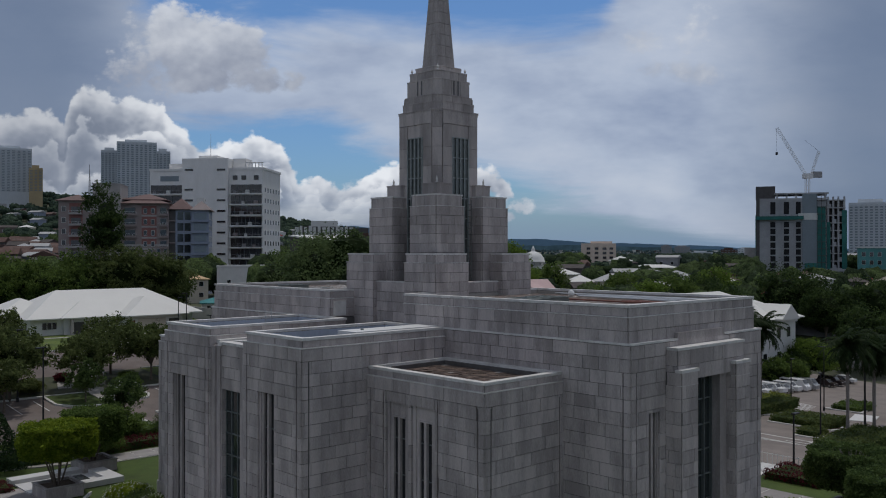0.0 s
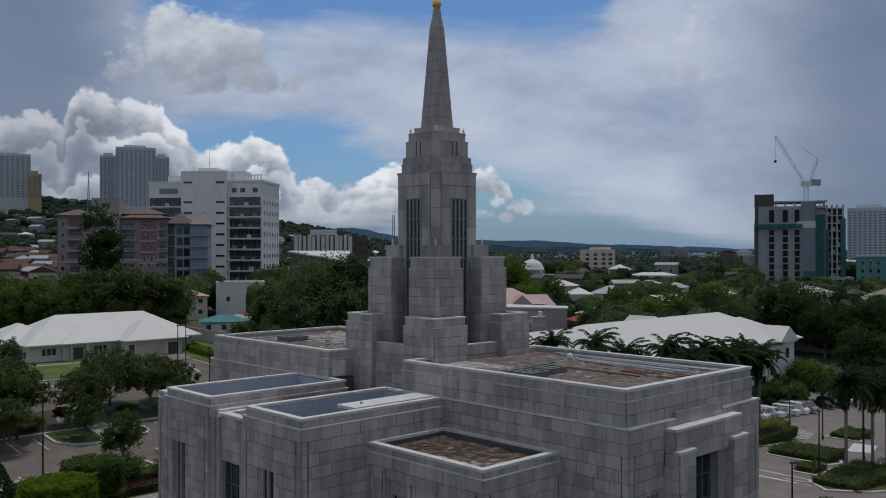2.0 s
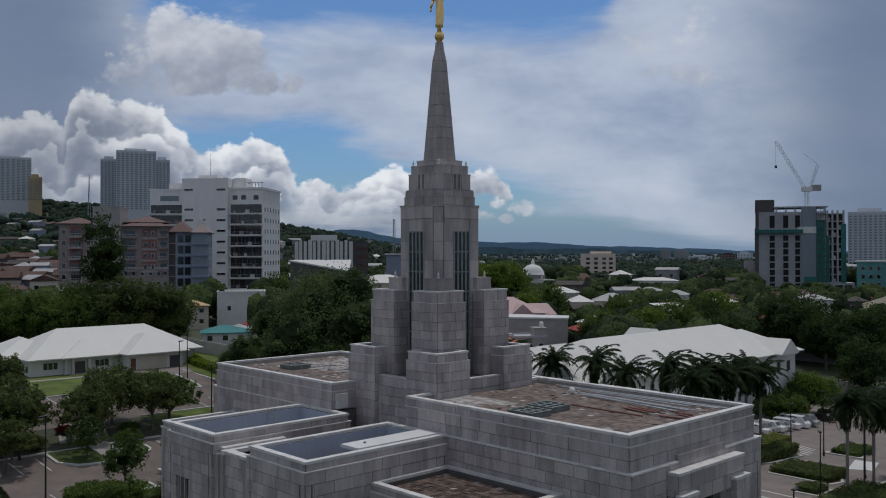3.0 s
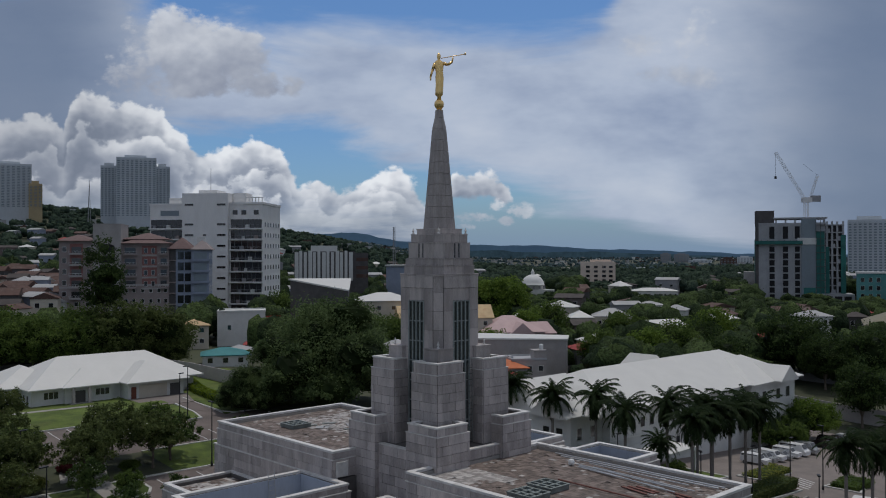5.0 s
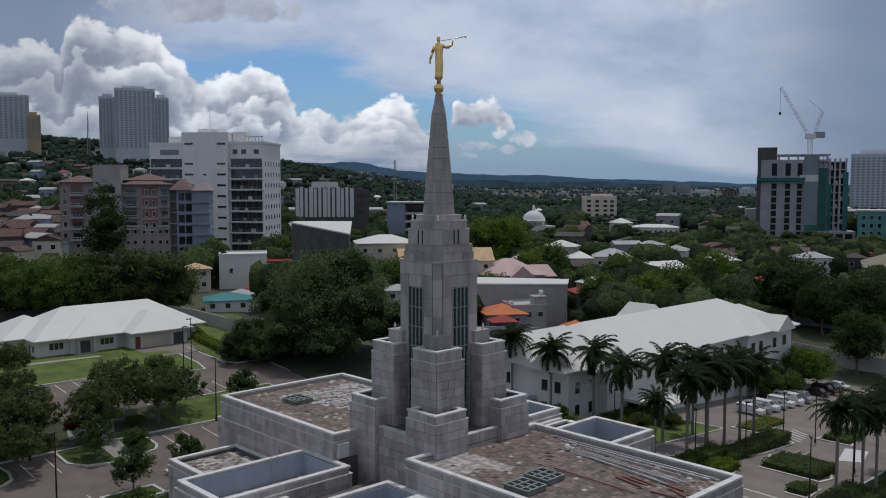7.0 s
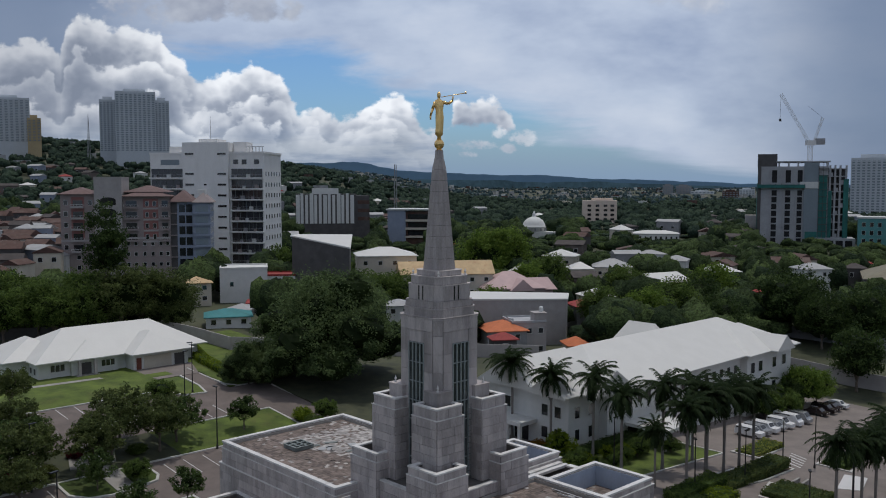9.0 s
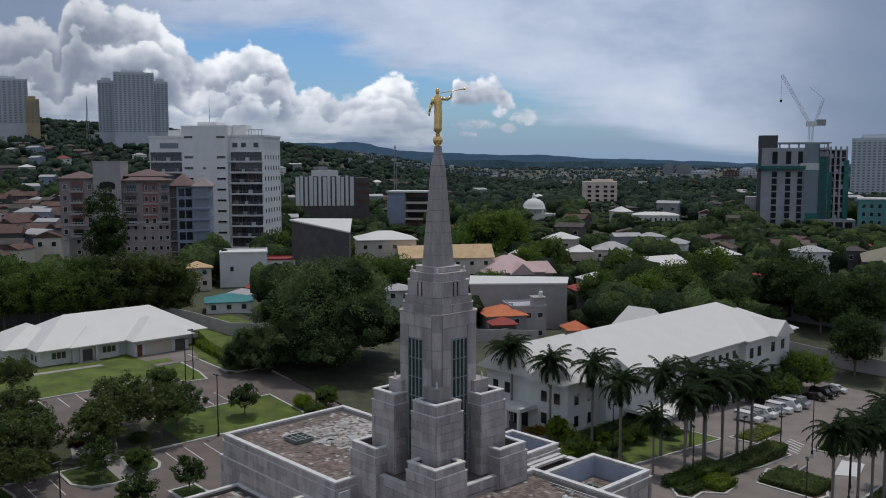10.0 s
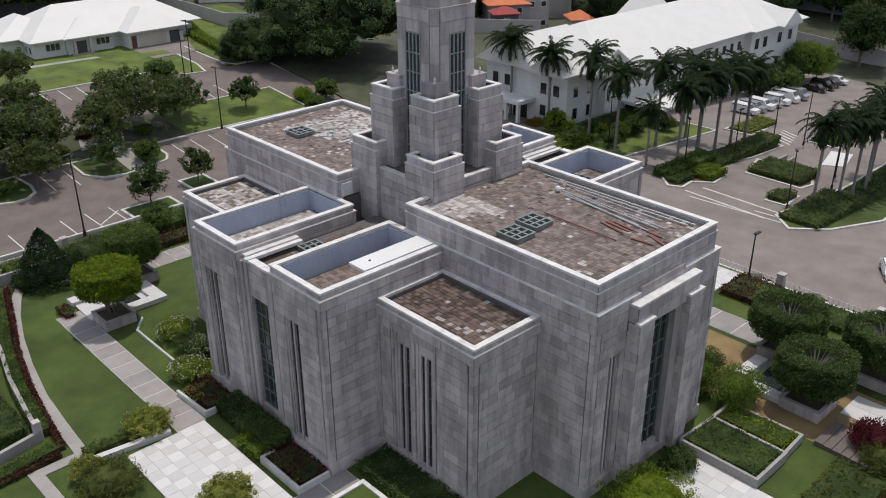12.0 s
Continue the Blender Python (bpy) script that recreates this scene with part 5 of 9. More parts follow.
# ---- temple garden ----
drape("lawn", -34, 29.5, -40, 34, -0.06, "grass", "mown green terrace lawn round the temple", "lawn", 3.2)
drape("lawn", 8, 21, -38, -8, -0.03, "grass_dry", "dry brown patchy lawn beside the temple", "lawn", 1.6, lambda x, y: x > 9.2 + 1.0 * noise.noise(Vector((x * 0.3, y * 0.3, 2))) and not 18.2 < x < 21.4)
outer = [(-21.6, 33.2), (-22.6, 31.4), (-23.9, 28.0), (-25.0, 24.2), (-26.0, 19.5), (-26.8, 14.5), (-27.1, 10.0), (-27.3, 5.9), (-30.4, 5.9), (-30.3, 1.0), (-30.2, -8.0)]
band("path", outer, 0.85, 0.03, 0.2, "concrete", "curved pale concrete edging path round the lawn", "path")
band("path", [(-21.8, 33.2), (-13.0, 30.4), (-3.0, 28.6)], 0.8, 0.03, 0.2, "concrete", "pale concrete edging path", "path")


def paved(name, x0, x1, y0, y1, sx, sy, z, mats, label, gap=0.03, seed=1, border=None):
    """A path or court of single slabs on a bed."""
    r = random.Random(seed)
    root = tagged(slab(name, [(x0, x1, y0, y1, z - 0.2, z - 0.02)], "soil" if border is None else border), label, "paving", kind="structure")
    nx, ny = max(1, round((x1 - x0) / sx)), max(1, round((y1 - y0) / sy))
    ax, ay = (x1 - x0) / nx, (y1 - y0) / ny
    meshes = []
    for m in mats:
        bm = bmesh.new()
        box(bm, -ax / 2 + gap, ax / 2 - gap, -ay / 2 + gap, ay / 2 - gap, -0.04, 0)
        meshes.append(mesh_of("slab", bm, m))
    for i in range(nx):
        for j in range(ny):
            ob = new("slab", meshes[(i + j) % len(meshes)])
            ob.parent = root
            ob.location = (x0 + (i + 0.5) * ax, y0 + (j + 0.5) * ay, z + r.uniform(-0.003, 0.003))
    return root


paved("garden_path", -21.5, -19.3, 3.6, 25.2, 2.2, 1.8, 0.04, ["paving"], "grey slab garden path with pale joints", 0.06, 2, "kerb_paint")
paved("garden_path", -12.0, -1.0, 28.4, 31.2, 1.8, 2.8, 0.03, ["paving"], "grey slab garden path with pale joints", 0.06, 3, "kerb_paint")
paved("plaza", -25.3, -19.5, -7.5, 3.5, 0.92, 0.92, 0.10, ["paving_pale", "paving_light"], "pale stone court of square tiles", 0.008, 4, "kerb_paint")
paved("garden_path", -19.5, -15.4, -9.2, -7.5, 2.0, 1.7, 0.05, ["paving"], "grey slab garden path with pale joints", 0.05, 5, "kerb_paint")
paved("garden_path", -25.3, -19.5, -22.0, -7.6, 1.4, 1.4, 0.04, ["paving"], "grey slab garden path with pale joints", 0.05, 6, "kerb_paint")
paved("garden_path", 18.3, 21.3, -18.6, -6.0, 3.0, 2.6, 0.03, ["paving"], "grey slab garden path with pale joints", 0.06, 7, "kerb_paint")
paved("plaza", -8.0, 2.4, -29.0, -22.6, 1.0, 1.0, 0.06, ["paving_pale", "paving_light"], "pale stone court of square tiles", 0.008, 8, "kerb_paint")
paved("plaza", 23.5, 28.6, -11.2, -7.4, 1.0, 1.0, 0.05, ["paving_pale", "paving_light"], "pale stone court of square tiles", 0.008, 9, "kerb_paint")
paved("garden_path", 14.2, 17.2, -33.5, -27.2, 1.5, 1.5, 0.04, ["paving_pale"], "pale slab garden path", 0.05, 10, "kerb_paint")

# low walls, basins and benches
drape("lawn", -18.6, -15.5, -23.5, -9.6, 0.02, "grass", "small framed lawn before the temple", "lawn", 1.5)
band("edging", [(-15.35, -23.6), (-15.35, -9.35), (-18.75, -9.35), (-18.75, -23.6)], 0.3, 0.12, 0.4, "coping", "pale stone edging round a small lawn", "edging")


def planter(x, y, w, d, h, plants="leaf_olive", label="square grey stone planter with low plants"):
    t = thing("planter", label, "planter", "stone planters")
    slab("wall", ring_boxes(x - w / 2, x + w / 2, y - d / 2, y + d / 2, 0, h, 0.18), "granite", t)
    slab("rim", ring_boxes(x - w / 2 - 0.05, x + w / 2 + 0.05, y - d / 2 - 0.05, y + d / 2 + 0.05, h, h + 0.07, 0.26), "paving", t)
    slab("soil", [(x - w / 2 + 0.17, x + w / 2 - 0.17, y - d / 2 + 0.17, y + d / 2 - 0.17, 0.0, h - 0.12)], "soil", t)
    return t


planter(-17.9, 21.4, 2.7, 2.7, 0.85)
planter(-13.0, 27.2, 2.7, 2.7, 0.85)
planter(18.4, -20.6, 3.0, 3.0, 0.85)
planter(13.2, -25.2, 3.0, 3.0, 0.85)
planter(20.2, -27.2, 3.0, 3.0, 0.85)
basin = thing("garden_basin", "pale stone garden basin with broad benches round it", "basin")
slab("bench", [(-19.6, -13.0, 26.2, 27.4, 0, 0.42), (-14.0, -12.8, 21.8, 26.2, 0, 0.42), (-16.7, -14.0, 21.8, 22.8, 0, 0.42)], "paving_pale", basin)
slab("floor", [(-19.4, -14.0, 22.8, 26.2, 0.0, 0.12)], "paving_pale", basin)
slab("water", [(-17.4, -14.6, 23.3, 25.6, 0.12, 0.16)], "window_glass", basin)
basin2 = thing("garden_basin", "pale stone garden basin with broad benches round it", "basin")
slab("bench", [(11.9, 12.9, -24.0, -19.4, 0, 0.42), (12.9, 16.4, -20.4, -19.4, 0, 0.42)], "paving_pale", basin2)
slab("floor", [(12.9, 16.8, -23.6, -20.4, 0.0, 0.12)], "paving", basin2)
slab("water", [(13.4, 16.2, -23.0, -20.9, 0.12, 0.16)], "window_glass", basin2)
for k in range(7):
    slab("step", [(9.4, 12.6, -27.5 - 0.62 * (k + 1), -27.53 - 0.62 * k, -0.6, 0.30 - 0.03 * k)], "asphalt", basin2)
band("garden_wall", [(-26.3, 26.5), (-27.0, 22.0), (-27.9, 17.5), (-28.5, 12.5), (-28.8, 9.4), (-33.5, 8.4)], 0.3, 0.75, 1.4, "concrete", "low grey garden wall with a rail", "wall")
slab("garden_wall_post", [(-29.05, -28.55, 9.3, 9.8, -0.3, 1.5)], "granite")
tagged(bpy.data.objects["garden_wall_post"], "square stone post at a garden wall's corner", "post")
band("garden_wall", [(-34.0, 33.5), (-23.5, 35.1), (-14.9, 35.3)], 0.3, 0.9, 1.5, "concrete", "low grey garden wall above the car park", "wall")
band("planting_wall", [(-27.2, 4.6), (-21.9, 3.9)], 0.45, 0.35, 0.6, "paving_pale", "low pale stone seat wall", "wall")
band("planting_wall", [(-19.3, 7.7), (-19.1, 3.9), (-17.7, 3.9)], 0.2, 0.45, 0.6, "kerb_paint", "low pale planting wall", "wall")
band("planting_wall", [(-16.6, -7.45), (-18.95, -7.45), (-18.95, -3.2), (-18.0, -3.2)], 0.22, 0.5, 0.7, "kerb_paint", "low pale planting wall", "wall")
band("planting_wall", [(-16.0, 20.2), (-17.3, 18.5), (-17.3, 10.4)], 0.16, 0.15, 0.4, "kerb_paint", "pale edging of a flower bed", "wall")
band("planting_wall", [(2.5, -21.4), (2.5, -27.0), (6.3, -27.0), (6.3, -21.6), (2.6, -21.4)], 0.22, 0.7, 0.9, "concrete", "grey planting wall", "wall")
band("planting_wall", [(6.4, -21.5), (8.9, -21.5), (9.0, -26.8), (6.5, -26.9)], 0.22, 0.6, 0.8, "concrete", "grey planting wall", "wall")

# garden fence along the drive and by the car park
def fence(line, label, h=1.1, spacing=0.45, lift=0.0):
    f = thing("fence", label, "fence")
    bm = bmesh.new()
    box(bm, -0.02, 0.02, -0.02, 0.02, 0, h)
    picket = mesh_of("picket", bm, "white_metal")
    bm = bmesh.new()
    box(bm, -0.3, 0.3, -0.3, 0.3, 0, h + 0.65)
    box(bm, -0.36, 0.36, -0.36, 0.36, h + 0.65, h + 0.78)
    post = mesh_of("post", bm, "granite")
    for a, b in zip(line, line[1:]):
        a, b = Vector(a), Vector(b)
        n = int((b - a).length / spacing)
        for k in range(n + 1):
            p = a + (b - a) * k / n
            z = ground_z(*p) + lift
            ob = new("picket", picket)
            ob.parent = f
            ob.location = (*p, z)
        m = max(1, int((b - a).length / 9))
        for k in range(m + 1):
            p = a + (b - a) * k / m
            ob = new("post", post)
            ob.parent = f
            ob.location = (*p, ground_z(*p) + lift - 0.2)
        bm = bmesh.new()
        for dz in (0.12, h - 0.08):
            tube(bm, (*a, ground_z(*a) + lift + dz), (*b, ground_z(*b) + lift + dz), 0.03)
        part("rail", bm, "white_metal", f)
    return f


fence([(28.9, -6.0), (28.4, -42.0)], "white metal garden fence with square stone posts along the drive")
drape("lawn", 29.3, 30.9, -45, 20, 0.03, "grass_lush", "narrow grass verge between fence and drive", "lawn", 1.6)
band("kerb", [(31.0, -50), (31.0, 20)], 0.25, 0.14, 0.4, "kerb_paint", "pale kerb along the drive", "kerb")
fence([(-58, 37.9), (-15.5, 37.9)], "white metal fence beside the car park", 1.0, 0.6)

# ---- plants ----


def leaf(bm, c, size, r, up=0.9, mat=0):
    n = Vector((r.gauss(0, 1), r.gauss(0, 1), r.gauss(0, 1) + up)).normalized()
    a = n.orthogonal().normalized()
    a = Matrix.Rotation(r.uniform(0, 6.28), 3, n) @ a
    b = n.cross(a)
    s = size * r.uniform(0.65, 1.25)
    vs = [bm.verts.new(c + a * s), bm.verts.new(c + b * s * 0.45 + n * s * 0.12), bm.verts.new(c - a * s), bm.verts.new(c - b * s * 0.45 + n * s * 0.12)]
    bm.faces.new(vs).material_index = mat


def clumped(bm, c, radii, clumps, leaves, size, r, spread=0.26, hollow=0.62, mat=0, floor=None):
    """A crown of leaf clumps with gaps between and an uneven outline."""
    c, radii = Vector(c), Vector(radii)
    leaves = int(leaves * 1.3)
    size *= 0.84
    for _ in range(clumps):
        d = Vector((r.gauss(0, 1), r.gauss(0, 1), r.gauss(0, 1))).normalized() * (hollow + (1 - hollow) * r.random() ** 0.5) * r.uniform(0.85, 1.08)
        if d.z < -0.45:
            d.z *= 0.5
        k = c + Vector((d.x * radii.x, d.y * radii.y, d.z * radii.z))
        rc = spread * max(0.4, min(radii)) * r.uniform(0.6, 1.4)
        for _ in range(leaves):
            o = Vector((r.gauss(0, 1), r.gauss(0, 1), r.gauss(0, 0.7))).normalized() * rc * r.random() ** 0.4
            leaf(bm, k + o, size, r, mat=mat)


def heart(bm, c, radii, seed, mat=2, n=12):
    """A rough inner mass of a crown; material 2 paints the shade behind its leaves."""
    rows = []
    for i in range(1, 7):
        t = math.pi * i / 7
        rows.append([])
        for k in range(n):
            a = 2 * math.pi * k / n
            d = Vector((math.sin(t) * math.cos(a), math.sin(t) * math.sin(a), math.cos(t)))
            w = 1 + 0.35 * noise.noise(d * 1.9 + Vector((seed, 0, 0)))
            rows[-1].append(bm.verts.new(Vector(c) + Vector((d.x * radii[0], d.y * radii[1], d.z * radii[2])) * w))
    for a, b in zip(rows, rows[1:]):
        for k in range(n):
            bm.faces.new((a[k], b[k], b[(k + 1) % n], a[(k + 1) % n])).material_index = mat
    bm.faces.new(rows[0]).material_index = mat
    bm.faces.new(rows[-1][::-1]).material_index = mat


def tree_proto(name, label, height, spread, trunk, leafmat, seed, clumps=70, leaves=34, size=0.32, group="garden trees", crown_from=0.35, flat=0.75, limbs=7, flowers=0, core=0.62, tuft=0.26):
    """A tree at the origin: tapered trunk and limbs, and a crown of small leaves."""
    r = random.Random(seed)
    t = thing(name, label, "tree", group)
    bm = bmesh.new()
    z1 = height * crown_from
    tube(bm, (0, 0, -0.3), (0.1 * r.uniform(-1, 1), 0.1 * r.uniform(-1, 1), z1), trunk, trunk * 0.7, 8)
    tips = []
    for k in range(limbs):
        a = 2 * math.pi * k / limbs + r.uniform(-0.4, 0.4)
        q = Vector((math.cos(a) * spread * r.uniform(0.3, 0.6), math.sin(a) * spread * r.uniform(0.3, 0.6), height * r.uniform(0.55, 0.85)))
        mid = Vector((q.x * 0.35, q.y * 0.35, z1 + (q.z - z1) * 0.45))
        tube(bm, (0, 0, z1 - 0.1), mid, trunk * 0.5, trunk * 0.35, 6)
        tube(bm, mid, q, trunk * 0.35, trunk * 0.12, 5)
        tips.append(q)
    part("trunk", bm, "bark", t)
    bm = bmesh.new()
    zc = height * (crown_from + 1) / 2
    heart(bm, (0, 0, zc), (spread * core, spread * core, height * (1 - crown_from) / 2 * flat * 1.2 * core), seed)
    clumped(bm, (0, 0, zc), (spread, spread, height * (1 - crown_from) / 2 * flat * 1.25), clumps, leaves, size, r, tuft, mat=0)
    for q in tips:
        clumped(bm, q, (spread * 0.38, spread * 0.38, spread * 0.3), clumps // 14, leaves, size, r, 0.4, 0.1)
    if flowers:
        for _ in range(flowers):
            d = Vector((r.gauss(0, 1), r.gauss(0, 1), abs(r.gauss(0, 1)))).normalized() * r.uniform(0.85, 1.0)
            leaf(bm, Vector((d.x * spread, d.y * spread, zc + d.z * height * (1 - crown_from) / 2)), 0.13, r, mat=1)
    part("crown", bm, [leafmat, "petal", "leaf_inner_shade"], t)
    return t


def place(proto, x, y, scale=1.0, turn=None, z=None, wide=1.0):
    m = pose(x, y, ground_z(x, y) if z is None else z, 0, 0, (x * 37 + y * 91) % 360 if turn is None else turn)
    ob = copy_thing(proto, m)
    ob.scale = (scale * wide, scale * wide, scale)
    return ob


def retire(*protos):
    for p in protos:
        for o in (*p.children_recursive, p):
            bpy.data.objects.remove(o)


# flowering trees in the car park, with round dark leaves
park_tree = tree_proto("park_tree", "round-crowned dark green tree with white blossoms", 5.2, 2.6, 0.13, "leaf_dark", 11, 60, 30, 0.24, "car park trees", 0.26, 0.95, 8, 40, 0.34, 0.22)
park_tree_tall = tree_proto("park_tree", "spreading open-crowned green tree in the car park", 7.6, 4.2, 0.2, "leaf_olive_dark", 12, 92, 32, 0.27, "car park trees", 0.30, 0.95, 10, 30, 0.28, 0.18)
park_tree_wide = tree_proto("park_tree", "broad open-crowned dark green tree in the car park", 6.4, 4.6, 0.2, "leaf_dark", 15, 84, 32, 0.27, "car park trees", 0.30, 0.95, 10, 30, 0.26, 0.18)
bright_shrub = tree_proto("round_shrub", "clipped round pale yellow-green shrub", 2.6, 1.7, 0.1, "leaf_bright", 14, 60, 40, 0.14, "shrubs", 0.05, 0.95)
shrub_round = tree_proto("round_shrub", "clipped round bright green shrub", 2.6, 1.7, 0.1, "leaf_mid", 13, 60, 40, 0.14, "shrubs", 0.12, 0.9)
for x, y, s in ((-3.8, 42.9, 0.91), (3.6, 45.6, 0.78), (-2.9, 55.0, 0.85), (21.5, 63.6, 0.88)):
    place(park_tree, x, y, s)
for k, (x, y, s) in enumerate(((-9.5, 59.7, 1.02), (-13.4, 62.9, 1.06), (5.5, 68.4, 0.96), (8.3, 62.5, 0.93), (11.6, 64.3, 0.88), (-0.8, 60.7, 0.84), (-18.0, 58.9, 1.07), (-21.4, 64.6, 1.05), (-2.0, 88.5, 0.79), (-10.1, 83.4, 0.84), (-16.2, 72.9, 0.95), (2.5, 63.9, 0.88), (-26.1, 61.1, 0.97), (-31.5, 67.4, 1.05), (-24.9, 75.6, 0.94), (-36.7, 63.2, 1.06), (-7.1, 67.4, 0.87), (-5.6, 74.9, 0.77), (-11.5, 54.9, 0.72), (-28.6, 58.2, 0.89), (12.9, 67.4, 0.7))):
    place((park_tree_tall, park_tree_wide)[k % 3 == 1], x, y, s)
for x, y, s in ((1.9, 55.0, 1.03), (16.9, 79.9, 1.44), (-6.3, 36.4, 1.01), (1.0, 35.9, 0.83), (-15.5, 55.2, 0.72), (60, 26, 0.9), (64.5, 26.5, 1.0), (52, 28, 0.9), (56.5, 24.5, 0.8), (34.1, 61.4, 1.16), (29.7, 58.1, 0.9), (67, 27.5, 0.9), (71, 25, 0.9), (108.0, 28.4, 1.9), (112.5, 27.8, 2.1), (117.5, 28.2, 1.4)):
    place(shrub_round, x, y, s)

# large old tree behind the temple and the wood round the bungalow
great = tree_proto("great_tree", "huge spreading shade tree with several domed crowns", 17.6, 9.6, 0.5, "leaf_great", 21, 300, 64, 0.33, "shade trees", 0.05, 1.0, 5, 0, 0.72)
r = random.Random(8)
lobes = bmesh.new()
big_crown = [c for c in great.children if c.name.startswith("crown")][0]
lobes.from_mesh(big_crown.data)
for a, rad, zz, s in ((0.3, 9.5, 8.5, 5.0), (1.5, 9.0, 10.0, 5.2), (2.6, 10.0, 7.0, 5.0), (3.7, 9.0, 9.5, 4.8), (4.8, 9.5, 8.0, 5.4), (5.7, 8.5, 10.5, 4.6), (2.1, 4.0, 16.5, 4.6), (4.3, 4.5, 15.5, 5.0), (0.9, 10.0, 4.6, 4.4), (3.2, 10.5, 4.2, 4.4), (4.2, 10.0, 4.4, 4.6), (5.2, 10.0, 4.0, 4.4), (6.2, 10.0, 4.6, 4.2)):
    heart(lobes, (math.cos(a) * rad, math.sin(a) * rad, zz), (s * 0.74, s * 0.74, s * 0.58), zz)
    clumped(lobes, (math.cos(a) * rad, math.sin(a) * rad, zz), (s, s, s * 0.8), 44, 56, 0.33, r, 0.30)
lobes.to_mesh(big_crown.data)
lobes.free()
place(great, *cf(-19.6, 150), 0.93, wide=1.07)
place(great, *cf(-32.6, 144), 0.37, wide=0.95)
shade = tree_proto("shade_tree", "tall broad shade tree in a dense group", 13.0, 6.2, 0.35, "leaf_mid", 22, 104, 44, 0.42, "shade trees", 0.15, 0.9)
shade_olive = tree_proto("shade_tree", "tall broad olive-green shade tree beside a dense group", 13.0, 6.2, 0.35, "leaf_olive_dark", 24, 104, 44, 0.40, "shade trees", 0.15, 0.9)
shade_lush = tree_proto("shade_tree", "broad bright green shade tree between the houses", 13.0, 6.2, 0.35, "leaf_lush", 27, 104, 44, 0.42, "shade trees", 0.15, 0.9)
shade_dark = tree_proto("shade_tree", "broad dark green shade tree beyond the car park", 13.0, 6.2, 0.35, "leaf_deep", 28, 96, 40, 0.40, "shade trees", 0.15, 0.9)
LUSH = {(14, 300), (22, 306), (50, 215), (26, 268), (80, 258), (12, 232)}
for lat, dep, s in ((-102.1, 183.4, 0.94), (-94.3, 188.6, 0.98), (-85.6, 182.5, 0.91), (-77.0, 188.6, 1.02), (-69.2, 185.1, 1.12), (-60.5, 191.9, 0.98), (-112.5, 186.8, 0.94), (-121.1, 185.1, 0.94), (-90.0, 176.5, 0.8), (-81.3, 180.8, 0.8), (-73.5, 182.5, 0.87), (-66.5, 190.3, 1.04), (-58.0, 189.4, 0.54), (-107.3, 177.3, 0.8), (-98.6, 175.6, 0.8), (104, 212, 1.15), (94, 214, 1.0), (70, 236, 1.1), (55, 262, 1.0), (12, 232, 0.9), (88, 225, 1.25), (98, 236, 1.2), (66, 205, 1.0), (50, 215, 1.0), (42, 232, 0.9), (60, 228, 1.1), (-14, 262, 0.9), (26, 268, 1.0), (34, 280, 1.1), (14, 300, 1.5), (22, 306, 1.5), (-26, 264, 0.9), (-36, 272, 1.0), (80, 258, 1.1), (-48, 262, 1.0), (-17.4, 232, 1.05), (-11.9, 236, 1.1), (-21.9, 236, 0.98)):
    x, y = cf(lat, dep)
    kind = shade_dark if lat > 60 and dep < 240 else shade_olive if dep < 200 and -0.38 < lat / dep < -0.29 else shade_lush if (lat, dep) in LUSH else shade
    place(kind, x, y, s)
tall = tree_proto("tall_tree", "tall narrow dark tree above the wood", 22.0, 4.3, 0.32, "leaf_deep", 23, 105, 40, 0.34, "shade trees", 0.42, 1.0, 9, 0, 0.42, 0.26)
place(shade_dark, 145.9, 27.0, 1.02, wide=0.9)
place(shade_lush, 123.2, 28.4, 0.62)
place(shade_lush, 128.6, 28.0, 0.52)
place(shade_dark, 118.4, 28.6, 0.45)
place(tall, *cf(-72.7, 187), 1.2, wide=0.85)
place(bright_shrub, 55.6, 33.6, 1.25)
place(bright_shrub, 62.0, 27.0, 0.8)
place(bright_shrub, 60.0, 28.6, 0.7)
retire(bright_shrub, park_tree, park_tree_tall, park_tree_wide, shrub_round, great, shade, shade_olive, shade_lush, shade_dark, tall)


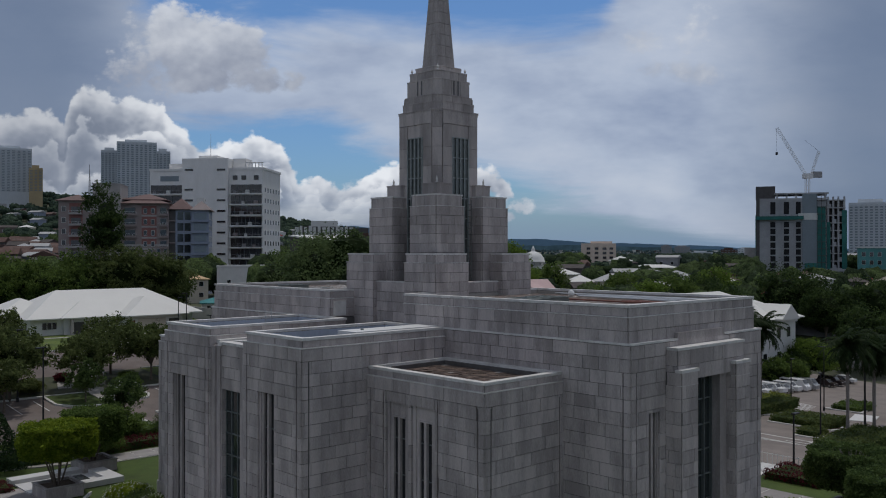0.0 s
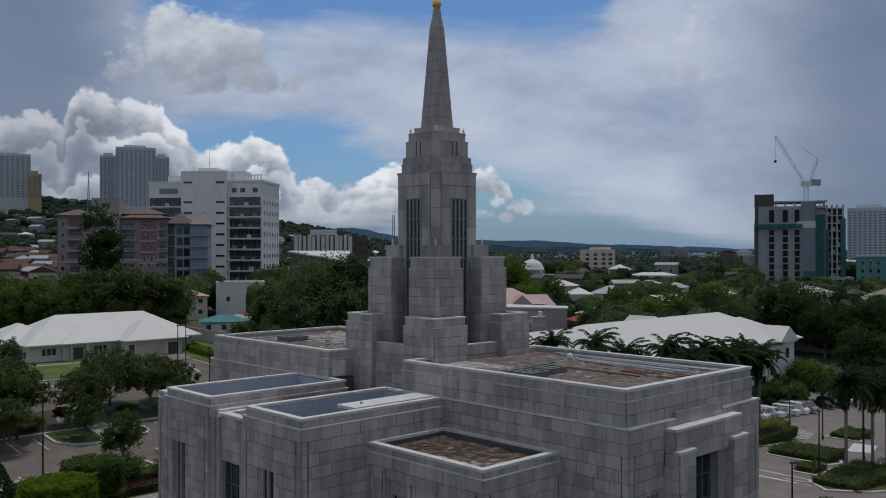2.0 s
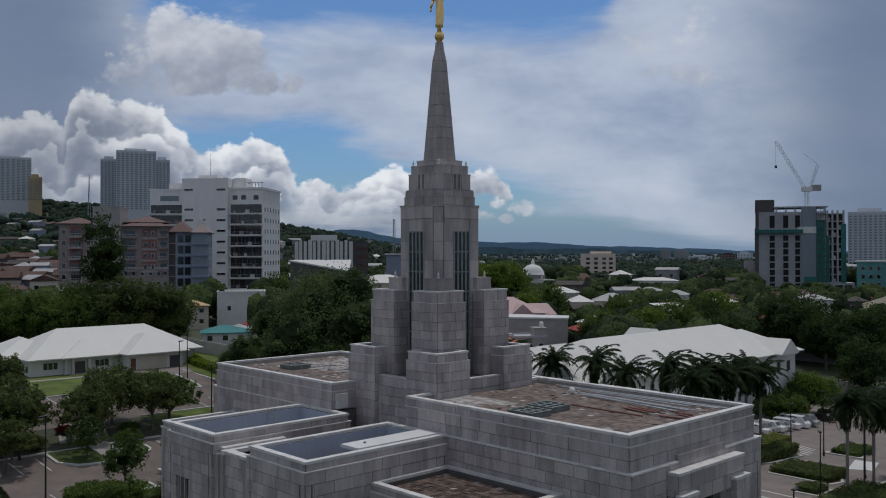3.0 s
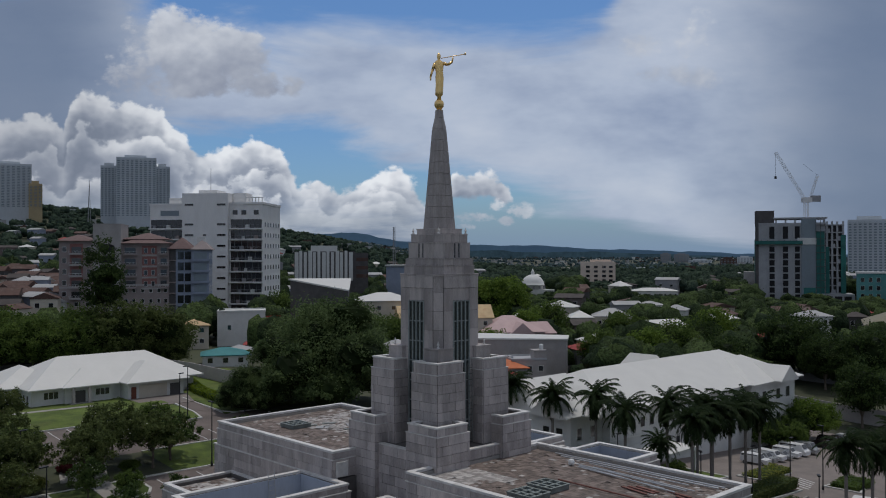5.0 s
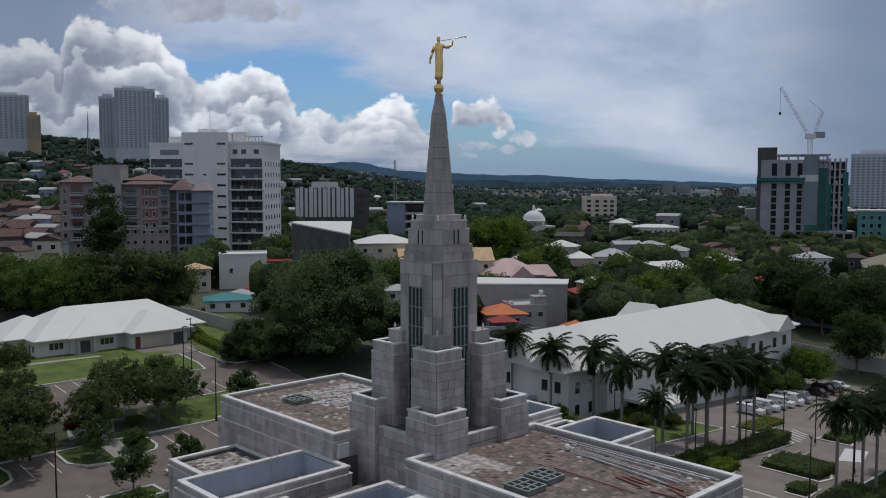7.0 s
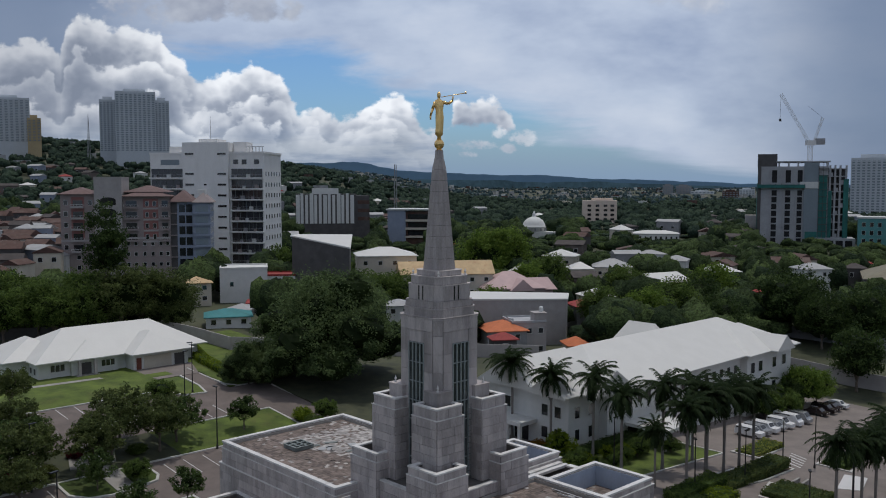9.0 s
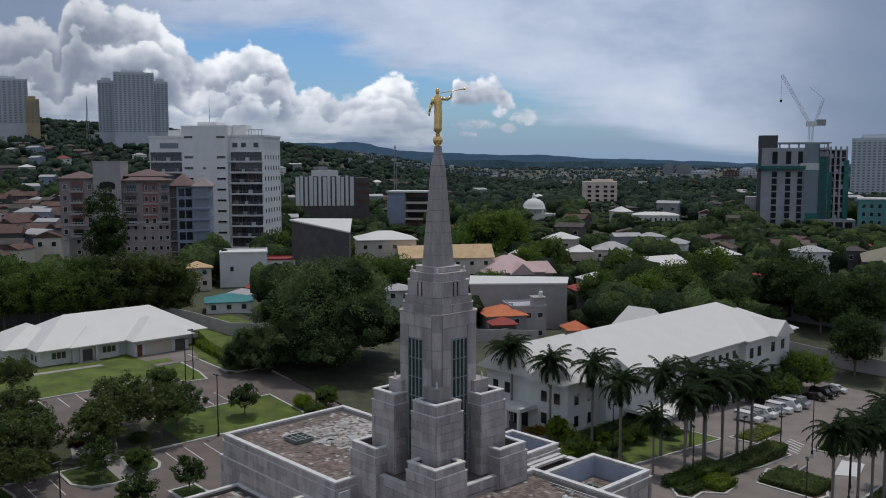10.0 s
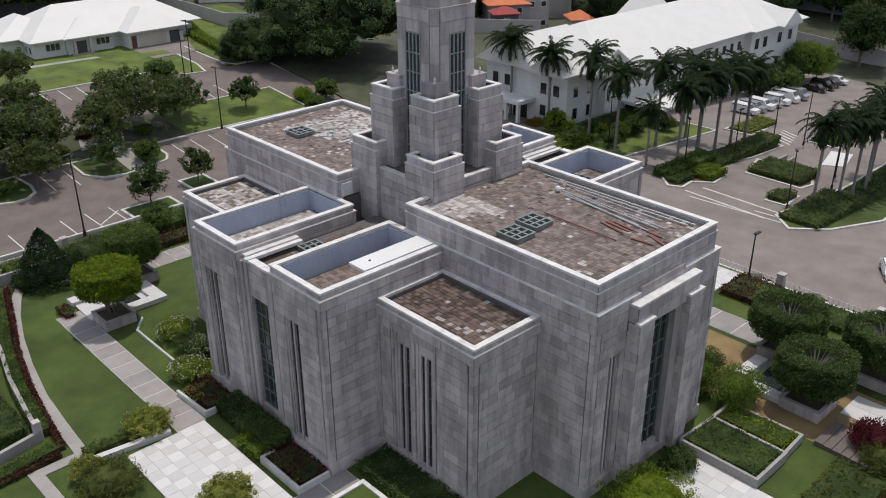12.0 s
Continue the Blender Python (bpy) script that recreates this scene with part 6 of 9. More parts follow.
def palm_proto(seed, h):
    r = random.Random(seed)
    t = thing("royal_palm", "royal palm with a pale smooth trunk and drooping dark fronds", "palm", "royal palms")
    bm = bmesh.new()
    prof = [(0.30, -0.3), (0.24, 0.6), (0.18, h * 0.25), (0.21, h * 0.55), (0.16, h * 0.86)]
    lathe(bm, prof, 10)
    part("trunk", bm, "palm_bark", t)
    bm = bmesh.new()
    lathe(bm, [(0.16, h * 0.86), (0.17, h * 0.9), (0.10, h)], 8)
    part("crownshaft", bm, "leaf_mid", t)
    bm = bmesh.new()
    for k in range(42):
        a, lift = 2.4 * k + r.uniform(-0.2, 0.2), r.uniform(-1.15, 1.4)
        length = r.uniform(3.5, 4.4) * (0.85 if lift < -0.2 else 1.0)
        out = Vector((math.cos(a), math.sin(a), 0))
        side = Vector((-out.y, out.x, 0))
        pts = []
        p, ang = Vector((0, 0, h - 0.05)), lift
        for s in range(10):
            pts.append(p.copy())
            p = p + (out * math.cos(ang) + Vector((0, 0, 1)) * math.sin(ang)) * length / 9
            ang -= 0.17
        for s in range(9):
            a0, a1 = pts[s], pts[s + 1]
            for q in range(5):
                c = a0 + (a1 - a0) * (q / 5)
                w = (0.86 - 0.06 * s) * (0.5 if s == 0 else 1) * r.uniform(0.75, 1.15)
                d = (a1 - a0).normalized()
                for sg in (-1, 1):
                    tip = c + side * sg * w * r.uniform(0.45, 0.85) + d * 0.3 + Vector((0, 0, -w * r.uniform(0.25, 0.8)))
                    bm.faces.new([bm.verts.new(c), bm.verts.new(c + d * 0.13), bm.verts.new(tip + d * 0.07), bm.verts.new(tip)])
    part("fronds", bm, "leaf_palm", t)
    return t


palm_a, palm_b = palm_proto(31, 11.8), palm_proto(32, 10.8)
for k, (x, y, s) in enumerate(((57.8, 45.0, 1.0), (57.0, 36.6, 1.03), (58.5, 30.0, 1.0), (55.2, 22.8, 1.0), (61.8, 20.6, 1.0), (55.7, 13.2, 0.98), (62.8, 14.4, 1.0), (67.0, 14.2, 1.05), (71.1, 14.1, 1.0), (74.6, 13.8, 1.02), (56.1, -5.4, 0.88), (61.4, -6.2, 0.9), (63.7, -6.9, 0.85), (67.0, -7.1, 0.9), (69.8, -6.4, 0.9), (75.0, -4.5, 0.95), (79.0, -6.5, 0.95), (70.0, 20.8, 1.0), (84, -5, 1.0), (53.4, 16.4, 0.7), (72.5, -8.4, 0.95), (77.0, -9.0, 1.0), (81.0, -9.5, 1.0), (88.0, -7.0, 1.0), (60.2, 48.5, 0.95), (63.5, 15.0, 0.95))):
    place((palm_a, palm_b)[k % 2], x, y, s)
retire(palm_a, palm_b)

# hedges and beds: leaves over a dark core


def hedge(name, x0, x1, y0, y1, h, mat, label, density=70, size=0.10, group="hedges", lift=0.0, seed=1, z=None):
    r = random.Random(seed)
    z0 = (ground_z((x0 + x1) / 2, (y0 + y1) / 2) if z is None else z) + lift
    t = thing(name, label, "hedge", group)
    bm = bmesh.new()
    box(bm, x0 + 0.15, x1 - 0.15, y0 + 0.15, y1 - 0.15, z0 - 0.1, z0 + h - 0.18)
    part("core", bm, "leaf_dark", t)
    bm = bmesh.new()
    n = int(((x1 - x0) * (y1 - y0) + h * (x1 - x0 + y1 - y0) * 2) * density * 0.85)
    for _ in range(min(n, 12000)):
        x, y, zz = r.uniform(x0, x1), r.uniform(y0, y1), z0 + r.uniform(0, h)
        k = r.random()
        if k < 0.5:
            zz = z0 + h - abs(r.gauss(0, 0.07))
        elif k < 0.75:
            x = r.choice((x0, x1)) + r.gauss(0, 0.05)
        else:
            y = r.choice((y0, y1)) + r.gauss(0, 0.05)
        bump = 0.30 * noise.noise(Vector((x * 0.8, y * 0.8, seed))) + 0.12 * noise.noise(Vector((x * 2.4, y * 2.4, seed)))
        leaf(bm, Vector((x, y, zz + bump * (zz - z0) / h)), size, r)
    part("leaves", bm, mat, t)
    return t


hedge("hedge", -18.4, -16.5, -3.0, 3.6, 1.15, "leaf_dark", "dense dark green hedge against the temple wall", 190, 0.11, seed=41)
hedge("hedge", -19.3, -18.2, -3.0, -0.6, 0.85, "leaf_bright", "bright green low hedge beside the pale court", 130, 0.09, seed=42)
hedge("flower_bed", -18.7, -16.5, -7.2, -3.2, 0.6, "leaf_red", "bed of dark red-leaved plants", 90, 0.10, "flower beds", seed=43)
hedge("flower_bed", -18.8, -16.6, 4.2, 7.6, 0.55, "leaf_red", "bed of dark red-leaved plants", 80, 0.10, "flower beds", seed=44)
hedge("flower_bed", -18.9, -18.0, -6.8, -4.0, 0.45, "leaf_variegated", "bed of yellow-brown low plants", 70, 0.09, "flower beds", seed=45)
hedge("flower_bed", -19.0, -18.2, 5.6, 7.6, 0.5, "leaf_variegated", "bed of yellow low plants", 80, 0.09, "flower beds", seed=46)
hedge("hedge", -15.0, -12.3, -15.6, -8.2, 0.8, "leaf_dark", "dark green hedge in the temple's shade", 60, 0.12, seed=47)
hedge("hedge", -27.3, -21.7, 4.9, 5.9, 0.6, "leaf_olive", "low olive-green hedge behind a seat wall", 90, 0.10, seed=48)
def hedge_along(line, width, h, mat, label, seed, density=90, size=0.10):
    """A clipped hedge that follows a curved line."""
    r = random.Random(seed)
    t = thing("hedge", label, "hedge", "hedges")
    band("core", line, width * 0.8, h - 0.15, h, "leaf_dark", "", "", parent=t)
    bm = bmesh.new()
    for a, b in zip(line, line[1:]):
        a, b = Vector(a), Vector(b)
        d = (b - a).normalized()
        side = Vector((-d.y, d.x))
        for _ in range(int((b - a).length * (width + 2 * h) * density)):
            f, w, z = r.random(), r.uniform(-0.5, 0.5) * width, h - abs(r.gauss(0, 0.06))
            if r.random() < 0.5:
                w, z = r.choice((-0.5, 0.5)) * width + r.gauss(0, 0.04), r.uniform(0.05, h)
            p = a + (b - a) * f + side * w * (1 + 0.15 * noise.noise(Vector((f * 9, seed, w))))
            leaf(bm, Vector((p.x, p.y, ground_z(p.x, p.y) + z * (1 + 0.12 * noise.noise(Vector((p.x, p.y, seed)))))), size, r)
    part("leaves", bm, mat, t)
    return t


hedge_along([(-22.7, 33.6), (-24.5, 26.8), (-25.8, 22.2), (-27.05, 16.0), (-27.55, 11.9), (-28.1, 7.3)], 0.45, 0.4, "leaf_red", "low dark red border along the curved path", 49)
hedge_along([(-23.7, 33.6), (-25.3, 27.2), (-26.55, 22.4), (-27.75, 16.3), (-28.2, 12.0), (-28.5, 9.6)], 0.9, 0.75, "leaf_mid", "clipped green hedge inside the garden wall", 50)
hedge_along([(-28.4, 7.5), (-33.5, 6.9)], 1.0, 0.6, "leaf_mid", "clipped green hedge inside the garden wall", 51)
hedge_along([(-28.4, 6.75), (-33.5, 6.3)], 0.4, 0.4, "leaf_red", "low dark red border along the path", 52)
hedge("hedge", -34, -29.2, 10.4, 16.5, 0.9, "leaf_dark", "dark hedge outside the garden wall", 60, 0.12, seed=54)
hedge("hedge", -34, -29.0, 16.6, 24.0, 0.9, "leaf_mid", "hedge outside the garden wall", 60, 0.12, seed=55)
hedge("hedge", -21.8, -12.4, 31.8, 34.2, 0.9, "leaf_dark", "dark hedge along the garden path", 60, 0.12, seed=56)
hedge("hedge", -12.2, -1.0, 31.8, 34.0, 0.8, "leaf_red", "dark red hedge along the garden path", 60, 0.12, seed=57)
hedge("hedge", -21.8, -14.5, 35.2, 37.2, 1.1, "leaf_mid", "sloping hedge above the car park", 40, 0.16, seed=58)
hedge("hedge", -12.9, -0.9, 35.2, 38.1, 1.0, "leaf_mid", "sloping hedge above the car park", 40, 0.16, seed=59)
hedge("hedge", -31.5, -30.9, -14, 1.0, 0.7, "leaf_dark", "dark clipped hedge beside the edging path", 80, 0.11, seed=60)
hedge("hedge", -21.0, -20.0, 24.4, 26.4, 0.5, "leaf_red", "clump of purple-red bedding plants", 110, 0.09, seed=61)
hedge("hedge", 2.7, 6.1, -26.8, -21.6, 0.85, "leaf_mid", "green hedge inside a grey planting wall", 60, 0.11, seed=62)
hedge("hedge", 6.6, 8.8, -26.6, -21.8, 0.8, "leaf_bright", "bright green bed inside a grey planting wall", 60, 0.11, seed=63)
hedge("flower_bed", 24.0, 28.4, -16.0, -11.6, 0.6, "leaf_red", "bed of red and green flowering plants", 60, 0.12, "flower beds", seed=64)
hedge("flower_bed", 24.8, 28.3, -30.0, -17.0, 0.7, "leaf_olive", "bed of mixed flowering plants along the fence", 40, 0.13, "flower beds", seed=65)
hedge("flower_bed", 16.5, 20.0, -9.4, -7.2, 0.7, "leaf_mid", "bed of mixed flowering plants beside a path", 60, 0.12, "flower beds", seed=66)
hedge("hedge", 60.0, 77.5, 9.6, 12.9, 1.3, "leaf_verge", "long uneven hedge on a kerbed island", 50, 0.15, seed=67)
hedge("hedge", 50.2, 61.0, 10.4, 13.2, 1.5, "leaf_mid", "dark uneven hedge under palms", 50, 0.15, seed=68)
hedge("hedge", 49.3, 53.0, 8.8, 10.8, 0.9, "leaf_dark", "dark uneven hedge on an island's nose", 60, 0.14, seed=91)
hedge("hedge", 53.8, 58.0, 7.0, 10.2, 1.1, "leaf_bright", "bright rounded hedge on a kerbed island", 60, 0.14, seed=92)
hedge("hedge", 62.0, 68.0, -0.8, 6.4, 1.1, "leaf_verge", "olive hedge in a kerbed bed", 50, 0.15, seed=69)
hedge("hedge", 53.8, 57.2, -2.9, -0.6, 0.9, "leaf_verge", "olive hedge in a small kerbed bed", 60, 0.14, seed=93)
hedge("hedge", 48.5, 60.0, -9.6, -4.9, 1.2, "leaf_verge", "uneven hedge beside the drive", 40, 0.15, seed=70)
hedge("hedge", 60.2, 91.0, -9.6, -6.2, 1.3, "leaf_verge", "long dark hedge under palms", 30, 0.18, seed=71)
hedge("hedge", 62.0, 80.0, -6.2, -5.0, 0.5, "leaf_mid", "low green edge under palms", 40, 0.15, seed=94)
hedge("hedge", 85.0, 91.5, 4.6, 8.4, 1.0, "leaf_mid", "clipped hedge on a kerbed island", 34, 0.16, seed=72)
hedge("hedge", 80.5, 89.5, 16.2, 19.6, 0.8, "leaf_variegated", "yellow-green bed on a kerbed island", 34, 0.16, seed=73)
hedge("hedge", 46.8, 76.0, 30.5, 33.0, 1.3, "leaf_dark", "dark shrubs before the long white building", 24, 0.2, seed=74)
hedge("hedge", 47.5, 56.0, 27.0, 29.5, 1.0, "leaf_bright", "bright clipped shrubs before the long white building", 34, 0.16, seed=75)
hedge_along([(38.6, 112.0), (36.6, 106.0), (34.8, 100.0), (33.4, 92.0), (33.4, 88.0)], 2.2, 1.1, "leaf_bright", "long clipped bright green hedge beside the lane", 76, 26, 0.17)
hedge_along([(33.5, 87.6), (36.5, 85.4), (41.0, 83.8)], 1.8, 1.0, "leaf_bright", "clipped bright green hedge beside the shaded lane", 95, 26, 0.17)
hedge("flower_bed", 51.0, 53.2, 29.4, 31.6, 0.7, "leaf_variegated", "bed of yellow-orange bedding plants", 60, 0.12, "flower beds", seed=77)

hedge("flower_bed", 55.4, 58.2, 37.6, 40.2, 0.6, "leaf_orange", "bed of orange bedding plants by the porch", 70, 0.12, "flower beds", seed=78)

hedge("flower_bed", 3.2, 8.6, -33.0, -29.6, 0.6, "leaf_olive", "bed of mixed olive plants beside the steps", 50, 0.12, "flower beds", seed=79)
hedge("flower_bed", 3.2, 9.0, -37.5, -33.2, 0.8, "leaf_red", "bed of dark red bushes", 40, 0.13, "flower beds", seed=80)

# clipped trees: broad drums of leaves with a hollow top


def topiary(x, y, w, h, z0, mat, label, seed, n=9000, size=0.10, hollow=False):
    r = random.Random(seed)
    t = thing("clipped_tree", label, "tree", "clipped trees")
    bm = bmesh.new()
    for k in range(7):
        a = 0.9 * k
        q = Vector((x + math.cos(a) * w * 0.28, y + math.sin(a) * w * 0.28, z0 + h * 0.8))
        tube(bm, (x + math.cos(a) * 0.15, y + math.sin(a) * 0.15, 0.5), q, 0.07, 0.03, 6)
        for j in range(3):
            tube(bm, q, q + Vector((math.cos(a + j - 1) * w * 0.2, math.sin(a + j - 1) * w * 0.2, h * 0.16)), 0.025, 0.01, 5)
    part("trunk", bm, "bark", t)
    bm = bmesh.new()
    R = w / 2
    prof = [(R * 0.66, z0 + 0.25), (R * 0.86, z0 + h * 0.45), (R * 0.84, z0 + h - 0.3)]
    prof += [(R * 0.5, z0 + h - 0.35), (R * 0.42, z0 + h - 0.9), (R * 0.2, z0 + h - 1.2)] if hollow else [(R * 0.6, z0 + h - 0.14), (R * 0.2, z0 + h - 0.08)]
    lathe(bm, prof, 18, (x, y, 0))
    n *= 2
    for _ in range(n):
        a = r.uniform(0, 6.283)
        k = r.random()
        if k < 0.5:
            v = r.uniform(-1, 1)
            rad = R * (1 - 0.18 * abs(v) ** 3)
            zz = z0 + h / 2 + v * h / 2
        elif k < 0.85:
            rad, zz = R * math.sqrt(r.uniform(0.16 if hollow else 0.0, 0.95)), z0 + h
            zz -= (0.9 if hollow else -0.1) * max(0, 0.62 - rad / R)
        else:
            rad, zz = R * math.sqrt(r.random()) * 0.95, z0 + 0.05
        wob = 1 + 0.10 * noise.noise(Vector((math.cos(a) * 3.5, math.sin(a) * 3.5, zz * 1.6 + seed)))
        leaf(bm, Vector((x + math.cos(a) * rad * wob + r.gauss(0, 0.09), y + math.sin(a) * rad * wob + r.gauss(0, 0.09), zz + 0.25 * noise.noise(Vector((math.cos(a) * rad, math.sin(a) * rad, seed))) + r.gauss(0, 0.08))), size * 1.15, r)
    part("crown", bm, mat, t)
    if hollow:
        for k in range(34):
            a, q = r.uniform(0, 6.283), r.uniform(0.25, 0.55) * R
            bm = bmesh.new()
            tube(bm, (x + math.cos(a) * 0.1, y + math.sin(a) * 0.1, z0 + h - 1.3), (x + math.cos(a) * q, y + math.sin(a) * q, z0 + h + r.uniform(-0.2, 0.08)), 0.03, 0.012, 4)
            part("twig", bm, "palm_bark", t, "bare pale twig")
    return t


topiary(-17.9, 21.5, 5.3, 2.1, 2.95, "leaf_bright", "clipped drum-shaped yellow-green tree in a planter", 81)
topiary(-13.0, 27.4, 4.8, 2.2, 2.5, "leaf_mid", "clipped drum-shaped dark green tree in a planter", 82)
topiary(18.4, -20.6, 5.6, 2.2, 2.2, "leaf_dark", "clipped drum-shaped dark green tree with a bare hollow top", 83, hollow=True)
topiary(13.2, -25.2, 5.4, 2.3, 2.2, "leaf_dark", "clipped drum-shaped dark green tree with a bare hollow top", 84, hollow=True)
topiary(20.2, -27.2, 5.6, 2.3, 2.2, "leaf_dark", "clipped drum-shaped dark green tree with a bare hollow top", 85, hollow=True)


def bush(x, y, w, h, mat, label, seed, n=150, size=0.095, name="bush", lift=0.0):
    r = random.Random(seed)
    t = thing(name, label, "bush", "bushes")
    z = ground_z(x, y) + lift
    bm = bmesh.new()
    for k in range(5):
        tube(bm, (x, y, z - 0.1), (x + r.uniform(-0.3, 0.3) * w, y + r.uniform(-0.3, 0.3) * w, z + h * 0.6), 0.035, 0.012, 5)
    part("stem", bm, "bark", t)
    bm = bmesh.new()
    heart(bm, (x, y, z + h * 0.45), (w * 0.33, w * 0.33, h * 0.36), seed, 0)
    clumped(bm, (x, y, z + h * 0.5), (w / 2, w / 2, h / 2), n, 34, size, r, 0.34, 0.6)
    if "flower" in label:
        for _ in range(260):
            d = Vector((r.gauss(0, 1), r.gauss(0, 1), abs(r.gauss(0, 1)))).normalized() * r.uniform(0.95, 1.12)
            leaf(bm, Vector((x + d.x * w / 2, y + d.y * w / 2, z + h * 0.5 + d.z * h / 2)), 0.085, r, mat=1)
    part("leaves", bm, [mat, "petal", "leaf_inner_shade"], t)
    return t


for k, (x, y, w, h, mat, label) in enumerate((
        (-22.9, 5.2, 3.3, 1.6, "leaf_variegated", "spiky yellow-green bush behind a seat wall"),
        (-27.6, 1.0, 4.6, 1.8, "leaf_olive", "broad olive-green bush on the lawn"),
        (-22.6, -5.0, 3.4, 1.6, "leaf_variegated", "spiky yellow-green bush beside the pale court"),
        (-27.9, 3.4, 2.4, 1.3, "leaf_variegated", "yellow-green bush beside the seat wall"),
        (-15.3, 15.4, 3.2, 1.5, "leaf_bright", "white-flowering bush against the temple"),
        (-15.6, 12.6, 2.6, 1.6, "leaf_dark", "dark bush against the temple"),
        (-17.3, 9.4, 3.2, 1.3, "leaf_bright", "white-flowering bright green bush at the corner of the temple"),
        (-15.2, 11.9, 2.4, 1.4, "leaf_mid", "white-flowering bush against the temple"),
        (9.0, -18.2, 3.2, 2.4, "leaf_lush", "large green bush beside the temple"),
        (9.8, -21.4, 4.2, 2.9, "leaf_lush", "large green bush beside the temple"),
        (11.6, -17.4, 3.2, 2.2, "leaf_mid", "green bush beside the temple"),
        (-4.0, -23.6, 6.0, 2.2, "leaf_bright", "large bright green bush before the temple's end"),
        (0.4, -22.6, 2.2, 1.6, "leaf_dark", "dark bush below the great window"),
        (12.0, -30.5, 3.4, 1.8, "leaf_red", "low bush with dark red leaves"),
        (15.0, -33.0, 3.6, 1.8, "leaf_variegated", "spiky yellow-green bush in the garden"),
        (10.4, -32.0, 3.6, 1.6, "leaf_olive", "olive-green bush in the garden"),
        (-10.5, 31.9, 3.8, 2.6, "leaf_mid", "green bush beside the garden path"),
        (-15.0, 33.5, 3.6, 2.6, "leaf_dark", "dark bush beside the garden path"),
        (-2.0, 35.0, 4.0, 2.4, "leaf_dark", "dark bush on the bank"),
        (3.0, 37.0, 4.0, 2.4, "leaf_mid", "green bush on the bank"),
        (0.6, 64.2, 2.4, 1.4, "leaf_olive", "dry olive bush on stony ground"),
        (2.2, 66.8, 2.8, 1.6, "leaf_olive_dark", "dark bush on stony ground"),
        (-1.2, 66.4, 2.2, 1.1, "leaf_red", "low bush with dark red leaves on stony ground"),
        (5.6, 63.4, 2.6, 1.3, "leaf_mid", "green bush beside the car park"),
        (-6.5, 62.0, 3.0, 1.6, "leaf_olive", "dry olive bush beside the car park"),
        (-9.6, 64.0, 2.8, 1.5, "leaf_red", "bush with dark red leaves beside the car park"),
        (30.6, 62.4, 3.0, 2.2, "leaf_bright", "pale green bush beside the lane"),
        (-28.0, 36.0, 5.0, 3.0, "leaf_dark", "dark bush at the garden's edge"))):
    bush(x, y, w, h, mat, label, 100 + k)
# a conical conifer by the car park
t = thing("conifer", "dense dark conical conifer", "tree", "garden trees")
bm = bmesh.new()
tube(bm, (-19.2, 32.6, -0.2), (-19.2, 32.6, 4.8), 0.14, 0.03, 8)
part("trunk", bm, "bark", t)
bm = bmesh.new()
r = random.Random(5)
for _ in range(7000):
    v = r.random() ** 1.6
    a, rad = r.uniform(0, 6.283), 3.0 * (1 - v) ** 0.85 * r.uniform(0.72, 1.05)
    rad *= 1 + 0.12 * math.sin(5 * a + 9 * v)
    leaf(bm, Vector((-19.2 + math.cos(a) * rad, 32.6 + math.sin(a) * rad, 0.3 + 5.2 * v)), 0.13, r)
part("crown", bm, "leaf_conifer", t)

# ---- lamp posts ----


def lamp_post(x, y, h, label="tall black lamp post with a flat head", turn=0.0):
    t = thing("lamp_post", label, "lamp post", "lamp posts", (x, y, ground_z(x, y)), turn)
    bm = bmesh.new()
    lathe(bm, [(0.16, -0.1), (0.16, 0.5), (0.09, 0.55), (0.06, h)], 10)
    part("pole", bm, "pole_black", t)
    slab("head", [(-0.12, 0.75, -0.16, 0.16, h - 0.06, h + 0.06)], "pole_black", t)
    return t


for x, y, h, a in ((-12.4, 40.6, 8.8, 200), (14.9, 59.3, 8.4, 90), (23.6, 82.9, 8.2, 180), (20.0, 78.4, 8.2, 20), (-22.5, 59.3, 8.0, 0), (-8.9, 58.9, 8.0, 0), (-5, 92, 7.6, 0), (55.7, 12.0, 7.0, 45), (52.7, -3.9, 7.2, 30), (79.3, 11.6, 7.0, 0), (82.2, 8.2, 9.0, 90), (55.2, 24.0, 7.5, 0), (66.5, 10.8, 7.0, 0), (65.0, -3.8, 8.5, 90), (28.8, -11.9, 4.6, 0), (70.0, -2.0, 8.0, 0)):
    lamp_post(x, y, h, turn=a)

# ---- parked cars ----


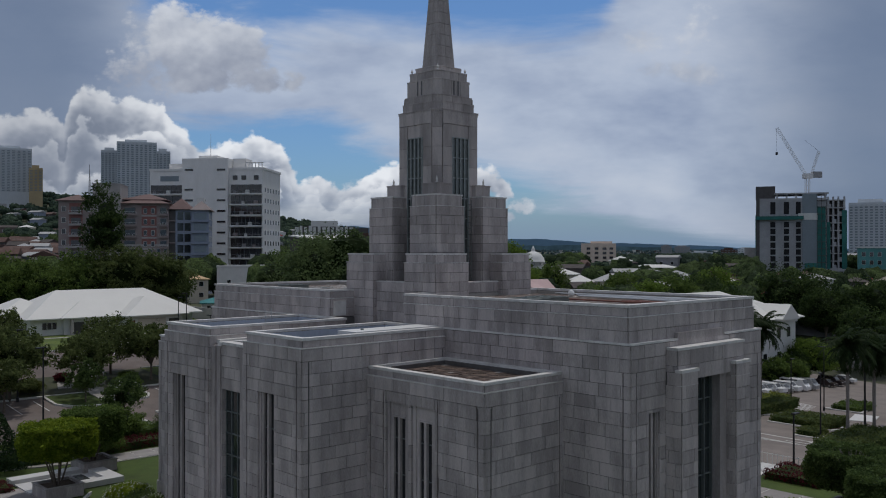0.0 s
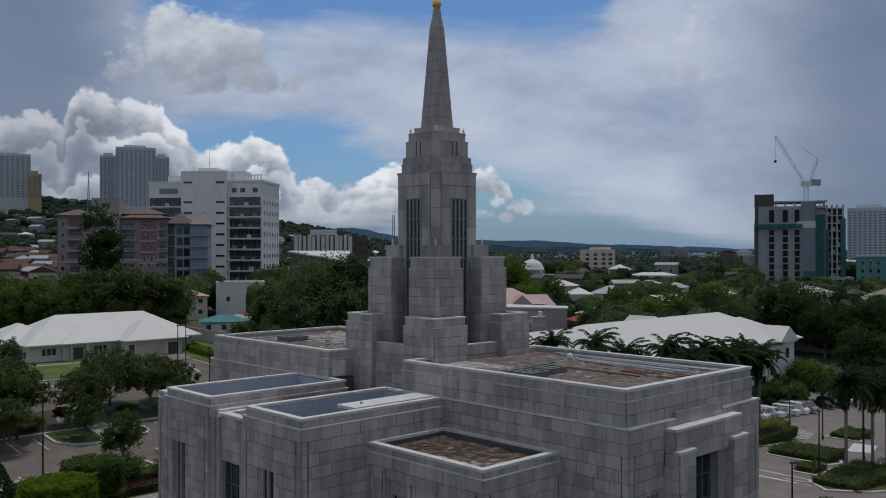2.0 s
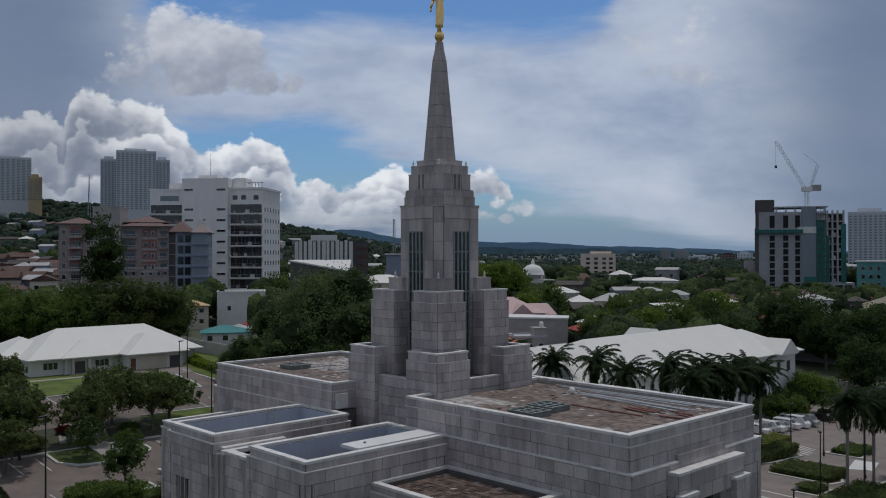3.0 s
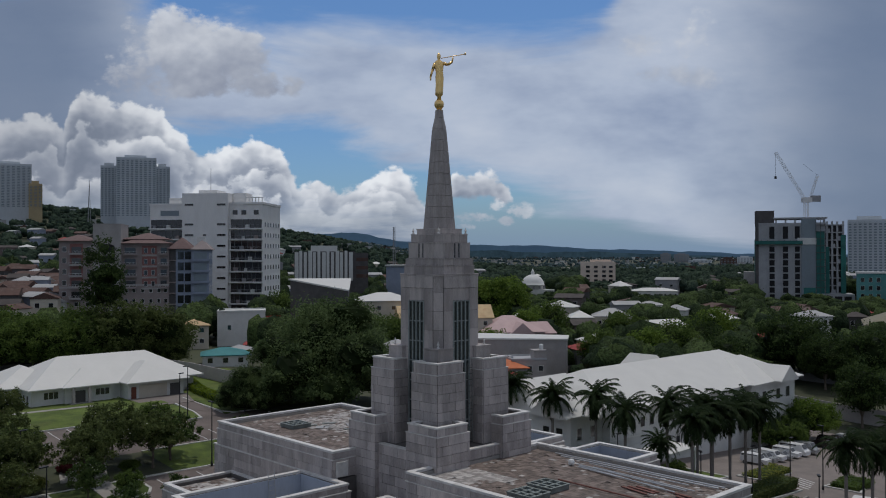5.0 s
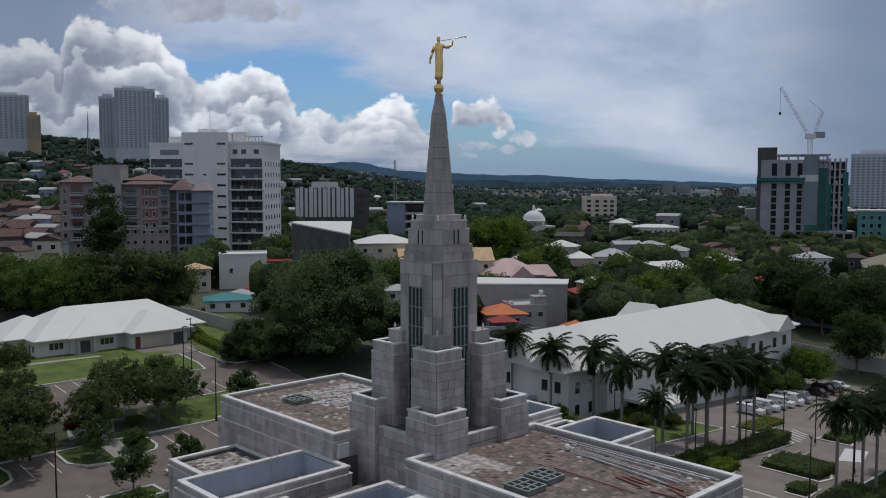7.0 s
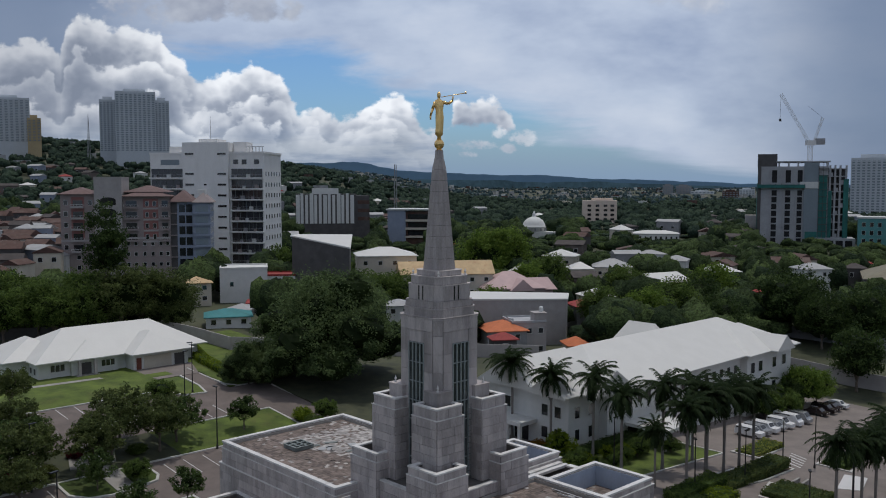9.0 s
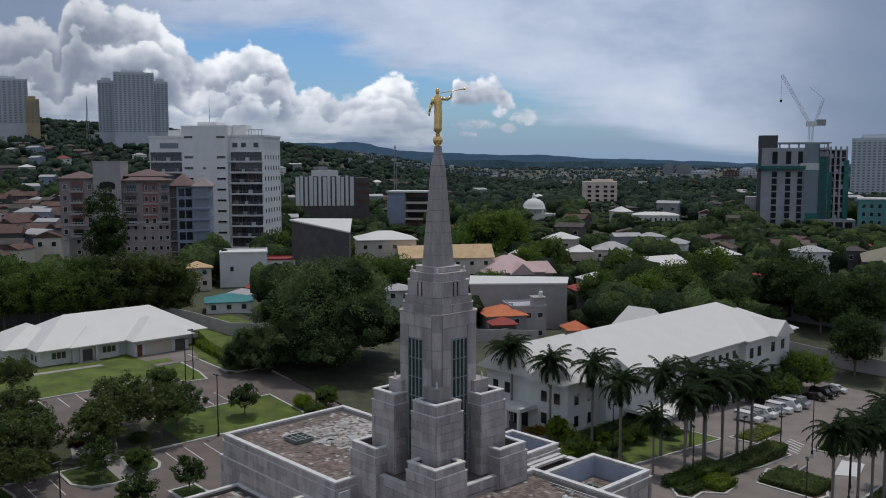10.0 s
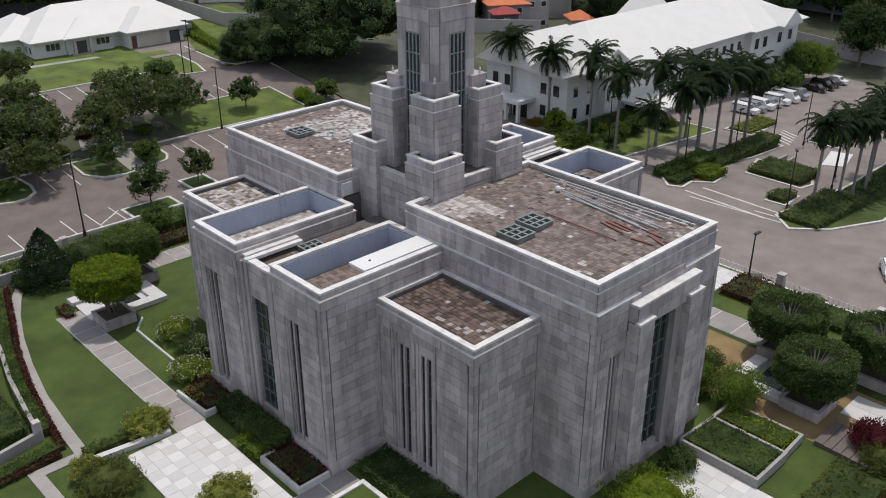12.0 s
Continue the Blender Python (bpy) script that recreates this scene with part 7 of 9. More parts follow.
def car(x, y, turn, paint, label, kind="car"):
    L, W, H = {"car": (4.3, 1.72, 1.45), "van": (5.0, 1.85, 2.15), "suv": (4.6, 1.8, 1.75)}[kind]
    t = thing("parked_car" if kind != "van" else "parked_van", label, "car" if kind != "van" else "van", "parked cars", (x, y, ground_z(x, y)), turn)
    side = {"car": [(-0.5, 0.25), (-0.5, 0.56), (-0.30, 0.62), (-0.16, 0.98), (0.22, 1.0), (0.42, 0.66), (0.5, 0.6), (0.5, 0.25)],
            "suv": [(-0.5, 0.22), (-0.5, 0.58), (-0.28, 0.62), (-0.17, 0.97), (0.46, 1.0), (0.5, 0.6), (0.5, 0.22)],
            "van": [(-0.5, 0.16), (-0.5, 0.42), (-0.42, 0.55), (-0.30, 0.96), (0.48, 1.0), (0.5, 0.9), (0.5, 0.16)]}[kind]
    bm = bmesh.new()
    rings = []
    for v, k in ((-0.5, 0.0), (-0.47, 1), (0.47, 1), (0.5, 0.0)):
        ring = []
        for px, pz in side:
            tuck = 0.1 if pz > 0.7 else 0.0
            z = pz * H
            ring.append(bm.verts.new((px * L * (0.985 if not k else 1), (v * (1 - tuck)) * W, z * (0.99 if not k else 1))))
        rings.append(ring)
    for a, b in zip(rings, rings[1:]):
        n = len(side)
        for i in range(n):
            bm.faces.new((a[i], a[(i + 1) % n], b[(i + 1) % n], b[i]))
    bm.faces.new(rings[0][::-1])
    bm.faces.new(rings[-1])
    bmesh.ops.recalc_face_normals(bm, faces=bm.faces[:])
    part("body", bm, paint, t)
    front = {"car": (-0.285, -0.165), "suv": (-0.27, -0.175), "van": (-0.405, -0.305)}[kind]
    for nm, s in (("side_window", -1), ("side_window", 1)):
        z0, z1 = (0.66, 0.92)
        slab(nm, [(-0.14 * L, 0.2 * L if kind == "car" else 0.44 * L, s * W * 0.455 - 0.02, s * W * 0.455 + 0.02, z0 * H, z1 * H)], "dark_glass", t)
    bm = bmesh.new()
    x0, x1 = front[0] * L - 0.03, front[1] * L - 0.03
    vs = [bm.verts.new(p) for p in ((x0, -W * 0.40, 0.66 * H), (x0, W * 0.40, 0.66 * H), (x1, W * 0.36, 0.95 * H), (x1, -W * 0.36, 0.95 * H))]
    bm.faces.new(vs)
    part("windscreen", bm, "dark_glass", t)
    for sx in (-0.31, 0.31):
        for sy in (-1, 1):
            bm = bmesh.new()
            tube(bm, (sx * L, sy * W * 0.42, 0.32), (sx * L, sy * W * 0.51, 0.32), 0.32, sides=16)
            wh = part("wheel", bm, "tyre", t)
            bm = bmesh.new()
            tube(bm, (sx * L, sy * W * 0.505, 0.32), (sx * L, sy * W * 0.518, 0.32), 0.19, sides=12)
            part("rim", bm, "rim", wh)
    for sy in (-0.32, 0.32):
        slab("headlight", [(-0.505 * L, -0.49 * L, (sy - 0.09) * W, (sy + 0.09) * W, 0.44 * H, 0.52 * H)], "white_metal", t)
    return t


for x, y, a, paint, kind, label in ((92.8, 23.6, 92, "car_white", "suv", "white estate car parked in a row"), (95.8, 23.8, 90, "car_silver", "suv", "silver estate car parked in a row"), (98.8, 23.8, 88, "car_white", "suv", "white estate car parked in a row"), (101.8, 23.8, 90, "car_silver", "car", "silver car parked in a row"), (104.8, 24.0, 91, "car_white", "suv", "white estate car parked in a row"), (108.2, 24.2, 90, "car_white", "van", "white minibus parked in a row"), (111.8, 24.2, 90, "car_silver", "van", "silver minibus parked in a row"), (121.0, 24.6, 90, "car_dark", "car", "dark red car parked in a row"), (124.2, 24.6, 90, "car_dark", "suv", "dark estate car parked in a row"), (127.4, 24.8, 90, "car_dark", "car", "dark car parked in a row"), (130.6, 24.8, 90, "car_white", "car", "white car parked in a row"), (42.6, -19.8, 30, "car_white", "car", "white car parked on the drive")):
    car(x, y, a, paint, label, kind)

# ---- the neighbours ----
VIEW = math.degrees(math.atan2(RGT.y, RGT.x))
CLEAR = []  # (lat0, lat1, dep0, dep1) kept free of woods


def hip(bm, x0, x1, y0, y1, z0, z1, inset=None, mat=0, eave=0.18):
    """A hipped roof with a thin eave; the ridge runs along the longer side. inset 0 gives gables."""
    along_x = (x1 - x0) >= (y1 - y0)
    w = (y1 - y0) if along_x else (x1 - x0)
    i = w / 2 if inset is None else inset
    if along_x:
        ridge = [(x0 + i, (y0 + y1) / 2), (x1 - i, (y0 + y1) / 2)]
    else:
        ridge = [((x0 + x1) / 2, y0 + i), ((x0 + x1) / 2, y1 - i)]
    box(bm, x0, x1, y0, y1, z0 - eave, z0, mat)
    c = [bm.verts.new((x, y, z0 + 0.004)) for x, y in ((x0, y0), (x1, y0), (x1, y1), (x0, y1))]
    a, b = [bm.verts.new((x, y, z1)) for x, y in ridge]
    if along_x:
        fs = ((c[0], c[1], b, a), (c[1], c[2], b), (c[2], c[3], a, b), (c[3], c[0], a))
    else:
        fs = ((c[0], c[1], a), (c[1], c[2], b, a), (c[2], c[3], b), (c[3], c[0], a, b))
    for f in fs:
        bm.faces.new(f).material_index = mat


def roof(parent, x0, x1, y0, y1, z0, z1, mat, inset=None, name="roof", label=""):
    bm = bmesh.new()
    hip(bm, x0, x1, y0, y1, z0, z1, inset)
    return part(name, bm, mat, parent, label)


WINDOW_MESH = {}


def windows(parent, side, plane, us, zs, w, h, mat="dark_glass", sill=True, frame="white_wall"):
    """Separate windows on one wall of a house: frame, pane and sill. side: s, n, w or e."""
    key = (side in "ns", round(w, 2), round(h, 2), mat, frame)
    if key not in WINDOW_MESH:
        bm = bmesh.new()
        ring(bm, -w / 2 - 0.07, w / 2 + 0.07, -h / 2 - 0.12, h / 2 + 0.07, -0.07, 0.05, 0.08)
        for v in bm.verts:
            x, z, y = v.co
            v.co = (x, y, z) if key[0] else (y, x, z)
        bmesh.ops.recalc_face_normals(bm, faces=bm.faces[:])
        pane = bmesh.new()
        d = (-w / 2, w / 2, -0.03, 0.03, -h / 2, h / 2)
        box(pane, *(d if key[0] else (*d[2:4], *d[0:2], *d[4:6])))
        WINDOW_MESH[key] = mesh_of("window", bm, frame), mesh_of("pane", pane, mat)
    for z in zs:
        for u in us:
            ob = new("window", WINDOW_MESH[key][0])
            ob.parent = parent
            ob.location = (u, plane, z) if side in "ns" else (plane, u, z)
            glazing = new("pane", WINDOW_MESH[key][1])
            glazing.parent = ob


def at_view(name, label, category, lat, dep, z, yaw=0.0, group=""):
    x, y = cf(lat, dep)
    return thing(name, label, category, group, (x, y, z), VIEW + yaw)


# the white bungalow
CLEAR.append((-92, -38, 118, 182))
b = thing("bungalow", "single-storey white bungalow with a broad pale hipped roof", "house", at=(7.5, 105.2, 3.85))
for piece in ((0, 26.2, 0.0, 14.6, -0.8, 2.9), (5.2, 13.2, -0.7, 0.0, -0.8, 2.9), (14.8, 25.0, -3.4, 0.0, -0.8, 2.9), (26.2, 28.9, 0.4, 14.0, -0.8, 2.9), (-3.4, 0, 4.6, 15.6, -0.8, 2.85)):
    slab("wall", [piece], "white_wall", b)
for piece in ((-0.9, 30.2, -1.2, 15.9, 2.9, 7.2, 7.6), (14.1, 25.9, -4.5, 9.0, 2.94, 5.9, 5.8), (4.4, 13.9, -1.9, 9.0, 2.92, 5.3, 4.7), (-4.6, 8.0, 3.6, 16.8, 2.88, 5.9, 5.6)):
    roof(b, *piece[:6], "white_roof", piece[6], "roof", "pale hipped sheet roof")
windows(b, "s", -0.02, (2.3, 3.1, 3.9), (1.6,), 0.7, 1.1)
windows(b, "s", -0.72, (10.6, 11.4, 12.2), (1.6,), 0.7, 1.05)
windows(b, "w", -0.02, (1.6, 3.4), (1.2,), 0.9, 1.0)
for x, y, m, w in ((6.6, -0.74, "dark_wall", 1.9), (15.3, -3.44, "door_red", 0.9), (22.4, -3.44, "dark_wall", 1.9)):
    slab("door", [(x, x + w, y - 0.04, y + 0.02, 0, 2.1)], m, b)
slab("garage_door", [(16.7, 21.8, -3.48, -3.42, 0, 2.3)], "cream_wall", b)
for x in (6.0, 8.7):
    slab("porch_pillar", [(x, x + 0.45, -1.75, -1.3, -0.6, 2.85)], "granite", b)
slab("step", [(5.6, 9.4, -2.1, -0.75, -0.6, 0.12)], "concrete", b)
poly("path", [(22.1, 92.4), (29.8, 92.6), (33.0, 101.6), (22.3, 101.7)], 0.07, 0.2, "asphalt_pale", "pale concrete drive before the bungalow's garage", "drive")
poly("path", [(3.0, 100.0), (15.8, 99.0), (15.6, 100.3), (3.2, 101.4)], 0.08, 0.2, "concrete", "pale concrete path before the bungalow", "path")
t = thing("feeder_box", "small red box on a post beside the lane", "box", at=(32.6, 85.0, ground_z(32.6, 85.0)))
slab("post", [(-0.06, 0.06, -0.06, 0.06, -0.1, 1.0)], "pole_black", t)
slab("box", [(-0.45, 0.45, -0.3, 0.3, 1.0, 1.75)], "red_roof", t)

# the long white two-storey building
h = thing("meeting_house", "long two-storey white building with a pale metal roof", "building", at=(0, 0, -6.0))
for piece in ((66, 124, 33, 53.5, -3, 11.2), (58.5, 66, 34.5, 51, 1.0, 11.0), (107, 124.6, 31.6, 33, -3, 11.2)):
    slab("wall", [piece], "white_wall", h)
for piece in ((63.5, 125.2, 31.2, 54.8, 11.3, 16.0, 9.0), (105.5, 125.6, 30.2, 48, 11.32, 15.2, 8.0), (60.5, 70.5, 31.0, 44, 11.28, 14.6, 0.0), (57.2, 72, 40.0, 52.2, 11.26, 15.2, 0.0), (56.4, 66, 33.6, 41.0, 11.24, 13.9, 0.0), (98, 106, 46, 56, 11.3, 15.6, 2.0)):
    roof(h, *piece[:6], "white_roof", piece[6], "roof", "pale metal hipped roof")
roof(h, 113.5, 120.5, 28.9, 40.0, 11.36, 14.0, "white_roof", 0.0, "gable", "pale metal gable")
for piece in ((65.7, 107, 32.7, 33, 10.4, 11.1), (106.8, 124.9, 31.3, 31.6, 10.4, 11.1), (65.7, 124.9, 32.75, 32.97, 6.5, 6.75)):
    slab("cornice", [piece], "white_wall", h)
windows(h, "s", 32.97, [72 + 2.55 * k for k in range(14)], (8.6,), 1.15, 1.5)
windows(h, "s", 32.97, [72 + 2.55 * k for k in range(14)], (4.2,), 1.15, 1.6)
windows(h, "s", 31.57, (109, 112, 117.5, 121.5), (8.5, 4.0), 1.5, 1.9)
windows(h, "w", 58.47, (36.5, 39.0, 46.5, 49.0), (8.4, 5.0), 1.2, 1.7)
windows(h, "e", 124.03, [36 + 3.2 * k for k in range(5)], (8.5, 4.0), 1.3, 1.7)
windows(h, "s", 34.47, (60.5, 63.8), (8.4, 5.0), 1.1, 1.7)
slab("porch_roof", [(54.6, 58.6, 40.5, 46.5, 6.1, 6.7)], "white_wall", h, "flat white porch roof")
for y in (41.0, 43.5, 46.0):
    slab("porch_column", [(54.8, 55.3, y - 0.25, y + 0.25, 1.5, 6.1)], "white_wall", h)
slab("entrance", [(58.40, 58.46, 42.2, 45.0, 2.2, 5.4)], "dark_glass", h)
slab("canopy", [(70.5, 78.5, 25.5, 32.9, 4.9, 5.4)], "white_wall", h, "flat white canopy")
for x in (71, 78):
    slab("canopy_post", [(x - 0.2, x + 0.2, 25.8, 26.2, -1, 4.9)], "white_wall", h)
slab("entrance", [(71.5, 77.5, 32.90, 32.96, 0.5, 4.3)], "dark_glass", h)


def boundary_wall(line, hgt, mat, label):
    band("boundary_wall", line, 0.25, hgt, hgt + 1.5, mat, label, "wall")


boundary_wall([cf(-62, 190), cf(-52, 181), cf(-42, 170), cf(-30, 171), cf(-13, 173), cf(6, 178), cf(20, 180)], 2.6, "pale_wall", "weathered grey boundary wall")
boundary_wall([cf(-130, 170), cf(-62, 190)], 2.2, "dark_wall", "dark weathered boundary wall behind the bungalow")
boundary_wall([(140.0, 62.0), (149.5, 46.0), (149.0, 30.0), (151.5, 12.0), (158.0, -20.0)], 3.2, "pale_wall", "pale grey boundary wall beyond the car park")
boundary_wall([(178.0, 66.0), (184.0, 30.0), (190.0, 0.0)], 3.0, "grey_wall", "grey wall beyond a green plot")

# ---- town houses ----


def house(name, label, lat, dep, w, d, z0, h, wall, roofmat, yaw=0.0, rise=1.6, eave=0.5, inset=None, cols=3, floors=1, win=(1.1, 1.1), flat=False, group="town houses"):
    t = at_view(name, label, "house", lat, dep, z0, yaw, group)
    slab("wall", [(-w / 2, w / 2, -d / 2, d / 2, -13, h)], wall, t)
    if flat:
        slab("roof", ring_boxes(-w / 2 - 0.1, w / 2 + 0.1, -d / 2 - 0.1, d / 2 + 0.1, h, h + 0.45, 0.3) + [(-w / 2, w / 2, -d / 2, d / 2, h - 0.1, h + 0.1)], roofmat, t)
    else:
        roof(t, -w / 2 - eave, w / 2 + eave, -d / 2 - eave, d / 2 + eave, h, h + rise, roofmat, inset)
    us = [-w / 2 + w * (k + 0.5) / cols for k in range(cols)]
    zs = [h * (k + 0.55) / floors for k in range(floors)]
    windows(t, "s", -d / 2 - 0.02, us, zs, *win)
    windows(t, "e", w / 2 + 0.02, (-d / 5, d / 5), zs, *win)
    CLEAR.append((lat - w * 0.6 - 1, lat + w * 0.6 + 1, dep - d / 2 - 26, dep + d * 0.75))
    return t


def px(x, dep):
    """Metres to the right for a bearing given as on the picture's scale."""
    return (x - 784) / 1542 * dep


def lv(y, dep):
    return 37.2 - (y - 329) / 1542 * dep


house("town_house", "flat-roofed white house with small windows", px(421, 232), 238, 12.5, 11, lv(545, 232), 9.0, "white_wall", "white_wall", 12, cols=2, floors=1, win=(0.9, 1.2), flat=True)
house("town_house", "low white house with a red-edged flat roof", px(488, 236), 242, 8.5, 9, lv(545, 236), 7.2, "white_wall", "red_roof", 6, cols=3, floors=2, flat=True)
house("town_house", "pale yellow house with a tan roof", px(337, 226), 230, 7.0, 9, lv(548, 226), 5.6, "cream_wall", "tan_roof", 20, 1.4, cols=2, floors=2)
house("town_house", "low house with a teal sheet roof", px(393, 196), 200, 10, 8, lv(592, 196), 2.6, "white_wall", "teal_roof", 15, 1.4, cols=3)
house("town_house", "small blue house with a red roof", px(450, 218), 222, 5.5, 6, lv(572, 218), 3.6, "blue_wall", "red_roof", 10, 1.4, cols=2)
house("town_house", "low house with a pale rusty sheet roof", px(418, 212), 216, 6, 6, lv(578, 212), 2.6, "grey_wall", "sheet_roof", -10, 1.2, cols=2)
house("town_house", "large house with tan weathered tile roofs", px(745, 236), 246, 13, 12, lv(545, 240), 8.0, "cream_wall", "tan_roof", 8, 3.0, cols=3, floors=2, inset=0.0)
house("town_house", "large house with tan weathered tile roofs", px(832, 240), 248, 12, 10, lv(540, 240), 7.0, "cream_wall", "tan_roof", 8, 3.4, cols=3, floors=2, inset=0.0)
pink_house = house("town_house", "house with wide pink gabled sheet roofs", px(905, 236), 246, 17, 14, lv(558, 236), 5.5, "mauve_wall", "pink_roof", 14, 4.2, cols=4)
roof(pink_house, 3.0, 12.5, -6.0, 2.0, 4.9, 7.9, "pink_roof", 1.4, "side_roof")
slab("side_wall", [(4.0, 11.5, -5.2, 1.2, -6, 4.7)], "mauve_wall", pink_house)
roof(pink_house, -2.0, 5.0, -8.6, 2.0, 5.1, 8.1, "pink_roof", 0.0, "front_gable")
house("town_house", "house with a bright orange tile roof", px(893, 190), 196, 9, 9, lv(648, 190), 6.0, "grey_wall", "orange_roof", 12, 1.9, cols=2, floors=2)
tank_house = house("town_house", "pale grey flat-roofed house with roof tanks", px(934, 192), 199, 8, 8, lv(652, 192), 8.2, "pale_wall", "raw_concrete", 12, cols=3, floors=2, flat=True)
slab("stair_house", [(1.2, 3.9, -3.9, -1.0, 8.2, 10.2), (1.0, 4.1, -4.1, -0.8, 10.2, 10.4)], "pale_wall", tank_house)
bm = bmesh.new()
lathe(bm, [(0.5, 0.0), (0.5, 1.0), (0.35, 1.2), (0.1, 1.25)], 12, (3.2, -2.6, 10.4))
part("water_tank", bm, "white_metal", tank_house, "white water tank")
slab("stair_house", [(-3.9, -3.0, -1.5, 0.5, 8.2, 8.9)], "raw_concrete", tank_house)
house("town_house", "small shed with a red striped roof", px(892, 182), 184, 5, 4, lv(640, 182), 3.2, "dark_wall", "red_roof", 12, 1.2, cols=1)
house("town_house", "house with an orange tile roof behind the white building", px(1030, 190), 196, 5, 6, lv(672, 190), 5.4, "cream_wall", "orange_roof", 8, 1.6, cols=2)
house("town_house", "low pale house with a white hipped roof", px(678, 250), 258, 17, 13, lv(490, 250), 4.6, "cream_wall", "white_roof", 10, 2.2, cols=4)
house("town_house", "beige house with a hipped sheet roof", px(1092, 300), 308, 13, 11, lv(505, 300), 4.6, "cream_wall", "sheet_roof", -8, 2.6, cols=3)
house("town_house", "white house with a broad pale sloping roof", px(1180, 268), 276, 14, 13, lv(535, 268), 4.6, "white_wall", "white_roof", 28, 2.4, cols=3, inset=0.0)
house("town_house", "low house with a red roof among trees", px(1232, 262), 268, 7, 7, lv(550, 262), 3.8, "cream_wall", "red_roof", 0, 1.6, cols=2)
house("town_house", "low house with a dark red roof among trees", px(1394, 246), 252, 11, 8, lv(555, 246), 4.0, "grey_wall", "red_roof", 12, 1.8, cols=3)
house("town_house", "low house with a dark red roof among trees", px(1048, 232), 238, 9, 8, lv(580, 232), 4.0, "grey_wall", "red_roof", 12, 1.8, cols=2)
house("warehouse", "wide building with a broad olive-tan metal roof", 156.3, 277, 40, 28, 1.7, 5.0, "dark_wall", "olive_roof", -24, 6.0, cols=5)
house("town_house", "pale green sheet-roofed house among trees", px(1452, 280), 286, 10, 8, lv(505, 280), 3.6, "white_wall", "sheet_roof", 6, 1.8, cols=2)
house("town_house", "small white building with a sheet roof behind the temple", px(702, 205), 212, 6, 7, lv(600, 205), 6.0, "white_wall", "sheet_roof", 6, 1.2, cols=2, floors=2)
house("low_hall", "low white hall with many narrow windows", px(1166, 480), 488, 25, 14, lv(448, 480), 9.0, "white_wall", "white_roof", -10, 1.6, cols=9, floors=1, win=(1.0, 5))

# blank-walled shed with a slanting roof
def slanted(name, label, wall, roofmat, pts, tops, base, grow=6):
    t = thing(name, label, "building")
    bm = bmesh.new()
    lo = [bm.verts.new((*p, base)) for p in pts]
    hi = [bm.verts.new((*p, z)) for p, z in zip(pts, tops)]
    n = len(pts)
    for i in range(n):
        bm.faces.new((lo[i], lo[(i + 1) % n], hi[(i + 1) % n], hi[i]))
    bm.faces.new(lo[::-1])
    part("wall", bm, wall, t)
    bm = bmesh.new()
    c = sum((Vector(p) for p in pts), Vector((0, 0))) / n
    out = [Vector(p) + (Vector(p) - c).normalized() * 0.5 for p in pts]
    a = [bm.verts.new((*p, z + 0.02)) for p, z in zip(out, tops)]
    d = [bm.verts.new((*p, z + 0.4)) for p, z in zip(out, tops)]
    bm.faces.new(d)
    bm.faces.new(a[::-1])
    for i in range(n):
        bm.faces.new((a[i], a[(i + 1) % n], d[(i + 1) % n], d[i]))
    bmesh.ops.triangulate(bm, faces=[f for f in bm.faces if len(f.verts) > 3])
    part("roof", bm, roofmat, t)
    lats = [(Vector(p) - SPOT).dot(RGT) for p in pts]
    deps = [(Vector(p) - SPOT).dot(FWD) for p in pts]
    CLEAR.append((min(lats) - 1, max(lats) + 1, min(deps) - 28, max(deps) + 2))
    return t


slanted("blank_hall", "dark grey blank-walled hall with a white slanting roof", "dark_wall", "white_roof", [(92.4, 157.7), (98.8, 140.2), cf(-25.8, 243), cf(-40.5, 246)], (22.0, 19.2, 22.0, 21.9), 6)
slanted("shed", "grey-pink rendered shed with a white roof edge", "pale_wall", "white_roof", [cf(px(833, 205), 205), cf(px(1003, 213), 213), cf(px(1006, 228), 228), cf(px(836, 222), 222)], (8.9, 7.9, 7.4, 8.6), -4)

# ---- taller buildings ----
# white office block with open balconies
ox, oy = cf(-93.5, 314)
t = thing("office_block", "tall white office block with dark recessed balconies", "building", at=(ox, oy, 2.0), turn=-50.0)
slab("core", [(0, 17.0, 0, 18, -6, 49.3)], "bright_wall", t)
slab("wing", [(17.0, 29.5, 1.6, 22, -6, 45.2)], "bright_wall", t)
slab("wing", [(-13, 0, 2.0, 18, -6, 45.0)], "bright_wall", t)
slab("penthouse", [(5, 12, 3, 12, 49.3, 50.6)], "bright_wall", t)
slab("penthouse", [(17.2, 22, 5, 12, 45.2, 49.6)], "bright_wall", t)
slab("penthouse", [(-7, 0, 5, 14, 45.0, 48.0)], "bright_wall", t)
slab("roof_edge", ring_boxes(16.9, 29.8, 1.4, 22.2, 45.2, 46.0, 0.4), "bright_wall", t)
slab("roof_edge", ring_boxes(-13.2, -0.05, 1.8, 18.2, 45.0, 45.8, 0.4), "bright_wall", t)
for k in range(6):
    slab("roof_post", [(23 + 1.2 * k, 23.25 + 1.2 * k, 1.6, 1.85, 46.0, 47.6)], "bright_wall", t)
slab("roof_beam", [(22.8, 29.6, 1.6, 1.85, 47.6, 47.9)], "bright_wall", t)
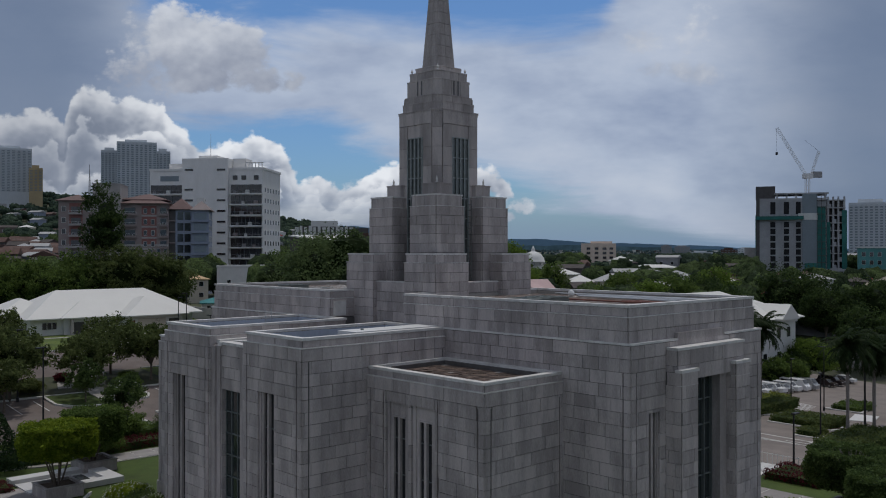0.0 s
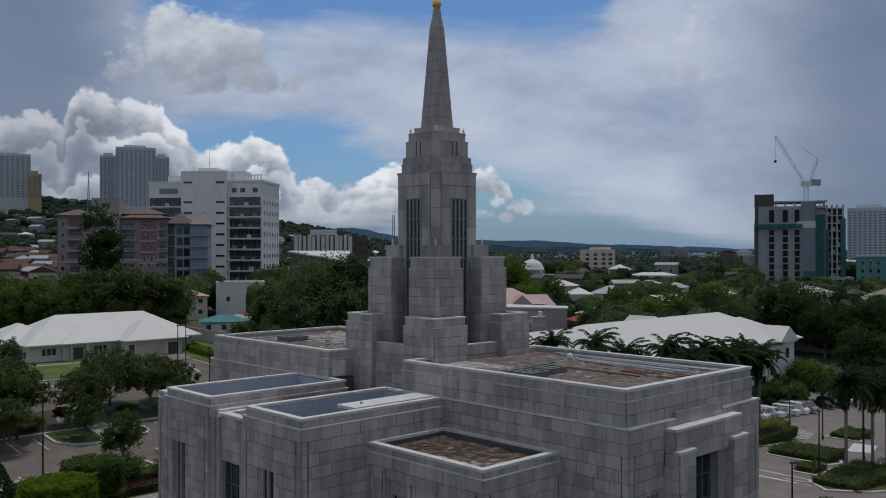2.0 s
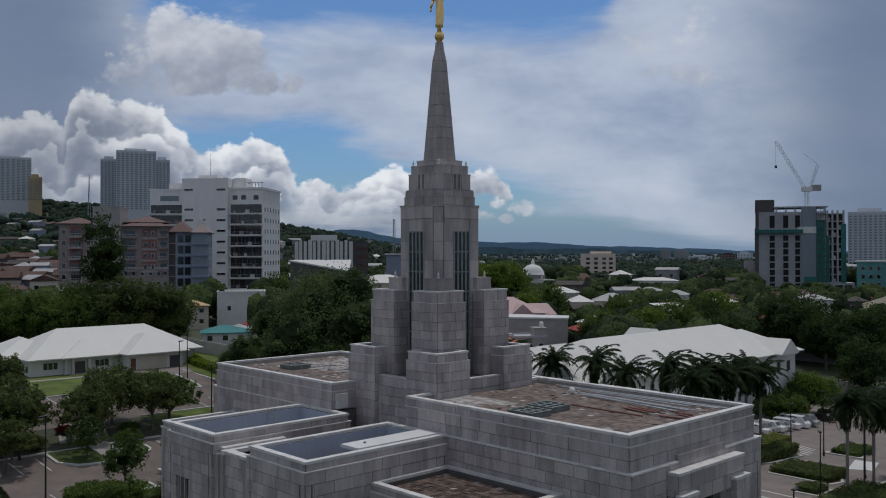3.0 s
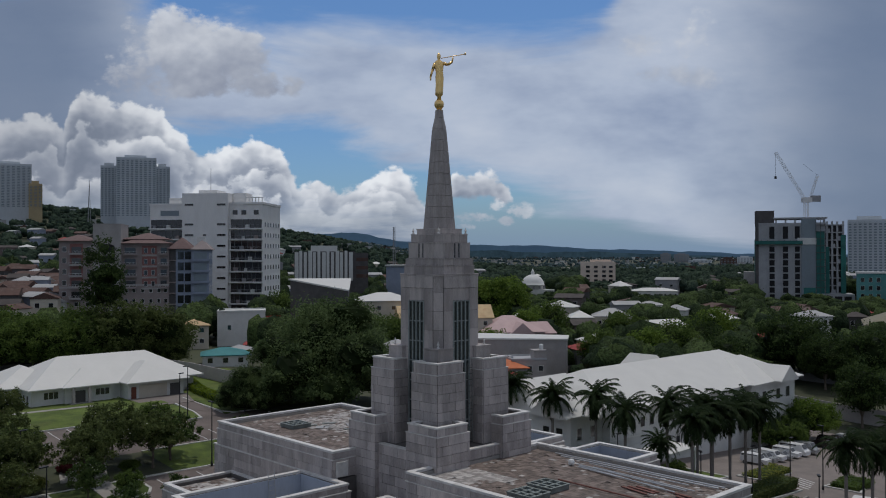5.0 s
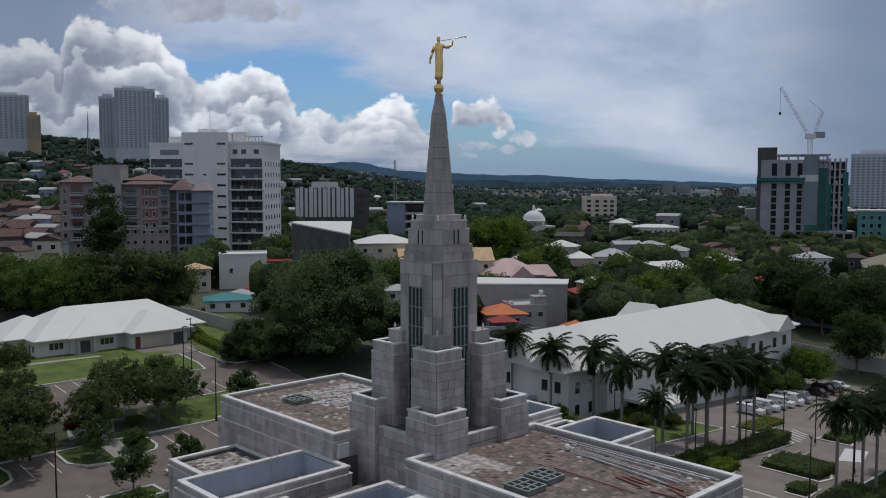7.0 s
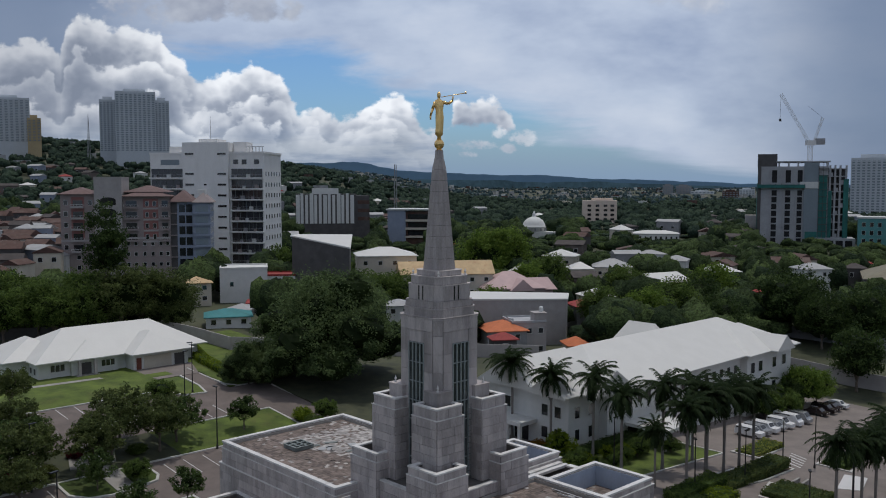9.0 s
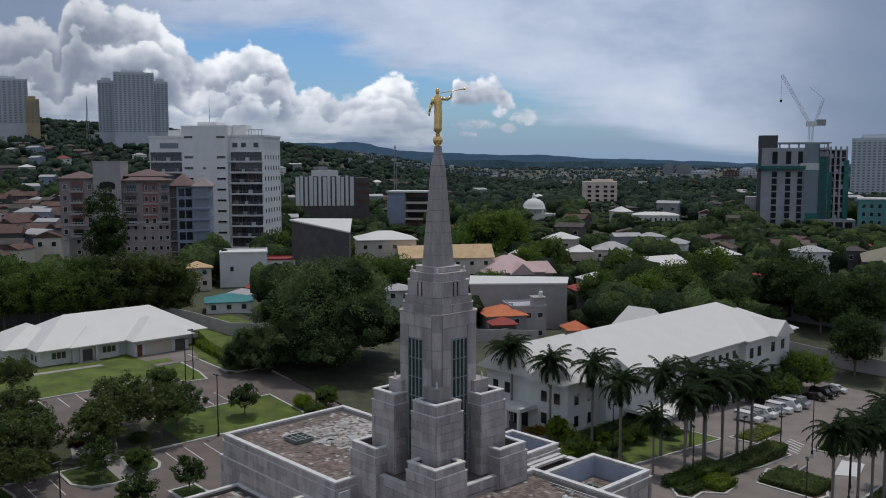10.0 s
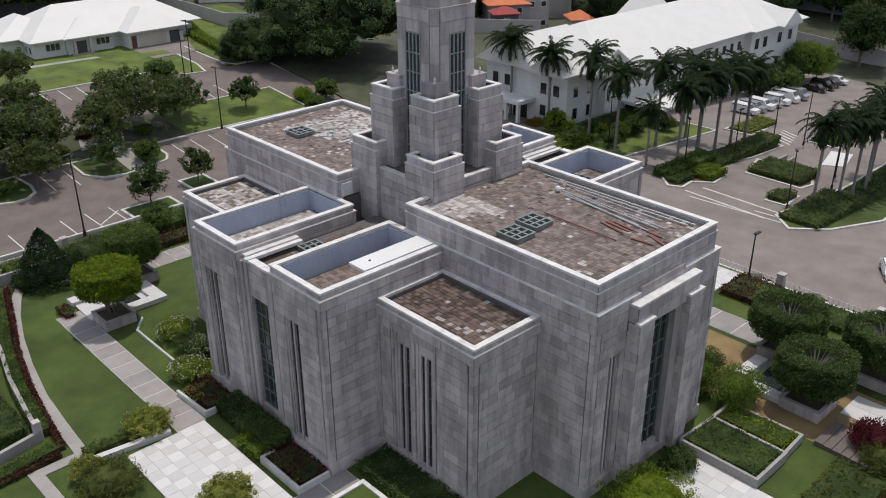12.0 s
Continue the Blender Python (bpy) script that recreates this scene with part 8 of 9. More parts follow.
for k in range(10):
    z = 36.9 - 3.85 * k
    for x0, x1, y in ((17.6, 29.0, 1.6), (-12.6, -0.3, 2.0)):
        # no recess is cut: a dark sheet on the wall stands for its shade
        slab("balcony_opening", [(x0, x1, y - 0.08, y - 0.02, z - 0.1, z + 3.0)], "dark_glass", t)
        slab("balcony", [(x0 - 0.45, x1 + 0.55, y - 1.3, y, z - 0.55, z - 0.1)], "bright_wall", t)
        bm = bmesh.new()
        for dz in (0.45, 0.95):
            tube(bm, (x0, y - 1.2, z + dz), (x1, y - 1.2, z + dz), 0.05, sides=4)
        part("railing", bm, "grey_wall", t)
        for m in range(1, 6):
            u = x0 + (x1 - x0) * (m + 0.35 * math.sin(k * 2.3 + m)) / 6
            slab("mullion", [(u - 0.09, u + 0.09, y - 0.16, y - 0.08, z - 0.1, z + 3.0)], "bronze_frame", t)
        # plain boxes added as balcony clutter
        for m in range(2):
            u = x0 + 1.2 + (x1 - x0 - 3.0) * ((k * 0.37 + m * 0.53) % 1.0)
            slab("balcony_plant", [(u, u + 0.9 + 0.5 * m, y - 0.9, y - 0.3, z - 0.1, z + 0.8 + 0.3 * m)], ("grey_wall", "white_wall", "mauve_wall")[(k + m) % 3], t)
    windows(t, "e", 29.52, (4.0, 7.2, 10.4, 13.6, 16.8, 20), (z + 1.2,), 1.1, 1.5)
    windows(t, "s", -0.02, (2.6, 14.6), (z + 1.2,), 3.2, 0.7)
    if k % 2:
        windows(t, "s", -0.02, (8.4,), (z + 1.2,), 1.0, 0.6)
windows(t, "s", -0.02, (2.6, 14.6), (45.2,), 3.2, 0.7)
windows(t, "s", 1.58, (19.2, 22.4, 27.0), (42.4,), 1.8, 1.6)
slab("balcony_opening", [(-9, -2, 1.92, 1.98, 41.3, 43.2)], "tower_window", t)
bm = bmesh.new()
tube(bm, (8, 7, 50.6), (8, 7, 59), 0.12, 0.05)
part("mast", bm, "steel", t)
CLEAR.append((px(250, 321), px(505, 321), 262, 345))

# mauve apartment building with arches and a blue-grey end
t = at_view("apartment_building", "mauve apartment building with tiled roofs and a blue-grey end", "building", px(227, 261), 268, lv(495, 261), 10)
for piece, mat in (((-22, -12, 0, 14, -6, 24.3), "mauve_wall"), ((-12, -4, -1.2, 12, -6, 29.2), "pale_wall"), ((-4, 10, 0.4, 14, -6, 23.6), "mauve_wall"), ((10, 12, 0.9, 14, -8, 21.6), "dark_wall")):
    slab("wall", [piece], mat, t)
slab("blue_end", [(12, 17, 0.6, 14, -8, 21.8)], "blue_wall", t, "blue-grey rendered wall")
slab("blue_end", [(17, 22, -0.6, 13, -8, 21.6)], "blue_wall", t, "blue-grey rendered wall")
for a, mat in (((-22.8, -11.9, -0.9, 14.8, 24.3, 26.3), "brown_roof"), ((-4.2, 9.4, 2.2, 14.6, 24.9, 26.9), "brown_roof"), ((-4.4, 10.5, -0.9, 9.0, 23.6, 25.2), "brown_roof"), ((9.6, 17.2, -0.5, 14.4, 21.9, 25.4), "brown_roof"), ((16.6, 22.8, -1.4, 13.6, 21.7, 24.6), "mauve_wall")):
    roof(t, *a, mat)
slab("roof_edge", ring_boxes(-12.1, -3.9, -1.3, 12.1, 29.2, 29.5, 0.4), "pale_wall", t)
slab("roof_tank", [(18.0, 20.4, 4, 7, 24.0, 25.6)], "white_wall", t)


def arch_shade(parent, x0, x1, y, z0, z1, rise=0.9):
    """A dark arch-headed panel on the wall that stands in for a shaded opening."""
    bm = bmesh.new()
    pts = [(x0, z0), (x1, z0)] + [((x0 + x1) / 2 + (x1 - x0) / 2 * math.cos(a), z1 - rise + rise * math.sin(a)) for a in (math.pi * k / 8 for k in range(9))]
    front = [bm.verts.new((x, y - 0.06, z)) for x, z in pts]
    back = [bm.verts.new((x, y + 0.05, z)) for x, z in pts]
    bm.faces.new(front)
    n = len(pts)
    for i in range(n):
        bm.faces.new((front[i], back[i], back[(i + 1) % n], front[(i + 1) % n]))
    part("arch_opening", bm, "void", parent)


def balcony(parent, x0, x1, y, z, mat):
    """A slab with a low front, a rail and posts, and a dark door behind."""
    slab("balcony", [(x0, x1, y - 1.1, y, z - 0.2, z), (x0, x1, y - 1.1, y - 0.98, z, z + 0.45)], mat, parent)
    bm = bmesh.new()
    tube(bm, (x0, y - 1.05, z + 0.95), (x1, y - 1.05, z + 0.95), 0.05, sides=4)
    for k in range(5):
        u = x0 + (x1 - x0) * k / 4
        tube(bm, (u, y - 1.05, z + 0.4), (u, y - 1.05, z + 0.95), 0.04, sides=4)
    part("railing", bm, "white_wall", parent)
    slab("balcony_door", [(x0 + 0.5, x1 - 0.5, y - 0.05, y + 0.02, z, z + 2.2)], "dark_glass", parent)


for k in range(4):
    arch_shade(t, -10.3, -5.7, -1.2, 20.9 - 3.45 * k, 23.3 - 3.45 * k)
slab("rose_panel", [(-18.9, -15.1, -0.06, 0.02, 10.6, 23.4)], "rose_wall", t, "dark red rendered panel")
slab("rose_panel", [(2.0, 6.4, 0.34, 0.42, 10.6, 22.8)], "rose_wall", t, "dark red rendered panel")
for k in range(5):
    z = 20.6 - 3.4 * k
    windows(t, "s", -0.02, (-20.5, -13.4), (z + 1.1,), 1.1, 1.4)
    balcony(t, -18.9, -15.1, -0.07, z - 0.4, "pale_wall")
    if k < 4:
        balcony(t, -3.6, 0.6, 0.38, z - 0.6, "mauve_wall")
        balcony(t, 7.0, 9.8, 0.38, z - 0.6, "mauve_wall")
        windows(t, "s", 0.32, (3.1, 5.3), (z + 0.7,), 0.9, 1.4)
        slab("spandrel", [(2.0, 6.4, 0.26, 0.36, z - 1.1, z - 0.5)], "pale_wall", t)
for k in range(3):
    z = 9.0 - 3.2 * k
    windows(t, "s", 0.38, (-2.6, -0.4, 2.2, 4.6, 7.0, 9.0), (z,), 0.9, 1.1)
    windows(t, "s", -0.02, (-20.4, -17.0, -13.6), (z - 4,), 1.1, 1.2)
slab("base_band", [(-4, 10, 0.30, 0.38, 10.4, 11.0)], "pale_wall", t)
slab("base_band", [(-22, -12, -0.1, -0.02, 9.8, 10.4)], "pale_wall", t)
for k in range(7):
    z = 18.4 - 3.4 * k
    slab("landing", [(9.9, 12.1, 0.3, 0.9, z - 0.3, z)], "mauve_wall", t)
    slab("opening", [(12.6, 16.5, 0.52, 0.58, z + 0.2, z + 2.6)], "dark_glass", t)
    slab("window_post", [(14.4, 14.7, 0.44, 0.52, z + 0.2, z + 2.6)], "blue_wall", t)
    slab("opening", [(17.6, 21.4, -0.68, -0.62, z + 0.3, z + 2.3)], "tower_window", t)
    slab("balcony", [(16.9, 22.4, -1.3, -0.6, z - 0.5, z + 0.1)], "blue_wall", t)
    windows(t, "e", 22.02, (3, 7, 11), (z + 1.2,), 1.4, 1.5)
CLEAR.append((px(100, 261), px(372, 261), 214, 290))

# striped office building
t = at_view("striped_building", "low office building with white and dark vertical stripes", "building", px(576, 455), 461, lv(402, 455), 8)
slab("wall", [(-16.3, 15.5, 0, 16, -8, 15.5)], "dark_wall", t)
for k in range(13):
    x = -16.1 + 2.37 * k
    slab("stripe", [(x, x + (1.5 if k % 3 else 1.95), -0.3, 0.0, 0, 15.1 + 0.8 * (k % 2))], "white_wall", t)
slab("penthouse", [(-7.8, 6.2, 3, 11, 15.5, 18.6)], "white_wall", t)
slab("side_wing", [(15.5, 22.5, 1, 14, -8, 14.8)], "dark_wall", t)
for k in range(3):
    slab("opening", [(16.2, 22.52, 0.9, 4.0, 1.5 + 4.4 * k, 3.4 + 4.4 * k)], "rust_roof", t)
CLEAR.append((px(515, 455), px(650, 455), 436, 482))
t = at_view("blue_building", "blue-walled building with open brown floors", "building", px(720, 420), 428, lv(432, 420), -8)
slab("wall", [(-10, -1, 0, 14, -8, 14.5)], "blue_wall", t)
slab("core", [(-1, 14, 1, 14, -8, 13.8)], "rust_roof", t)
slab("roof", [(-10.6, 15, -0.8, 14.6, 14.5, 15.2)], "white_roof", t)
for k in range(3):
    slab("opening", [(0, 13.6, 0.92, 0.98, 2.2 + 4 * k, 4.6 + 4 * k)], "dark_glass", t)
    slab("balcony", [(-1, 14.4, -0.4, 1.0, 1.0 + 4 * k, 2.0 + 4 * k)], "cream_wall", t)
CLEAR.append((px(680, 420), px(765, 420), 412, 445))
t = at_view("beige_block", "beige hotel block with rows of brown windows", "building", px(1064, 650), 658, lv(412, 650), -10)
slab("wall", [(-13, 13, 0, 16, -8, 22.0)], "beige_wall", t)
slab("roof_house", [(-6, 10, 4, 12, 22, 23.6)], "beige_wall", t)
for k in range(5):
    windows(t, "s", -0.05, (-7.5, -1.5, 4.5, 9.5), (4.5 + 3.4 * k,), 2.6, 1.6, frame="rust_roof")
CLEAR.append((px(1025, 650), px(1100, 650), 636, 680))
t = at_view("domed_church", "white domed church among trees", "church", px(950, 480), 488, lv(432, 480))
slab("wall", [(-10, 12, 0, 16, -6, 4.5)], "white_wall", t)
bm = bmesh.new()
lathe(bm, [(6.6, 4.4), (6.6, 7.0), (7.0, 7.1), (6.6, 7.3), (6.2, 9.0), (5.0, 10.9), (3.2, 12.2), (1.2, 12.9), (1.0, 13.0), (1.0, 14.2), (0.7, 14.9), (0.1, 16.2)], 24, (0, 7, 0))
dome = part("dome", bm, "white_wall", t, "ribbed white dome with a lantern")
for p in dome.data.polygons:
    p.use_smooth = True
for k in range(12):
    a = 2 * math.pi * k / 12
    slab("drum_window", [(6.7 * math.cos(a) - 0.4, 6.7 * math.cos(a) + 0.4, 7 + 6.7 * math.sin(a) - 0.4, 7 + 6.7 * math.sin(a) + 0.4, 5.0, 6.6)], "grey_wall", t)
CLEAR.append((px(925, 480), px(985, 480), 472, 505))

# the unfinished tower with its crane
t = at_view("unfinished_tower", "unfinished grey concrete tower with green safety nets", "building", px(1345, 454), 456, lv(445, 454), -18)
slab("shell", [(0, 33, 0, 22, -8, 42.5)], "raw_concrete", t)
slab("corner_core", [(-0.8, 8.5, 2, 12, 42.5, 49.0)], "dark_wall", t)
slab("roof_slab", [(8, 34, 0.5, 20, 44.6, 45.3)], "raw_concrete", t)
for k in range(6):
    slab("roof_column", [(9 + 4.6 * k, 9.8 + 4.6 * k, 1, 2, 42.5, 44.6)], "raw_concrete", t)
# flat dark panels paint the shade of the open window holes
for x, w in ((6.0, 2.5), (12.6, 2.5), (18.4, 2.3)):
    slab("opening", [(x, x + w, -0.06, 0.02, 34.2, 40.6)], "void", t)
    slab("fin", [(x - 1.0, x - 0.4, -0.7, 0.0, 2, 42.0)], "raw_concrete", t)
    for k in range(8):
        slab("opening", [(x, x + w, -0.06, 0.02, 2.6 + 3.55 * k, 5.4 + 3.55 * k)], "void", t)
        slab("sill", [(x - 0.2, x + w + 0.2, -0.5, 0.0, 2.2 + 3.55 * k, 2.5 + 3.55 * k)], "raw_concrete", t)
slab("concrete_panel", [(21.4, 28.4, -0.9, 0.0, 2, 44.4)], "tower_window", t, "plain grey cast concrete panel")
slab("safety_deck", [(-1.0, 22, -2.4, 0, 31.4, 31.9)], "net_green", t, "green safety deck")
for k in range(9):
    slab("deck_post", [(-0.8 + 2.8 * k, -0.6 + 2.8 * k, -2.4, -2.2, 31.9, 33.6)], "dark_wall", t)
slab("safety_net", [(-1.0, 22, -2.42, -2.36, 31.9, 33.2)], "net_green", t)
slab("pale_sheet", [(19.5, 28.6, -1.2, -1.0, 31.2, 34.6)], "white_wall", t, "pale sheeting")
slab("safety_net", [(-1.0, 0.7, -0.5, -0.4, 0, 46)], "dark_wall", t, "dark netting")
slab("safety_net", [(28.4, 32.4, -1.0, -0.92, 2, 38)], "net_green", t)
for k in range(12):
    slab("scaffold_floor", [(28.2, 33.0, -1.4, -0.1, 2.0 + 3.55 * k, 2.25 + 3.55 * k)], "dark_wall", t)
for x in (28.3, 30.4, 32.6):
    slab("scaffold_pole", [(x, x + 0.18, -1.4, -1.22, 0, 44)], "dark_wall", t)
slab("podium", [(24, 46, -4, 12, -8, 6)], "raw_concrete", t)
for k in range(4):
    slab("opening", [(28 + 4.4 * k, 31.4 + 4.4 * k, -4.06, -3.98, 0.8, 4.8)], "void", t)
for k in range(11):
    z = 2 + 3.9 * k
    slab("floor_slab", [(33, 42, 1, 20, z, z + 0.5)], "raw_concrete", t)
for x in (33.4, 35.8, 38.2, 41.0):
    slab("column", [(x, x + 0.9, 1.2, 2.2, -6, 43)], "raw_concrete", t)
slab("infill", [(33, 42, 5, 5.5, -6, 41)], "dark_wall", t)
for k in range(10):
    slab("block_wall", [(33.2 + 2.5 * (k % 3), 35.2 + 2.5 * (k % 3), 1.3, 1.6, 2.5 + 3.9 * k, 4.2 + 3.9 * k)], "raw_concrete", t)
slab("annex", [(-6.5, -1.0, 3, 14, -8, 17)], "pale_wall", t)
slab("safety_net", [(40.2, 42.5, 0.6, 0.68, 4, 36)], "net_green", t)
slab("safety_net", [(42.5, 42.6, 0.6, 18, 6, 36)], "net_green", t)
slab("safety_net", [(-1.1, -1.0, -0.4, 8, 2, 34)], "net_green", t)
slab("safety_net", [(22.4, 28.2, -1.0, -0.94, 1, 9)], "net_green", t)
slab("safety_net", [(32.2, 34.8, 0.6, 0.68, 2, 30)], "net_green", t)
CLEAR.append((px(1330, 454), px(1515, 454), 436, 490))
x0, y0 = cf(px(1447, 454), 466)
crane = thing("tower_crane", "white luffing tower crane on the unfinished tower", "crane", at=(x0, y0, lv(282, 454)), turn=VIEW)


def truss(parent, name, p, q, w, n=8, r=0.10):
    bm = bmesh.new()
    p, q = Vector(p), Vector(q)
    d = (q - p).normalized()
    a = d.orthogonal().normalized() * w / 2
    b = d.cross(a)
    cs = [a + b, a - b, -a - b, -a + b]
    for c in cs:
        tube(bm, p + c, q + c, r, sides=4)
    for k in range(n):
        for i in range(4):
            tube(bm, p + (q - p) * k / n + cs[i], p + (q - p) * (k + 1) / n + cs[(i + 1) % 4], r * 0.6, sides=4)
    return part(name, bm, "crane_white", parent)


truss(crane, "mast", (0, 0, -12), (0, 0, 6), 1.9, 8, 0.13)
slab("cab", [(-2.2, 2.6, -1.4, 1.4, 6, 8.6)], "crane_white", crane)
slab("counterweight", [(2.6, 7.4, -1.2, 1.2, 6.4, 9.6)], "grey_wall", crane)
truss(crane, "jib", (-1, 0, 8), (-16.4, 0, 33), 1.2, 14, 0.07)
truss(crane, "a_frame", (2, 0, 8), (6.2, 0, 20.5), 1.0, 6, 0.08)
bm = bmesh.new()
tube(bm, (6.2, 0, 20.5), (-1.5, 0, 26.5), 0.06)
tube(bm, (-16.4, 0, 33), (-16.4, 0, 20), 0.06)
part("cable", bm, "pole_black", crane)
slab("hook", [(-16.9, -15.9, -0.4, 0.4, 18.6, 20)], "pole_black", crane)

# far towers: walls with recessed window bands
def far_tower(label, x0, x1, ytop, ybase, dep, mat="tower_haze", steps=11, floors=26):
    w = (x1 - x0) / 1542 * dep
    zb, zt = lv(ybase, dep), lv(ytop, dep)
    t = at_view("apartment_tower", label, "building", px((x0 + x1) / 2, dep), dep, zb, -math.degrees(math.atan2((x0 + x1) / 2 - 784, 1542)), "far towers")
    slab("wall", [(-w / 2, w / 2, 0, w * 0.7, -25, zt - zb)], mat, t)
    slab("roof_house", [(-w * 0.3, w * 0.25, w * 0.2, w * 0.5, zt - zb, zt - zb + 3)], mat, t)
    n = steps
    for k in range(n):
        u = -w / 2 + w * (k + 0.5) / n
        slab("window_band", [(u - w / n * 0.28, u + w / n * 0.28, -0.2, -0.05, 2, zt - zb - 2)], "tower_window", t)
    for k in range(floors):
        z = 3 + (zt - zb - 4) * k / floors
        slab("floor_edge", [(-w / 2 - 0.1, w / 2 + 0.1, -0.45, -0.02, z, z + (zt - zb) / floors * 0.42)], mat, t)
    return t


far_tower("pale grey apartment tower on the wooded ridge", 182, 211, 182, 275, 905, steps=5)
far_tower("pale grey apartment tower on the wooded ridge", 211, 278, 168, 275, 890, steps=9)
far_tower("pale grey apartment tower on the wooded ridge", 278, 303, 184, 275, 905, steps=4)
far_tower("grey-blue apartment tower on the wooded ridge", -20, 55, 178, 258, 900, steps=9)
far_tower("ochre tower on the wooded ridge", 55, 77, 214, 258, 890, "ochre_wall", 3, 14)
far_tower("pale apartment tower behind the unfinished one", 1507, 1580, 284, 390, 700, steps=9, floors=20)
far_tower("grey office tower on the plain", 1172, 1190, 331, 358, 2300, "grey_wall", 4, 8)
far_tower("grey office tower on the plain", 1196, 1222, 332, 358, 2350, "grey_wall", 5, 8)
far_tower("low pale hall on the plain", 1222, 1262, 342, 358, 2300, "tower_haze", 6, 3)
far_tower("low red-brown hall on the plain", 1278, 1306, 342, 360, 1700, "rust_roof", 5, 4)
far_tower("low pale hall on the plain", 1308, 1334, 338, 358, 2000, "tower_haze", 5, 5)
CLEAR.append((66, 128, 150, 218))
CLEAR.append((px(1160, 2300), px(1345, 2300), 1850, 2420))
CLEAR.append((px(1268, 1700), px(1345, 1700), 1450, 1760))
t = at_view("teal_building", "teal and white low building", "building", px(1575, 420), 424, lv(445, 420), -24)
slab("wall", [(-12, 2, 0, 14, -6, 14), (4, 14, -4, 10, -6, 20)], "teal_wall", t)
slab("roof", [(-12.5, 2.4, -0.5, 14.5, 14, 14.8), (3.5, 14.5, -4.5, 10.5, 20, 20.8)], "white_wall", t)
for k in range(3):
    windows(t, "s", -0.02, (-9.5, -6, -2.5), (3 + 4 * k,), 1.6, 2.0)
    windows(t, "s", -4.02, (6.5, 11), (4 + 5 * k,), 1.8, 2.4)
CLEAR.append((px(1500, 420), px(1600, 420), 408, 445))
bm = bmesh.new()
x0, y0 = cf(px(161, 880), 880)
for dx, dy in ((-1.6, 0), (1.6, 0), (0, 1.6)):
    tube(bm, (x0 + dx, y0 + dy, 60), (x0, y0, 37.2 + (329 - 208) / 1542 * 880), 0.35, 0.15, 4)
tagged(part("radio_mast", bm, "grey_wall"), "slender lattice radio mast on the ridge", "mast")
bm = bmesh.new()
x0, y0 = cf(px(700, 700), 700)
for dx, dy in ((-1.3, 0), (1.3, 0), (0, 1.3)):
    tube(bm, (x0 + dx, y0 + dy, 10), (x0 + dx * 0.6, y0 + dy * 0.6, 37.2 + (329 - 296) / 1542 * 700), 0.35, 0.3, 4)
tagged(part("radio_mast", bm, "grey_wall"), "slender lattice radio mast among trees", "mast")

# ---- scattered houses of the town and the hillside ----
rt = random.Random(77)


def hut(w, d, h, wall, roofmat, rise, inset):
    t = thing("small_house", "small hillside house with a weathered roof", "house", "scattered houses")
    slab("wall", [(-w / 2, w / 2, -d / 2, d / 2, -5, h)], wall, t)
    roof(t, -w / 2 - 0.4, w / 2 + 0.4, -d / 2 - 0.4, d / 2 + 0.4, h, h + rise, roofmat, inset)
    windows(t, "s", -d / 2 - 0.02, (-w / 4, w / 4), (h * 0.55,), 1.3, 1.2)
    return t


kinds = [hut(9, 8, 4.6, "block_wall", "old_roof", 1.4, 0.0), hut(8, 8, 4.2, "dark_wall", "old_roof", 1.5, None), hut(9, 8, 5.5, "white_wall", "sheet_roof", 1.6, None), hut(8, 9, 4.2, "cream_wall", "rust_roof", 1.5, 0.0), hut(10, 7, 6.5, "grey_wall", "sheet_roof", 1.2, 0.0), hut(8, 8, 4.0, "white_wall", "red_roof", 2.0, None), hut(9, 8, 5.8, "blue_wall", "sheet_roof", 1.2, 0.0), hut(11, 9, 4.5, "dark_wall", "rust_roof", 1.8, 0.0), hut(9, 9, 5.0, "cream_wall", "white_roof", 2.2, None)]
spots = []


SIGHT = [(925, 990, 300, 500), (1028, 1098, 330, 680), (1108, 1225, 360, 500), (672, 765, 320, 445), (520, 656, 330, 482), (1336, 1510, 330, 490), (1500, 1600, 330, 445), (1028, 1072, 192, 236), (1366, 1442, 196, 250), (504, 622, 215, 250), (380, 500, 210, 250)]


def low(lat, dep):
    return any(px(a, dep) < lat < px(b, dep) and c < dep < d for a, b, c, d in SIGHT)


def free(lat, dep, pad=0.0):
    return not any(a - pad < lat < b + pad and c - pad < dep < d + pad for a, b, c, d in CLEAR)


tries = 0
while len(spots) < 140 and tries < 4000:
    tries += 1
    dep = rt.uniform(235, 820)
    u = rt.uniform(-0.56, 0.55)
    if u > -0.28 and rt.random() < 0.45:
        continue
    lat = u * dep
    if free(lat, dep, 4) and not low(lat, dep) and all((lat - a) ** 2 + (dep - b) ** 2 > 15 ** 2 for a, b in spots):
        spots.append((lat, dep))
        x, y = cf(lat, dep)
        ob = copy_thing(kinds[rt.choice((0, 0, 1, 1, 2, 3, 4, 5, 6, 7, 7, 8))], pose(x, y, ground_z(x, y) + (1.2 if u < -0.25 else 1.6), 0, 0, VIEW + rt.uniform(-35, 35)))
        ob.scale = (rt.uniform(0.8, 1.3), rt.uniform(0.8, 1.2), rt.uniform(0.85, 1.3))
made = 0
